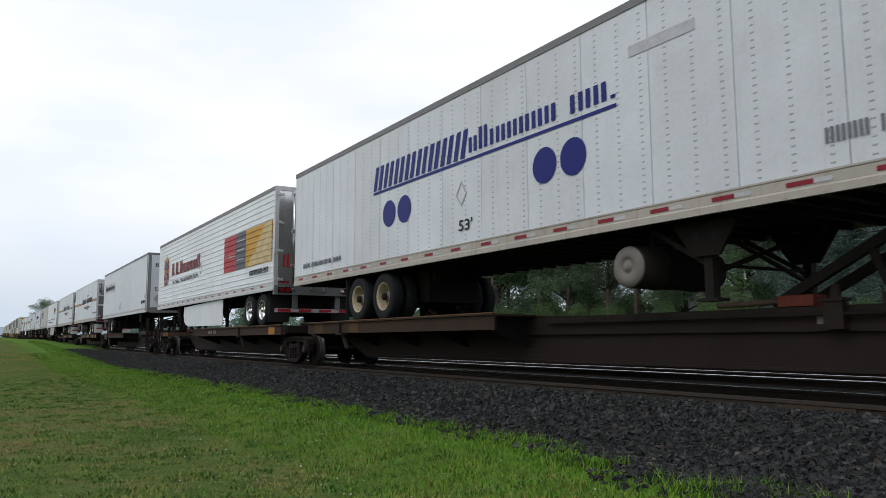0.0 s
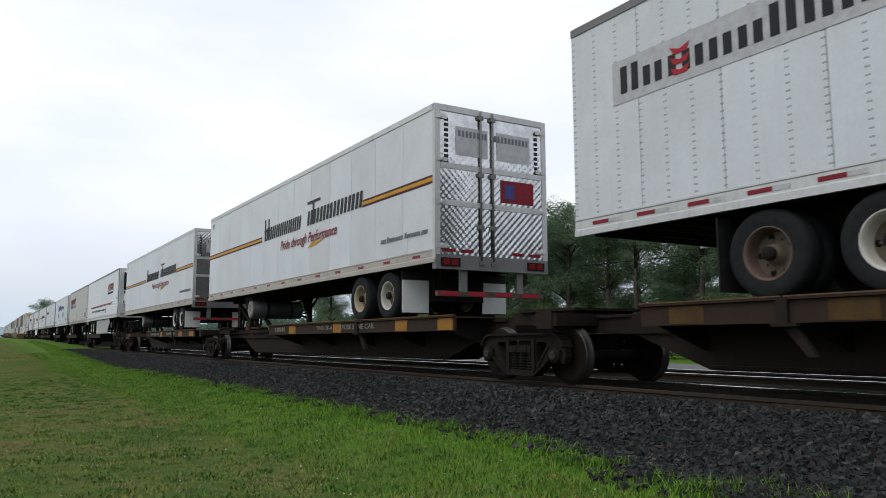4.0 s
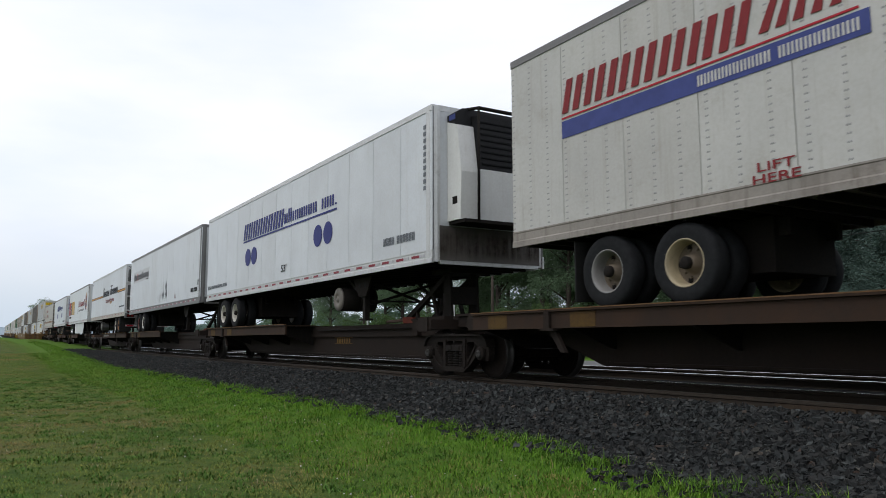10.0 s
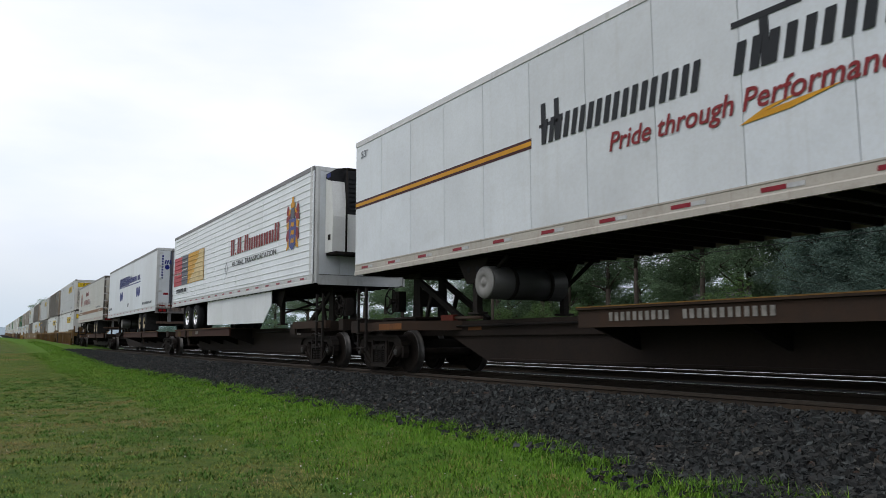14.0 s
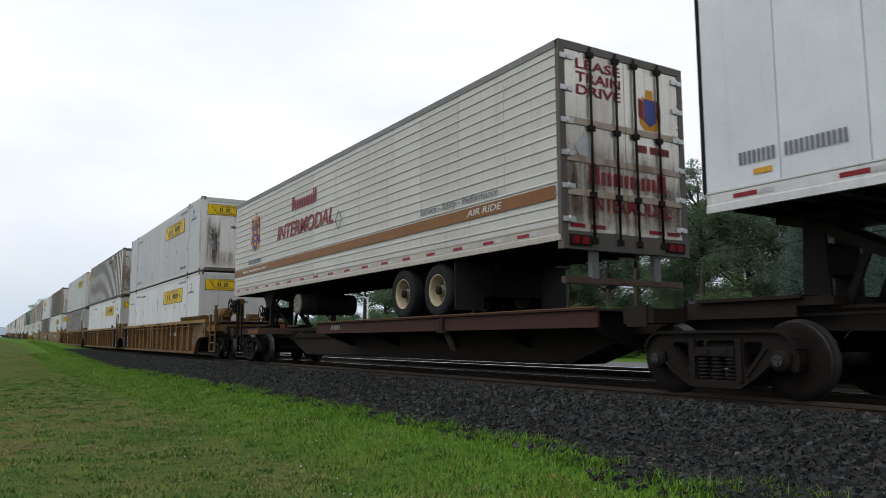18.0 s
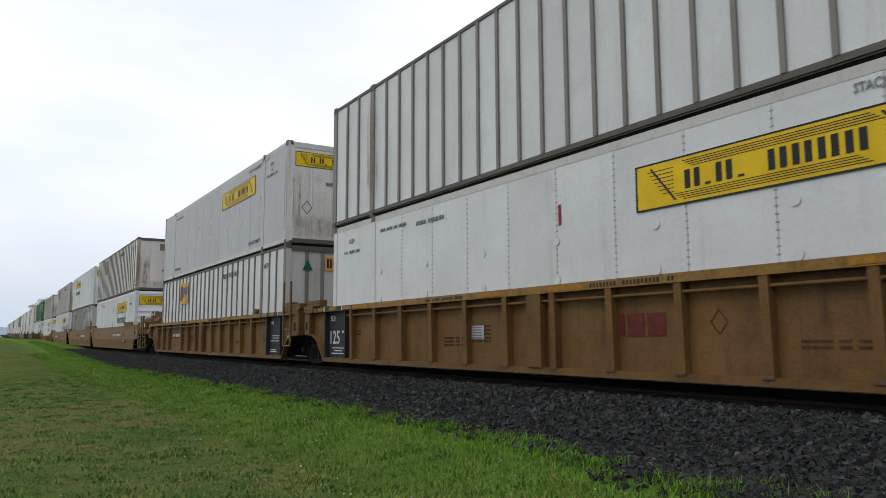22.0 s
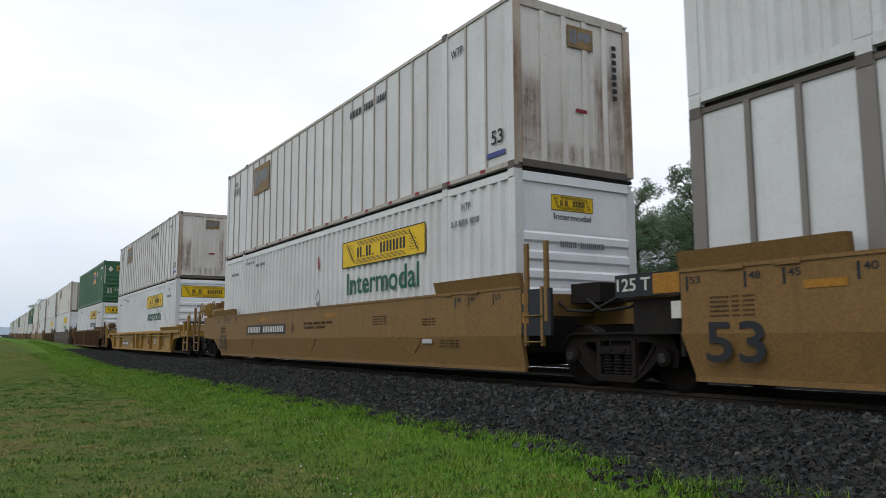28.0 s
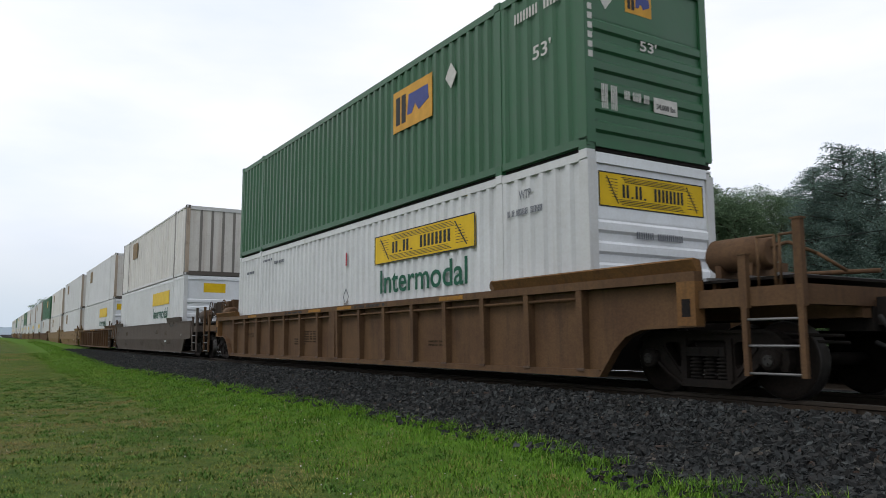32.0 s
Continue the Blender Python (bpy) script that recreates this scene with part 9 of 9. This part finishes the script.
for y in (-0.753, 0.753, 3.40, 4.90):
    rail(y)
ties = tagged(new("tie_row"), "row of weathered wooden ties half buried in stone", "tie", kind="structure")
tie_me = shared("tie", lambda bm: box(bm, -0.115, 0.115, -1.32, 1.32, -0.36, -0.172), TIE)
plate_me = shared("tie_plate", lambda bm: (box(bm, -0.10, 0.10, -0.17, 0.17, -0.172, -0.160), box(bm, -0.07, -0.04, 0.085, 0.115, -0.16, -0.125), box(bm, 0.04, 0.07, -0.115, -0.085, -0.16, -0.125)), PLATE)
for i in range(95):
    t = new("tie", tie_me)
    t.parent = ties
    dy, dz = drift(4.0 - i * 0.495)
    t.location = (4.0 - i * 0.495, dy, dz + RAIL_Z)
    p = new("tie_plate", plate_me)
    p.parent = t
    p.location = (0, -0.753, 0)
bm = bmesh.new()
joint_x = -4.75
for k in (-1, 1):
    box(bm, joint_x - 0.45, joint_x + 0.45, -0.753 + k * 0.012, -0.753 + k * 0.032, RAIL_Z - 0.128, RAIL_Z - 0.052)
for i in range(6):
    xx = joint_x - 0.38 + i * 0.152
    tube(bm, (xx, -0.80, RAIL_Z - 0.09), (xx, -0.70, RAIL_Z - 0.09), 0.018, 6)
tagged(new("joint_bar", mesh_of("joint_bar", bm, PLATE)), "rusty bolted joint bar on the near rail", "joint bar", kind="structure")


# grass blades
def blade_material(name, stops, patchy=False):
    m, nt, b = mat_base(name, 0.8, 0.0, 0.08)
    geo = nt.nodes.new("ShaderNodeNewGeometry")
    c = ramp(nt, geo.outputs["Random Per Island"], stops)
    v = coords(nt, (1, 1, 1), False)
    if patchy:
        c = blend(nt, 0.80, c, lawn_patches(nt, v))
        c = blend(nt, 1.0, c, (1.82, 1.60, 1.64), "MULTIPLY")
    else:
        c = blend(nt, ramp(nt, noise_at(nt, v, 1.7, 6, 0.7), [(0.34, (0.8,) * 3), (0.52, (0, 0, 0))]), c, (0.050, 0.104, 0.022))
        c = blend(nt, ramp(nt, noise_at(nt, v, 2.6, 4, 0.6), [(0.64, (0, 0, 0)), (0.74, (0.7,) * 3)]), c, (0.15, 0.085, 0.045))
    nt.links.new(c, b.inputs["Base Color"])
    return m


LUSH = blade_material("lush_grass_blade", [(0.0, (0.0572, 0.1258, 0.0132)), (0.5, (0.09944, 0.2112, 0.02024)), (0.9, (0.1382, 0.2543, 0.02904)), (1.0, (0.2094, 0.1901, 0.06688))])
MOWN = blade_material("mown_grass_blade", [(0.0, (0.050, 0.098, 0.012)), (0.45, (0.090, 0.155, 0.018)), (0.8, (0.130, 0.165, 0.028)), (0.95, (0.180, 0.155, 0.050)), (1.0, (0.24, 0.19, 0.09))], True)
TUFT = blade_material("dark_weed_blade", [(0.0, (0.043, 0.098, 0.020)), (0.5, (0.070, 0.147, 0.027)), (1.0, (0.119, 0.213, 0.050))])
STRAW = blade_material("dry_straw_blade", [(0.0, (0.16, 0.13, 0.06)), (0.6, (0.25, 0.21, 0.11)), (1.0, (0.34, 0.31, 0.20))])
blade = np.array([(-.5, 0, 0), (.5, 0, 0), (.32, .18, .55), (-.32, .18, .55), (0, .5, 1.0)], float)
blade_t = np.array([(0, 1, 2), (0, 2, 3), (3, 2, 4)])


def blades(name, mat, gx, gy, hgt, w, label):
    n = len(gx)
    wd = np.full(n, w) * rng.uniform(0.7, 1.3, n) * (1 + np.abs(gx) / 25)
    bend = np.array([drift(a)[0] for a in gx])
    scatter(name, blade, blade_t, mat, np.stack([gx, gy + bend, lawn_height(gx, gy) - 0.005], 1), np.stack([wd, hgt * rng.uniform(0.8, 2.2, n), hgt], 1), rng.random(n) * 6.28, None, label, "grass")


def grass(name, mat, n, x0, x1, y0, y1, h0, h1, w, label, power=1.0, edge=None):
    gx = x1 - (x1 - x0) * rng.random(n) ** power
    gy = y0 + (y1 - y0) * rng.random(n)
    if edge is not None:
        gy = edge(gx) - (rng.random(n) ** 1.5) * (y1 - y0)
    swell = 0.55 + 0.5 * np.sin(gx * 2.1 + gy * 1.7) ** 2 + 0.5 * np.sin(gx * 5.3 - gy * 6.1) ** 2 * np.sin(gx * 3.1 + gy * 7.7) ** 2
    blades(name, mat, gx, gy, rng.uniform(h0, h1, n) * swell, w, label)


def tufts(name, mat, n, per, x0, x1, y0, y1, spread, h0, h1, w, label, power=1.0, edge=None):
    """Blades in clumps that lean out from their middles."""
    cx = x1 - (x1 - x0) * rng.random(n) ** power
    cy = y0 + (y1 - y0) * rng.random(n) if edge is None else edge(cx) - (y1 - y0) * (rng.random(n) - 0.35)
    r = np.repeat(rng.uniform(0.4, 1.3, n), per)
    gx = np.repeat(cx, per) + rng.normal(0, spread, n * per) * r
    gy = np.repeat(cy, per) + rng.normal(0, spread, n * per) * r
    blades(name, mat, gx, gy, rng.uniform(h0, h1, n * per) * r, w, label)


def shoulder(x):
    return toe(x) + 0.05 + 0.10 * np.sin(x * 1.3) + 0.08 * np.sin(x * 3.7 + 1) + 0.06 * np.sin(x * 9.1) + rng.normal(0, 0.07, len(x))


grass("verge_grass", LUSH, 112000, -60, 2.5, -5.4, -2.85, 0.022, 0.070, 0.008, "bright green uncut grass along the stones", 2.2, shoulder)
grass("lawn_grass", MOWN, 220000, -60, -1.5, -9.4, -3.75, 0.010, 0.030, 0.010, "short mown lawn with dry blades", 2.5)
tufts("verge_tufts", LUSH, 420, 34, -32, 0.0, -3.2, -2.7, 0.05, 0.05, 0.13, 0.008, "longer grass tufts leaning over the stones", 1.9, shoulder)
tufts("weed_tufts", TUFT, 1500, 34, -30, -1.5, -9.0, -3.5, 0.07, 0.016, 0.050, 0.012, "scattered dark green weed clumps in the lawn", 1.7)
tufts("straw_tufts", STRAW, 520, 12, -24, -1.5, -9.0, -3.3, 0.06, 0.020, 0.055, 0.006, "dry straw-coloured grass in the lawn", 1.7)
grass("far_lawn_grass", MOWN, 30000, -170, -50, -24.0, -2.9, 0.03, 0.06, 0.010, "mown lawn farther along the line", 1.0)
grass("far_verge_grass", LUSH, 9000, -100, -50, -4.2, -2.85, 0.03, 0.09, 0.010, "uncut grass farther along the stones", 1.0)
CLOVER = plain("white_clover_flower", (0.48, 0.46, 0.47), 0.8)
N = 130
cx, cy = -3 - 16 * rng.random(N) ** 1.3, -7.8 + 4.0 * rng.random(N)
scatter("clover_flowers", lump, lump_t, CLOVER, np.stack([cx, cy, lawn_height(cx, cy) + 0.035], 1), rng.uniform(0.008, 0.016, (N, 1)) * np.ones((N, 3)), rng.random(N) * 6.28, None, "small white clover flowers in the lawn", "flowers")


# ---- trees and distance beyond the tracks ----
def leaf_material(name, stops):
    m, nt, b = mat_base(name, 0.8, 0.0, 0.1)
    geo = nt.nodes.new("ShaderNodeNewGeometry")
    c = ramp(nt, geo.outputs["Random Per Island"], stops)
    v = coords(nt, (1, 1, 1), True)
    c = blend(nt, ramp(nt, noise_at(nt, v, 0.35, 3), [(0.35, (0, 0, 0)), (0.7, (0.55,) * 3)]), c, tuple(x * 0.55 for x in stops[0][1]))
    nt.links.new(c, b.inputs["Base Color"])
    # light that comes through the leaf
    thin = nt.nodes.new("ShaderNodeBsdfTranslucent")
    nt.links.new(c, thin.inputs["Color"])
    both = nt.nodes.new("ShaderNodeMixShader")
    both.inputs[0].default_value = 0.42
    nt.links.new(b.outputs[0], both.inputs[1])
    nt.links.new(thin.outputs[0], both.inputs[2])
    nt.links.new(both.outputs[0], nt.nodes["Material Output"].inputs["Surface"])
    return m


# broad leaves and needles are lightened and blued: haze put into their colour
LEAF = leaf_material("broad_leaf_hazed_green", [(0.0, (0.1196, 0.1781, 0.1131)), (0.5, (0.1456, 0.2184, 0.1274)), (1.0, (0.1781, 0.2587, 0.1417))])
LEAF_DARK = leaf_material("dark_needle_hazed_green", [(0.0, (0.1337, 0.1985, 0.1769)), (0.5, (0.1593, 0.2336, 0.2025)), (1.0, (0.1903, 0.2633, 0.2201))])
LEAF_BUSH = leaf_material("hedge_leaf_green", [(0.0, (0.07475, 0.1253, 0.0506)), (0.5, (0.0989, 0.161, 0.0598)), (1.0, (0.1311, 0.2035, 0.0713))])
BARK = plain("grey_brown_bark", (0.055, 0.045, 0.038), 0.9, 0, 0.4, 6)
leaf_v = np.array([(-.5, 0, -.12), (0, -.32, 0), (.5, 0, .1), (0, .32, .06)], float)
leaf_f = np.array([(0, 1, 2, 3)])


def leaves_mesh(name, centres, radii, n, size, mat, seed, flat=0.8):
    g = np.random.default_rng(seed)
    k = g.choice(len(centres), n, p=radii ** 2 / (radii ** 2).sum())
    d = g.normal(size=(n, 3))
    d /= np.linalg.norm(d, axis=1)[:, None]
    r = radii[k] * g.random(n) ** 0.33
    r *= 1 + 0.25 * np.sin(d[:, 0] * 5 + k) * np.cos(d[:, 2] * 4 + k * 2)
    at = centres[k] + d * r[:, None] * np.array([1, 1, flat])
    ob = scatter(name, leaf_v, leaf_f, mat, at, g.uniform(0.6, 1.3, (n, 1)) * size * np.ones((n, 3)), g.random(n) * 6.28, g.normal(0, 0.9, n))
    return ob


def tree(kind, seed, label):
    """A trunk with limbs and a crown of many small leaves; ten metres high."""
    g = random.Random(seed)
    top = new("tree")
    tagged(top, label, "tree", "trees beyond the tracks")
    bm = bmesh.new()
    cs, rs = [], []
    if kind == "broad":
        lean = g.uniform(-0.3, 0.3)
        tube(bm, (0, 0, -0.1), (lean * 0.5, 0, 4.5), 0.24, 9, 0.16)
        tube(bm, (lean * 0.5, 0, 4.5), (lean, 0.1, 8.2), 0.16, 8, 0.05)
        for i in range(22):
            a, z = g.uniform(0, 6.28), g.uniform(1.8, 7.8)
            ln = g.uniform(1.4, 2.9) * (1.15 - z / 12)
            q = Vector((lean * z / 8 + ln * math.cos(a), ln * math.sin(a), z + g.uniform(0.5, 1.5)))
            tube(bm, (lean * z / 9, 0, z), q, 0.07, 6, 0.025)
            cs.append(q)
            rs.append(g.uniform(0.8, 1.45))
            for _ in range(3):
                q2 = q + Vector((g.uniform(-1.3, 1.3), g.uniform(-1.3, 1.3), g.uniform(-0.6, 1.1)))
                tube(bm, q, q2, 0.028, 5, 0.01)
                cs.append(q2)
                rs.append(g.uniform(0.4, 0.8))
        cs.append(Vector((lean, 0.1, 8.9)))
        rs.append(0.9)
        n, size, mat = 44000, 0.104, LEAF
    elif kind == "sparse":
        tube(bm, (0, 0, -0.1), (0.2, 0, 5.2), 0.17, 8, 0.12)
        tube(bm, (0.2, 0, 5.2), (0.1, 0, 9.2), 0.12, 7, 0.03)
        for i in range(15):
            a, z = g.uniform(0, 6.28), g.uniform(3.2, 9.0)
            ln = g.uniform(0.9, 2.4) * (1.2 - z / 14)
            q = Vector((0.2 + ln * math.cos(a), ln * math.sin(a), z + g.uniform(0.3, 1.2)))
            tube(bm, (0.2, 0, z), q, 0.05, 6, 0.02)
            if i % 4:
                cs.append(q)
                rs.append(g.uniform(0.35, 0.75))
            for _ in range(3):
                q2 = q + Vector((g.uniform(-0.8, 0.8), g.uniform(-0.8, 0.8), g.uniform(0, 0.8)))
                tube(bm, q, q2, 0.02, 5, 0.006)
                if g.random() < 0.5:
                    cs.append(q2)
                    rs.append(g.uniform(0.25, 0.5))
        n, size, mat = 8000, 0.12, LEAF
    elif kind == "conifer":
        tube(bm, (0, 0, -0.1), (0, 0, 9.7), 0.22, 9, 0.03)
        for i in range(84):
            z = 0.9 + 8.7 * (i / 84) ** 0.95 + g.uniform(-0.1, 0.1)
            a = i * 2.4 + g.uniform(-0.4, 0.4)
            ln = (2.5 * (1 - z / 10.3) ** 0.62 + 0.18) * g.uniform(0.62, 1.12)
            q = Vector((ln * math.cos(a), ln * math.sin(a), z + 0.25 * ln))
            tube(bm, (0, 0, z), q, 0.04, 5, 0.012)
            for f in (0.45, 0.8, 1.05):
                cs.append(Vector((q.x * f, q.y * f, z + 0.25 * ln * f)))
                rs.append(0.74 * (1.15 - 0.3 * f) * (1.15 - z / 15))
        n, size, mat = 64000, 0.079, LEAF_DARK
    else:
        for i in range(7):
            a = g.uniform(0, 6.28)
            q = Vector((2.6 * math.cos(a) * g.random(), 2.0 * math.sin(a) * g.random(), g.uniform(2.0, 7.5)))
            tube(bm, (q.x * 0.2, q.y * 0.2, -0.1), q, 0.09, 6, 0.02)
            cs.append(q)
            rs.append(g.uniform(1.5, 2.3))
        for i in range(10):
            cs.append(Vector((g.uniform(-3.4, 3.4), g.uniform(-2, 2), g.uniform(1.0, 3.5))))
            rs.append(g.uniform(1.2, 1.9))
        n, size, mat = 12000, 0.22, LEAF_BUSH
    trunk = new("trunk", mesh_of("trunk", bm, BARK))
    trunk.parent = top
    crown = leaves_mesh("crown", np.array([tuple(c) for c in cs]), np.array(rs), n, size, mat, seed)
    crown.parent = top
    return top


KINDS = {
    "broad": [tree("broad", 3, "leafy broad-crowned tree behind the railway"), tree("broad", 8, "leafy broad-crowned tree behind the railway"), tree("broad", 21, "leafy broad-crowned tree behind the railway")],
    "sparse": [tree("sparse", 5, "thin half-bare tree with open branches")],
    "conifer": [tree("conifer", 4, "dense dark conifer in the tree line"), tree("conifer", 11, "dense dark conifer in the tree line")],
    "bush": [tree("bush", 6, "tall light green bush at the wood's edge"), tree("bush", 17, "tall light green bush at the wood's edge")],
}
ROW = [
    (-75.6, 33, 11.4, "broad"), (-68, 32, 12.2, "broad"), (-60.5, 33, 11.2, "broad"), (-55.6, 32, 13.2, "broad"), (-50.6, 33, 12.0, "broad"), (-46.1, 32, 12.1, "broad"),
    (-42.6, 33, 10.8, "broad"), (-38.7, 32, 11.6, "sparse"), (-35.8, 34, 9.0, "broad"), (-33.0, 32, 12.1, "sparse"), (-30.6, 33, 10.8, "broad"), (-28.2, 34, 9.8, "broad"),
    (-26.0, 34, 9.6, "broad"), (-24.7, 32, 10.8, "conifer"), (-22.9, 32, 11.7, "conifer"), (-21.2, 32, 11.0, "conifer"), (-19.4, 33, 10.6, "conifer"), (-17.0, 34, 11.2, "broad"),
    (-26.8, 38, 11.2, "conifer"), (-31.5, 40, 11.5, "conifer"), (-36, 41, 11.0, "broad"), (-41, 41, 12.2, "broad"), (-47, 41, 12.4, "broad"), (-53, 41, 12.6, "broad"), (-59, 41, 12.8, "broad"),
    (-66, 41, 13.0, "broad"), (-73, 41, 13.0, "broad"), (-82, 34, 11.6, "broad"), (-90, 35, 12.0, "broad"), (-99, 34, 11.8, "broad"), (-110, 35, 12.0, "broad"), (-122, 34, 11.5, "broad"),
    (-136, 35, 12.0, "broad"), (-13.5, 33, 10.5, "broad"), (-9, 34, 11.0, "conifer"), (-3, 35, 11.5, "broad"),
    (-24, 40, 12.6, "conifer"), (-20, 40, 12.4, "conifer"),
    (4, 33, 11.5, "broad"), (11, 34, 12.0, "conifer"), (18, 33, 11.0, "broad"), (26, 34, 12.2, "broad"), (34, 33, 11.4, "conifer"), (43, 34, 12.0, "broad"), (53, 33, 11.6, "broad"), (64, 34, 12.4, "broad"),
    (-170, -8.4, 8.6, "broad"), (-300, 11, 15.5, "broad"), (-308, 14, 14, "broad"), (-420, 30, 14, "broad"),
]
for i, (x, y, h, kind) in enumerate(ROW):
    src = KINDS[kind][i % len(KINDS[kind])]
    k = h / 9.6
    ob = copy_thing(src, pose(x, y, float(lawn_height(x, y)), 0, 0, 47 * i))
    ob.scale = (k * (1.0 + 0.1 * math.sin(i)), k, k)
g = random.Random(9)
for i in range(30):
    src = KINDS["bush"][i % 2]
    ob = copy_thing(src, pose(-84 + i * 2.7 + g.uniform(-0.6, 0.6), 45 + g.uniform(-1.0, 2.0), GROUND, 0, 0, 83 * i))
    k = g.uniform(0.75, 0.95)
    ob.scale = (k * 1.2, k, k)
for i in range(34):
    src = KINDS["bush"][i % 2]
    ob = copy_thing(src, pose(-88 + i * 2.45 + g.uniform(-0.6, 0.6), 26.5 + g.uniform(-1.0, 2.0), GROUND, 0, 0, 61 * i))
    k = g.uniform(0.36, 0.56)
    ob.scale = (k, k, k)
for group in KINDS.values():
    for ob in group:
        for o in (*ob.children, ob):
            bpy.data.objects.remove(o)

# the wood goes on behind the first rows
gw = np.random.default_rng(31)
N = 46000
wx = 90 - 485 * gw.random(N)
wz = GROUND + (6.2 + 1.4 * np.sin(wx * 0.21) + 0.9 * np.sin(wx * 0.57 + 1)) * gw.random(N) ** 0.8
wood = scatter("far_wood", leaf_v, leaf_f, LEAF_DARK, np.stack([wx, 50 + 4 * gw.random(N), wz], 1), gw.uniform(0.5, 1.1, (N, 1)) * np.ones((N, 3)), gw.random(N) * 6.28, gw.normal(0, 0.9, N), "dense dark wood behind the tree line", "wood")

# a pale house gable among the bushes
PALE = painted("pale_house_boards", (0.62, 0.62, 0.60), (0.3, 0.27, 0.22), 0.3, 0.6, 0.3)
ROOFM = plain("grey_roof_shingle", (0.09, 0.09, 0.095), 0.85, 0, 0.3, 4)
house = tagged(new("house"), "small pale house half hidden by trees", "house")
house.location = (-38.0, 39.5, GROUND - 0.9)
SHIFT[house.name] = 0.0
bm = bmesh.new()
prism_x(bm, [(-3, 0), (3, 0), (3, 3.6), (0, 5.4), (-3, 3.6)], -4, 4)
part("wall", bm, PALE, house)
bm = bmesh.new()
prism_x(bm, [(-3.3, 3.5), (0, 5.5), (3.3, 3.5), (3.3, 3.65), (0, 5.68), (-3.3, 3.65)], -4.3, 4.3)
part("roof", bm, ROOFM, house)
for yy in (-1.6, 0.8):
    win = block("window", house, BLACK, 4.0, 4.02, yy, yy + 0.9, 1.4, 2.7)

# two lamp poles and an overhead cable beyond the tracks
POLE = plain("galvanised_pole", (0.42, 0.43, 0.44), 0.5, 0.4)


def lamp_pole(x, y, h):
    p = tagged(new("street_lamp"), "pale galvanised lamp pole beyond the tracks", "street lamp", "lamp poles")
    p.location = (x, y, GROUND)
    bm = bmesh.new()
    tube(bm, (0, 0, 0), (0, 0, h), 0.11, 10, 0.07)
    part("pole", bm, POLE, p)
    bm = bmesh.new()
    tube(bm, (0, 0, h - 0.15), (-0.9, 0, h + 0.05), 0.05, 7)
    part("arm", bm, POLE, p)
    bm = bmesh.new()
    prism(bm, [(-1.35, h), (-0.75, h), (-0.8, h + 0.18), (-1.2, h + 0.16)], -0.14, 0.14)
    part("lamp_head", bm, POLE, p)


lamp_pole(-47.5, 22, 5.0)
lamp_pole(-62.2, 22, 5.2)
bm = bmesh.new()
prev = None
for i in range(41):
    f = i / 40
    p = Vector((-46 + 44 * f, 24.5, 5.6 - 1.4 * 4 * f * (1 - f) * 0.35))
    if prev is not None:
        tube(bm, prev, p, 0.018, 5)
    prev = p
cable = tagged(new("overhead_cable", mesh_of("overhead_cable", bm, HOSE)), "thin sagging overhead cable between two poles", "cable")
for x in (-46, -2):
    pl = tagged(new("utility_pole"), "weathered wooden utility pole carrying a cable", "utility pole", "utility poles")
    pl.location = (x, 24.5, GROUND)
    bm = bmesh.new()
    tube(bm, (0, 0, 0), (0, 0, 6.9), 0.13, 10, 0.09)
    part("pole", bm, BARK, pl)
    block("crossarm", pl, BARK, -0.05, 0.05, -0.6, 0.6, 6.25, 6.37)

# low ridge at the end of the line; its blue-grey colour paints in the haze
HAZE = plain("ridge_haze_tint", (0.30, 0.36, 0.42), 1.0, 0, 0.12, 0.02)
bm = bmesh.new()
prev = None
for i in range(80):
    y = -900 + i * 40
    h = 48 + 20 * noise.noise((i * 0.11, 0, 0)) + 9 * noise.noise((i * 0.6, 3, 0))
    a, b, c = bm.verts.new((-2600, y, GROUND - 1)), bm.verts.new((-2650, y, h)), bm.verts.new((-2850, y, GROUND - 1))
    if prev:
        bm.faces.new((prev[0], a, b, prev[1]))
        bm.faces.new((prev[1], b, c, prev[2]))
    prev = (a, b, c)
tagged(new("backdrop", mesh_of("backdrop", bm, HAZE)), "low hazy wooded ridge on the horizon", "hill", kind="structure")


# ---- movement: the whole train rolls past ----
def run(t):
    """Metres that the train has gone at t seconds."""
    return 12.0159 * t - 0.0134716 * t * t + 0.000380918 * t ** 3


def on_line(x, z):
    """A car's place on the line: its left end at x, turned to its bend and climb."""
    (ya, za), (yb, zb) = drift(x), drift(x + 16.3)
    return pose(x, ya, z + za, 0, -math.degrees(math.atan2(zb - za, 16.3)), math.degrees(math.atan2(yb - ya, 16.3)))


def motions():
    times = [1.0 * i for i in range(33)]
    for ob, s, z in MOVING:
        walk(ob, [(t, on_line(s + run(t), z)) for t in times])
    for ob, x, z, s in SPINNING:
        rows, last = [], None
        for f in range(0, 961):
            t = f / 30
            place = s + x + run(t)
            if f in (0, 960) or -34 < place < 6:
                turn = math.degrees(min(max(place, -34.4), 6.4) / WHEEL_R)
                rows.append((t, pose(x, 0, z, 0, turn % 360, 0)))
        walk(ob, rows)


motions()
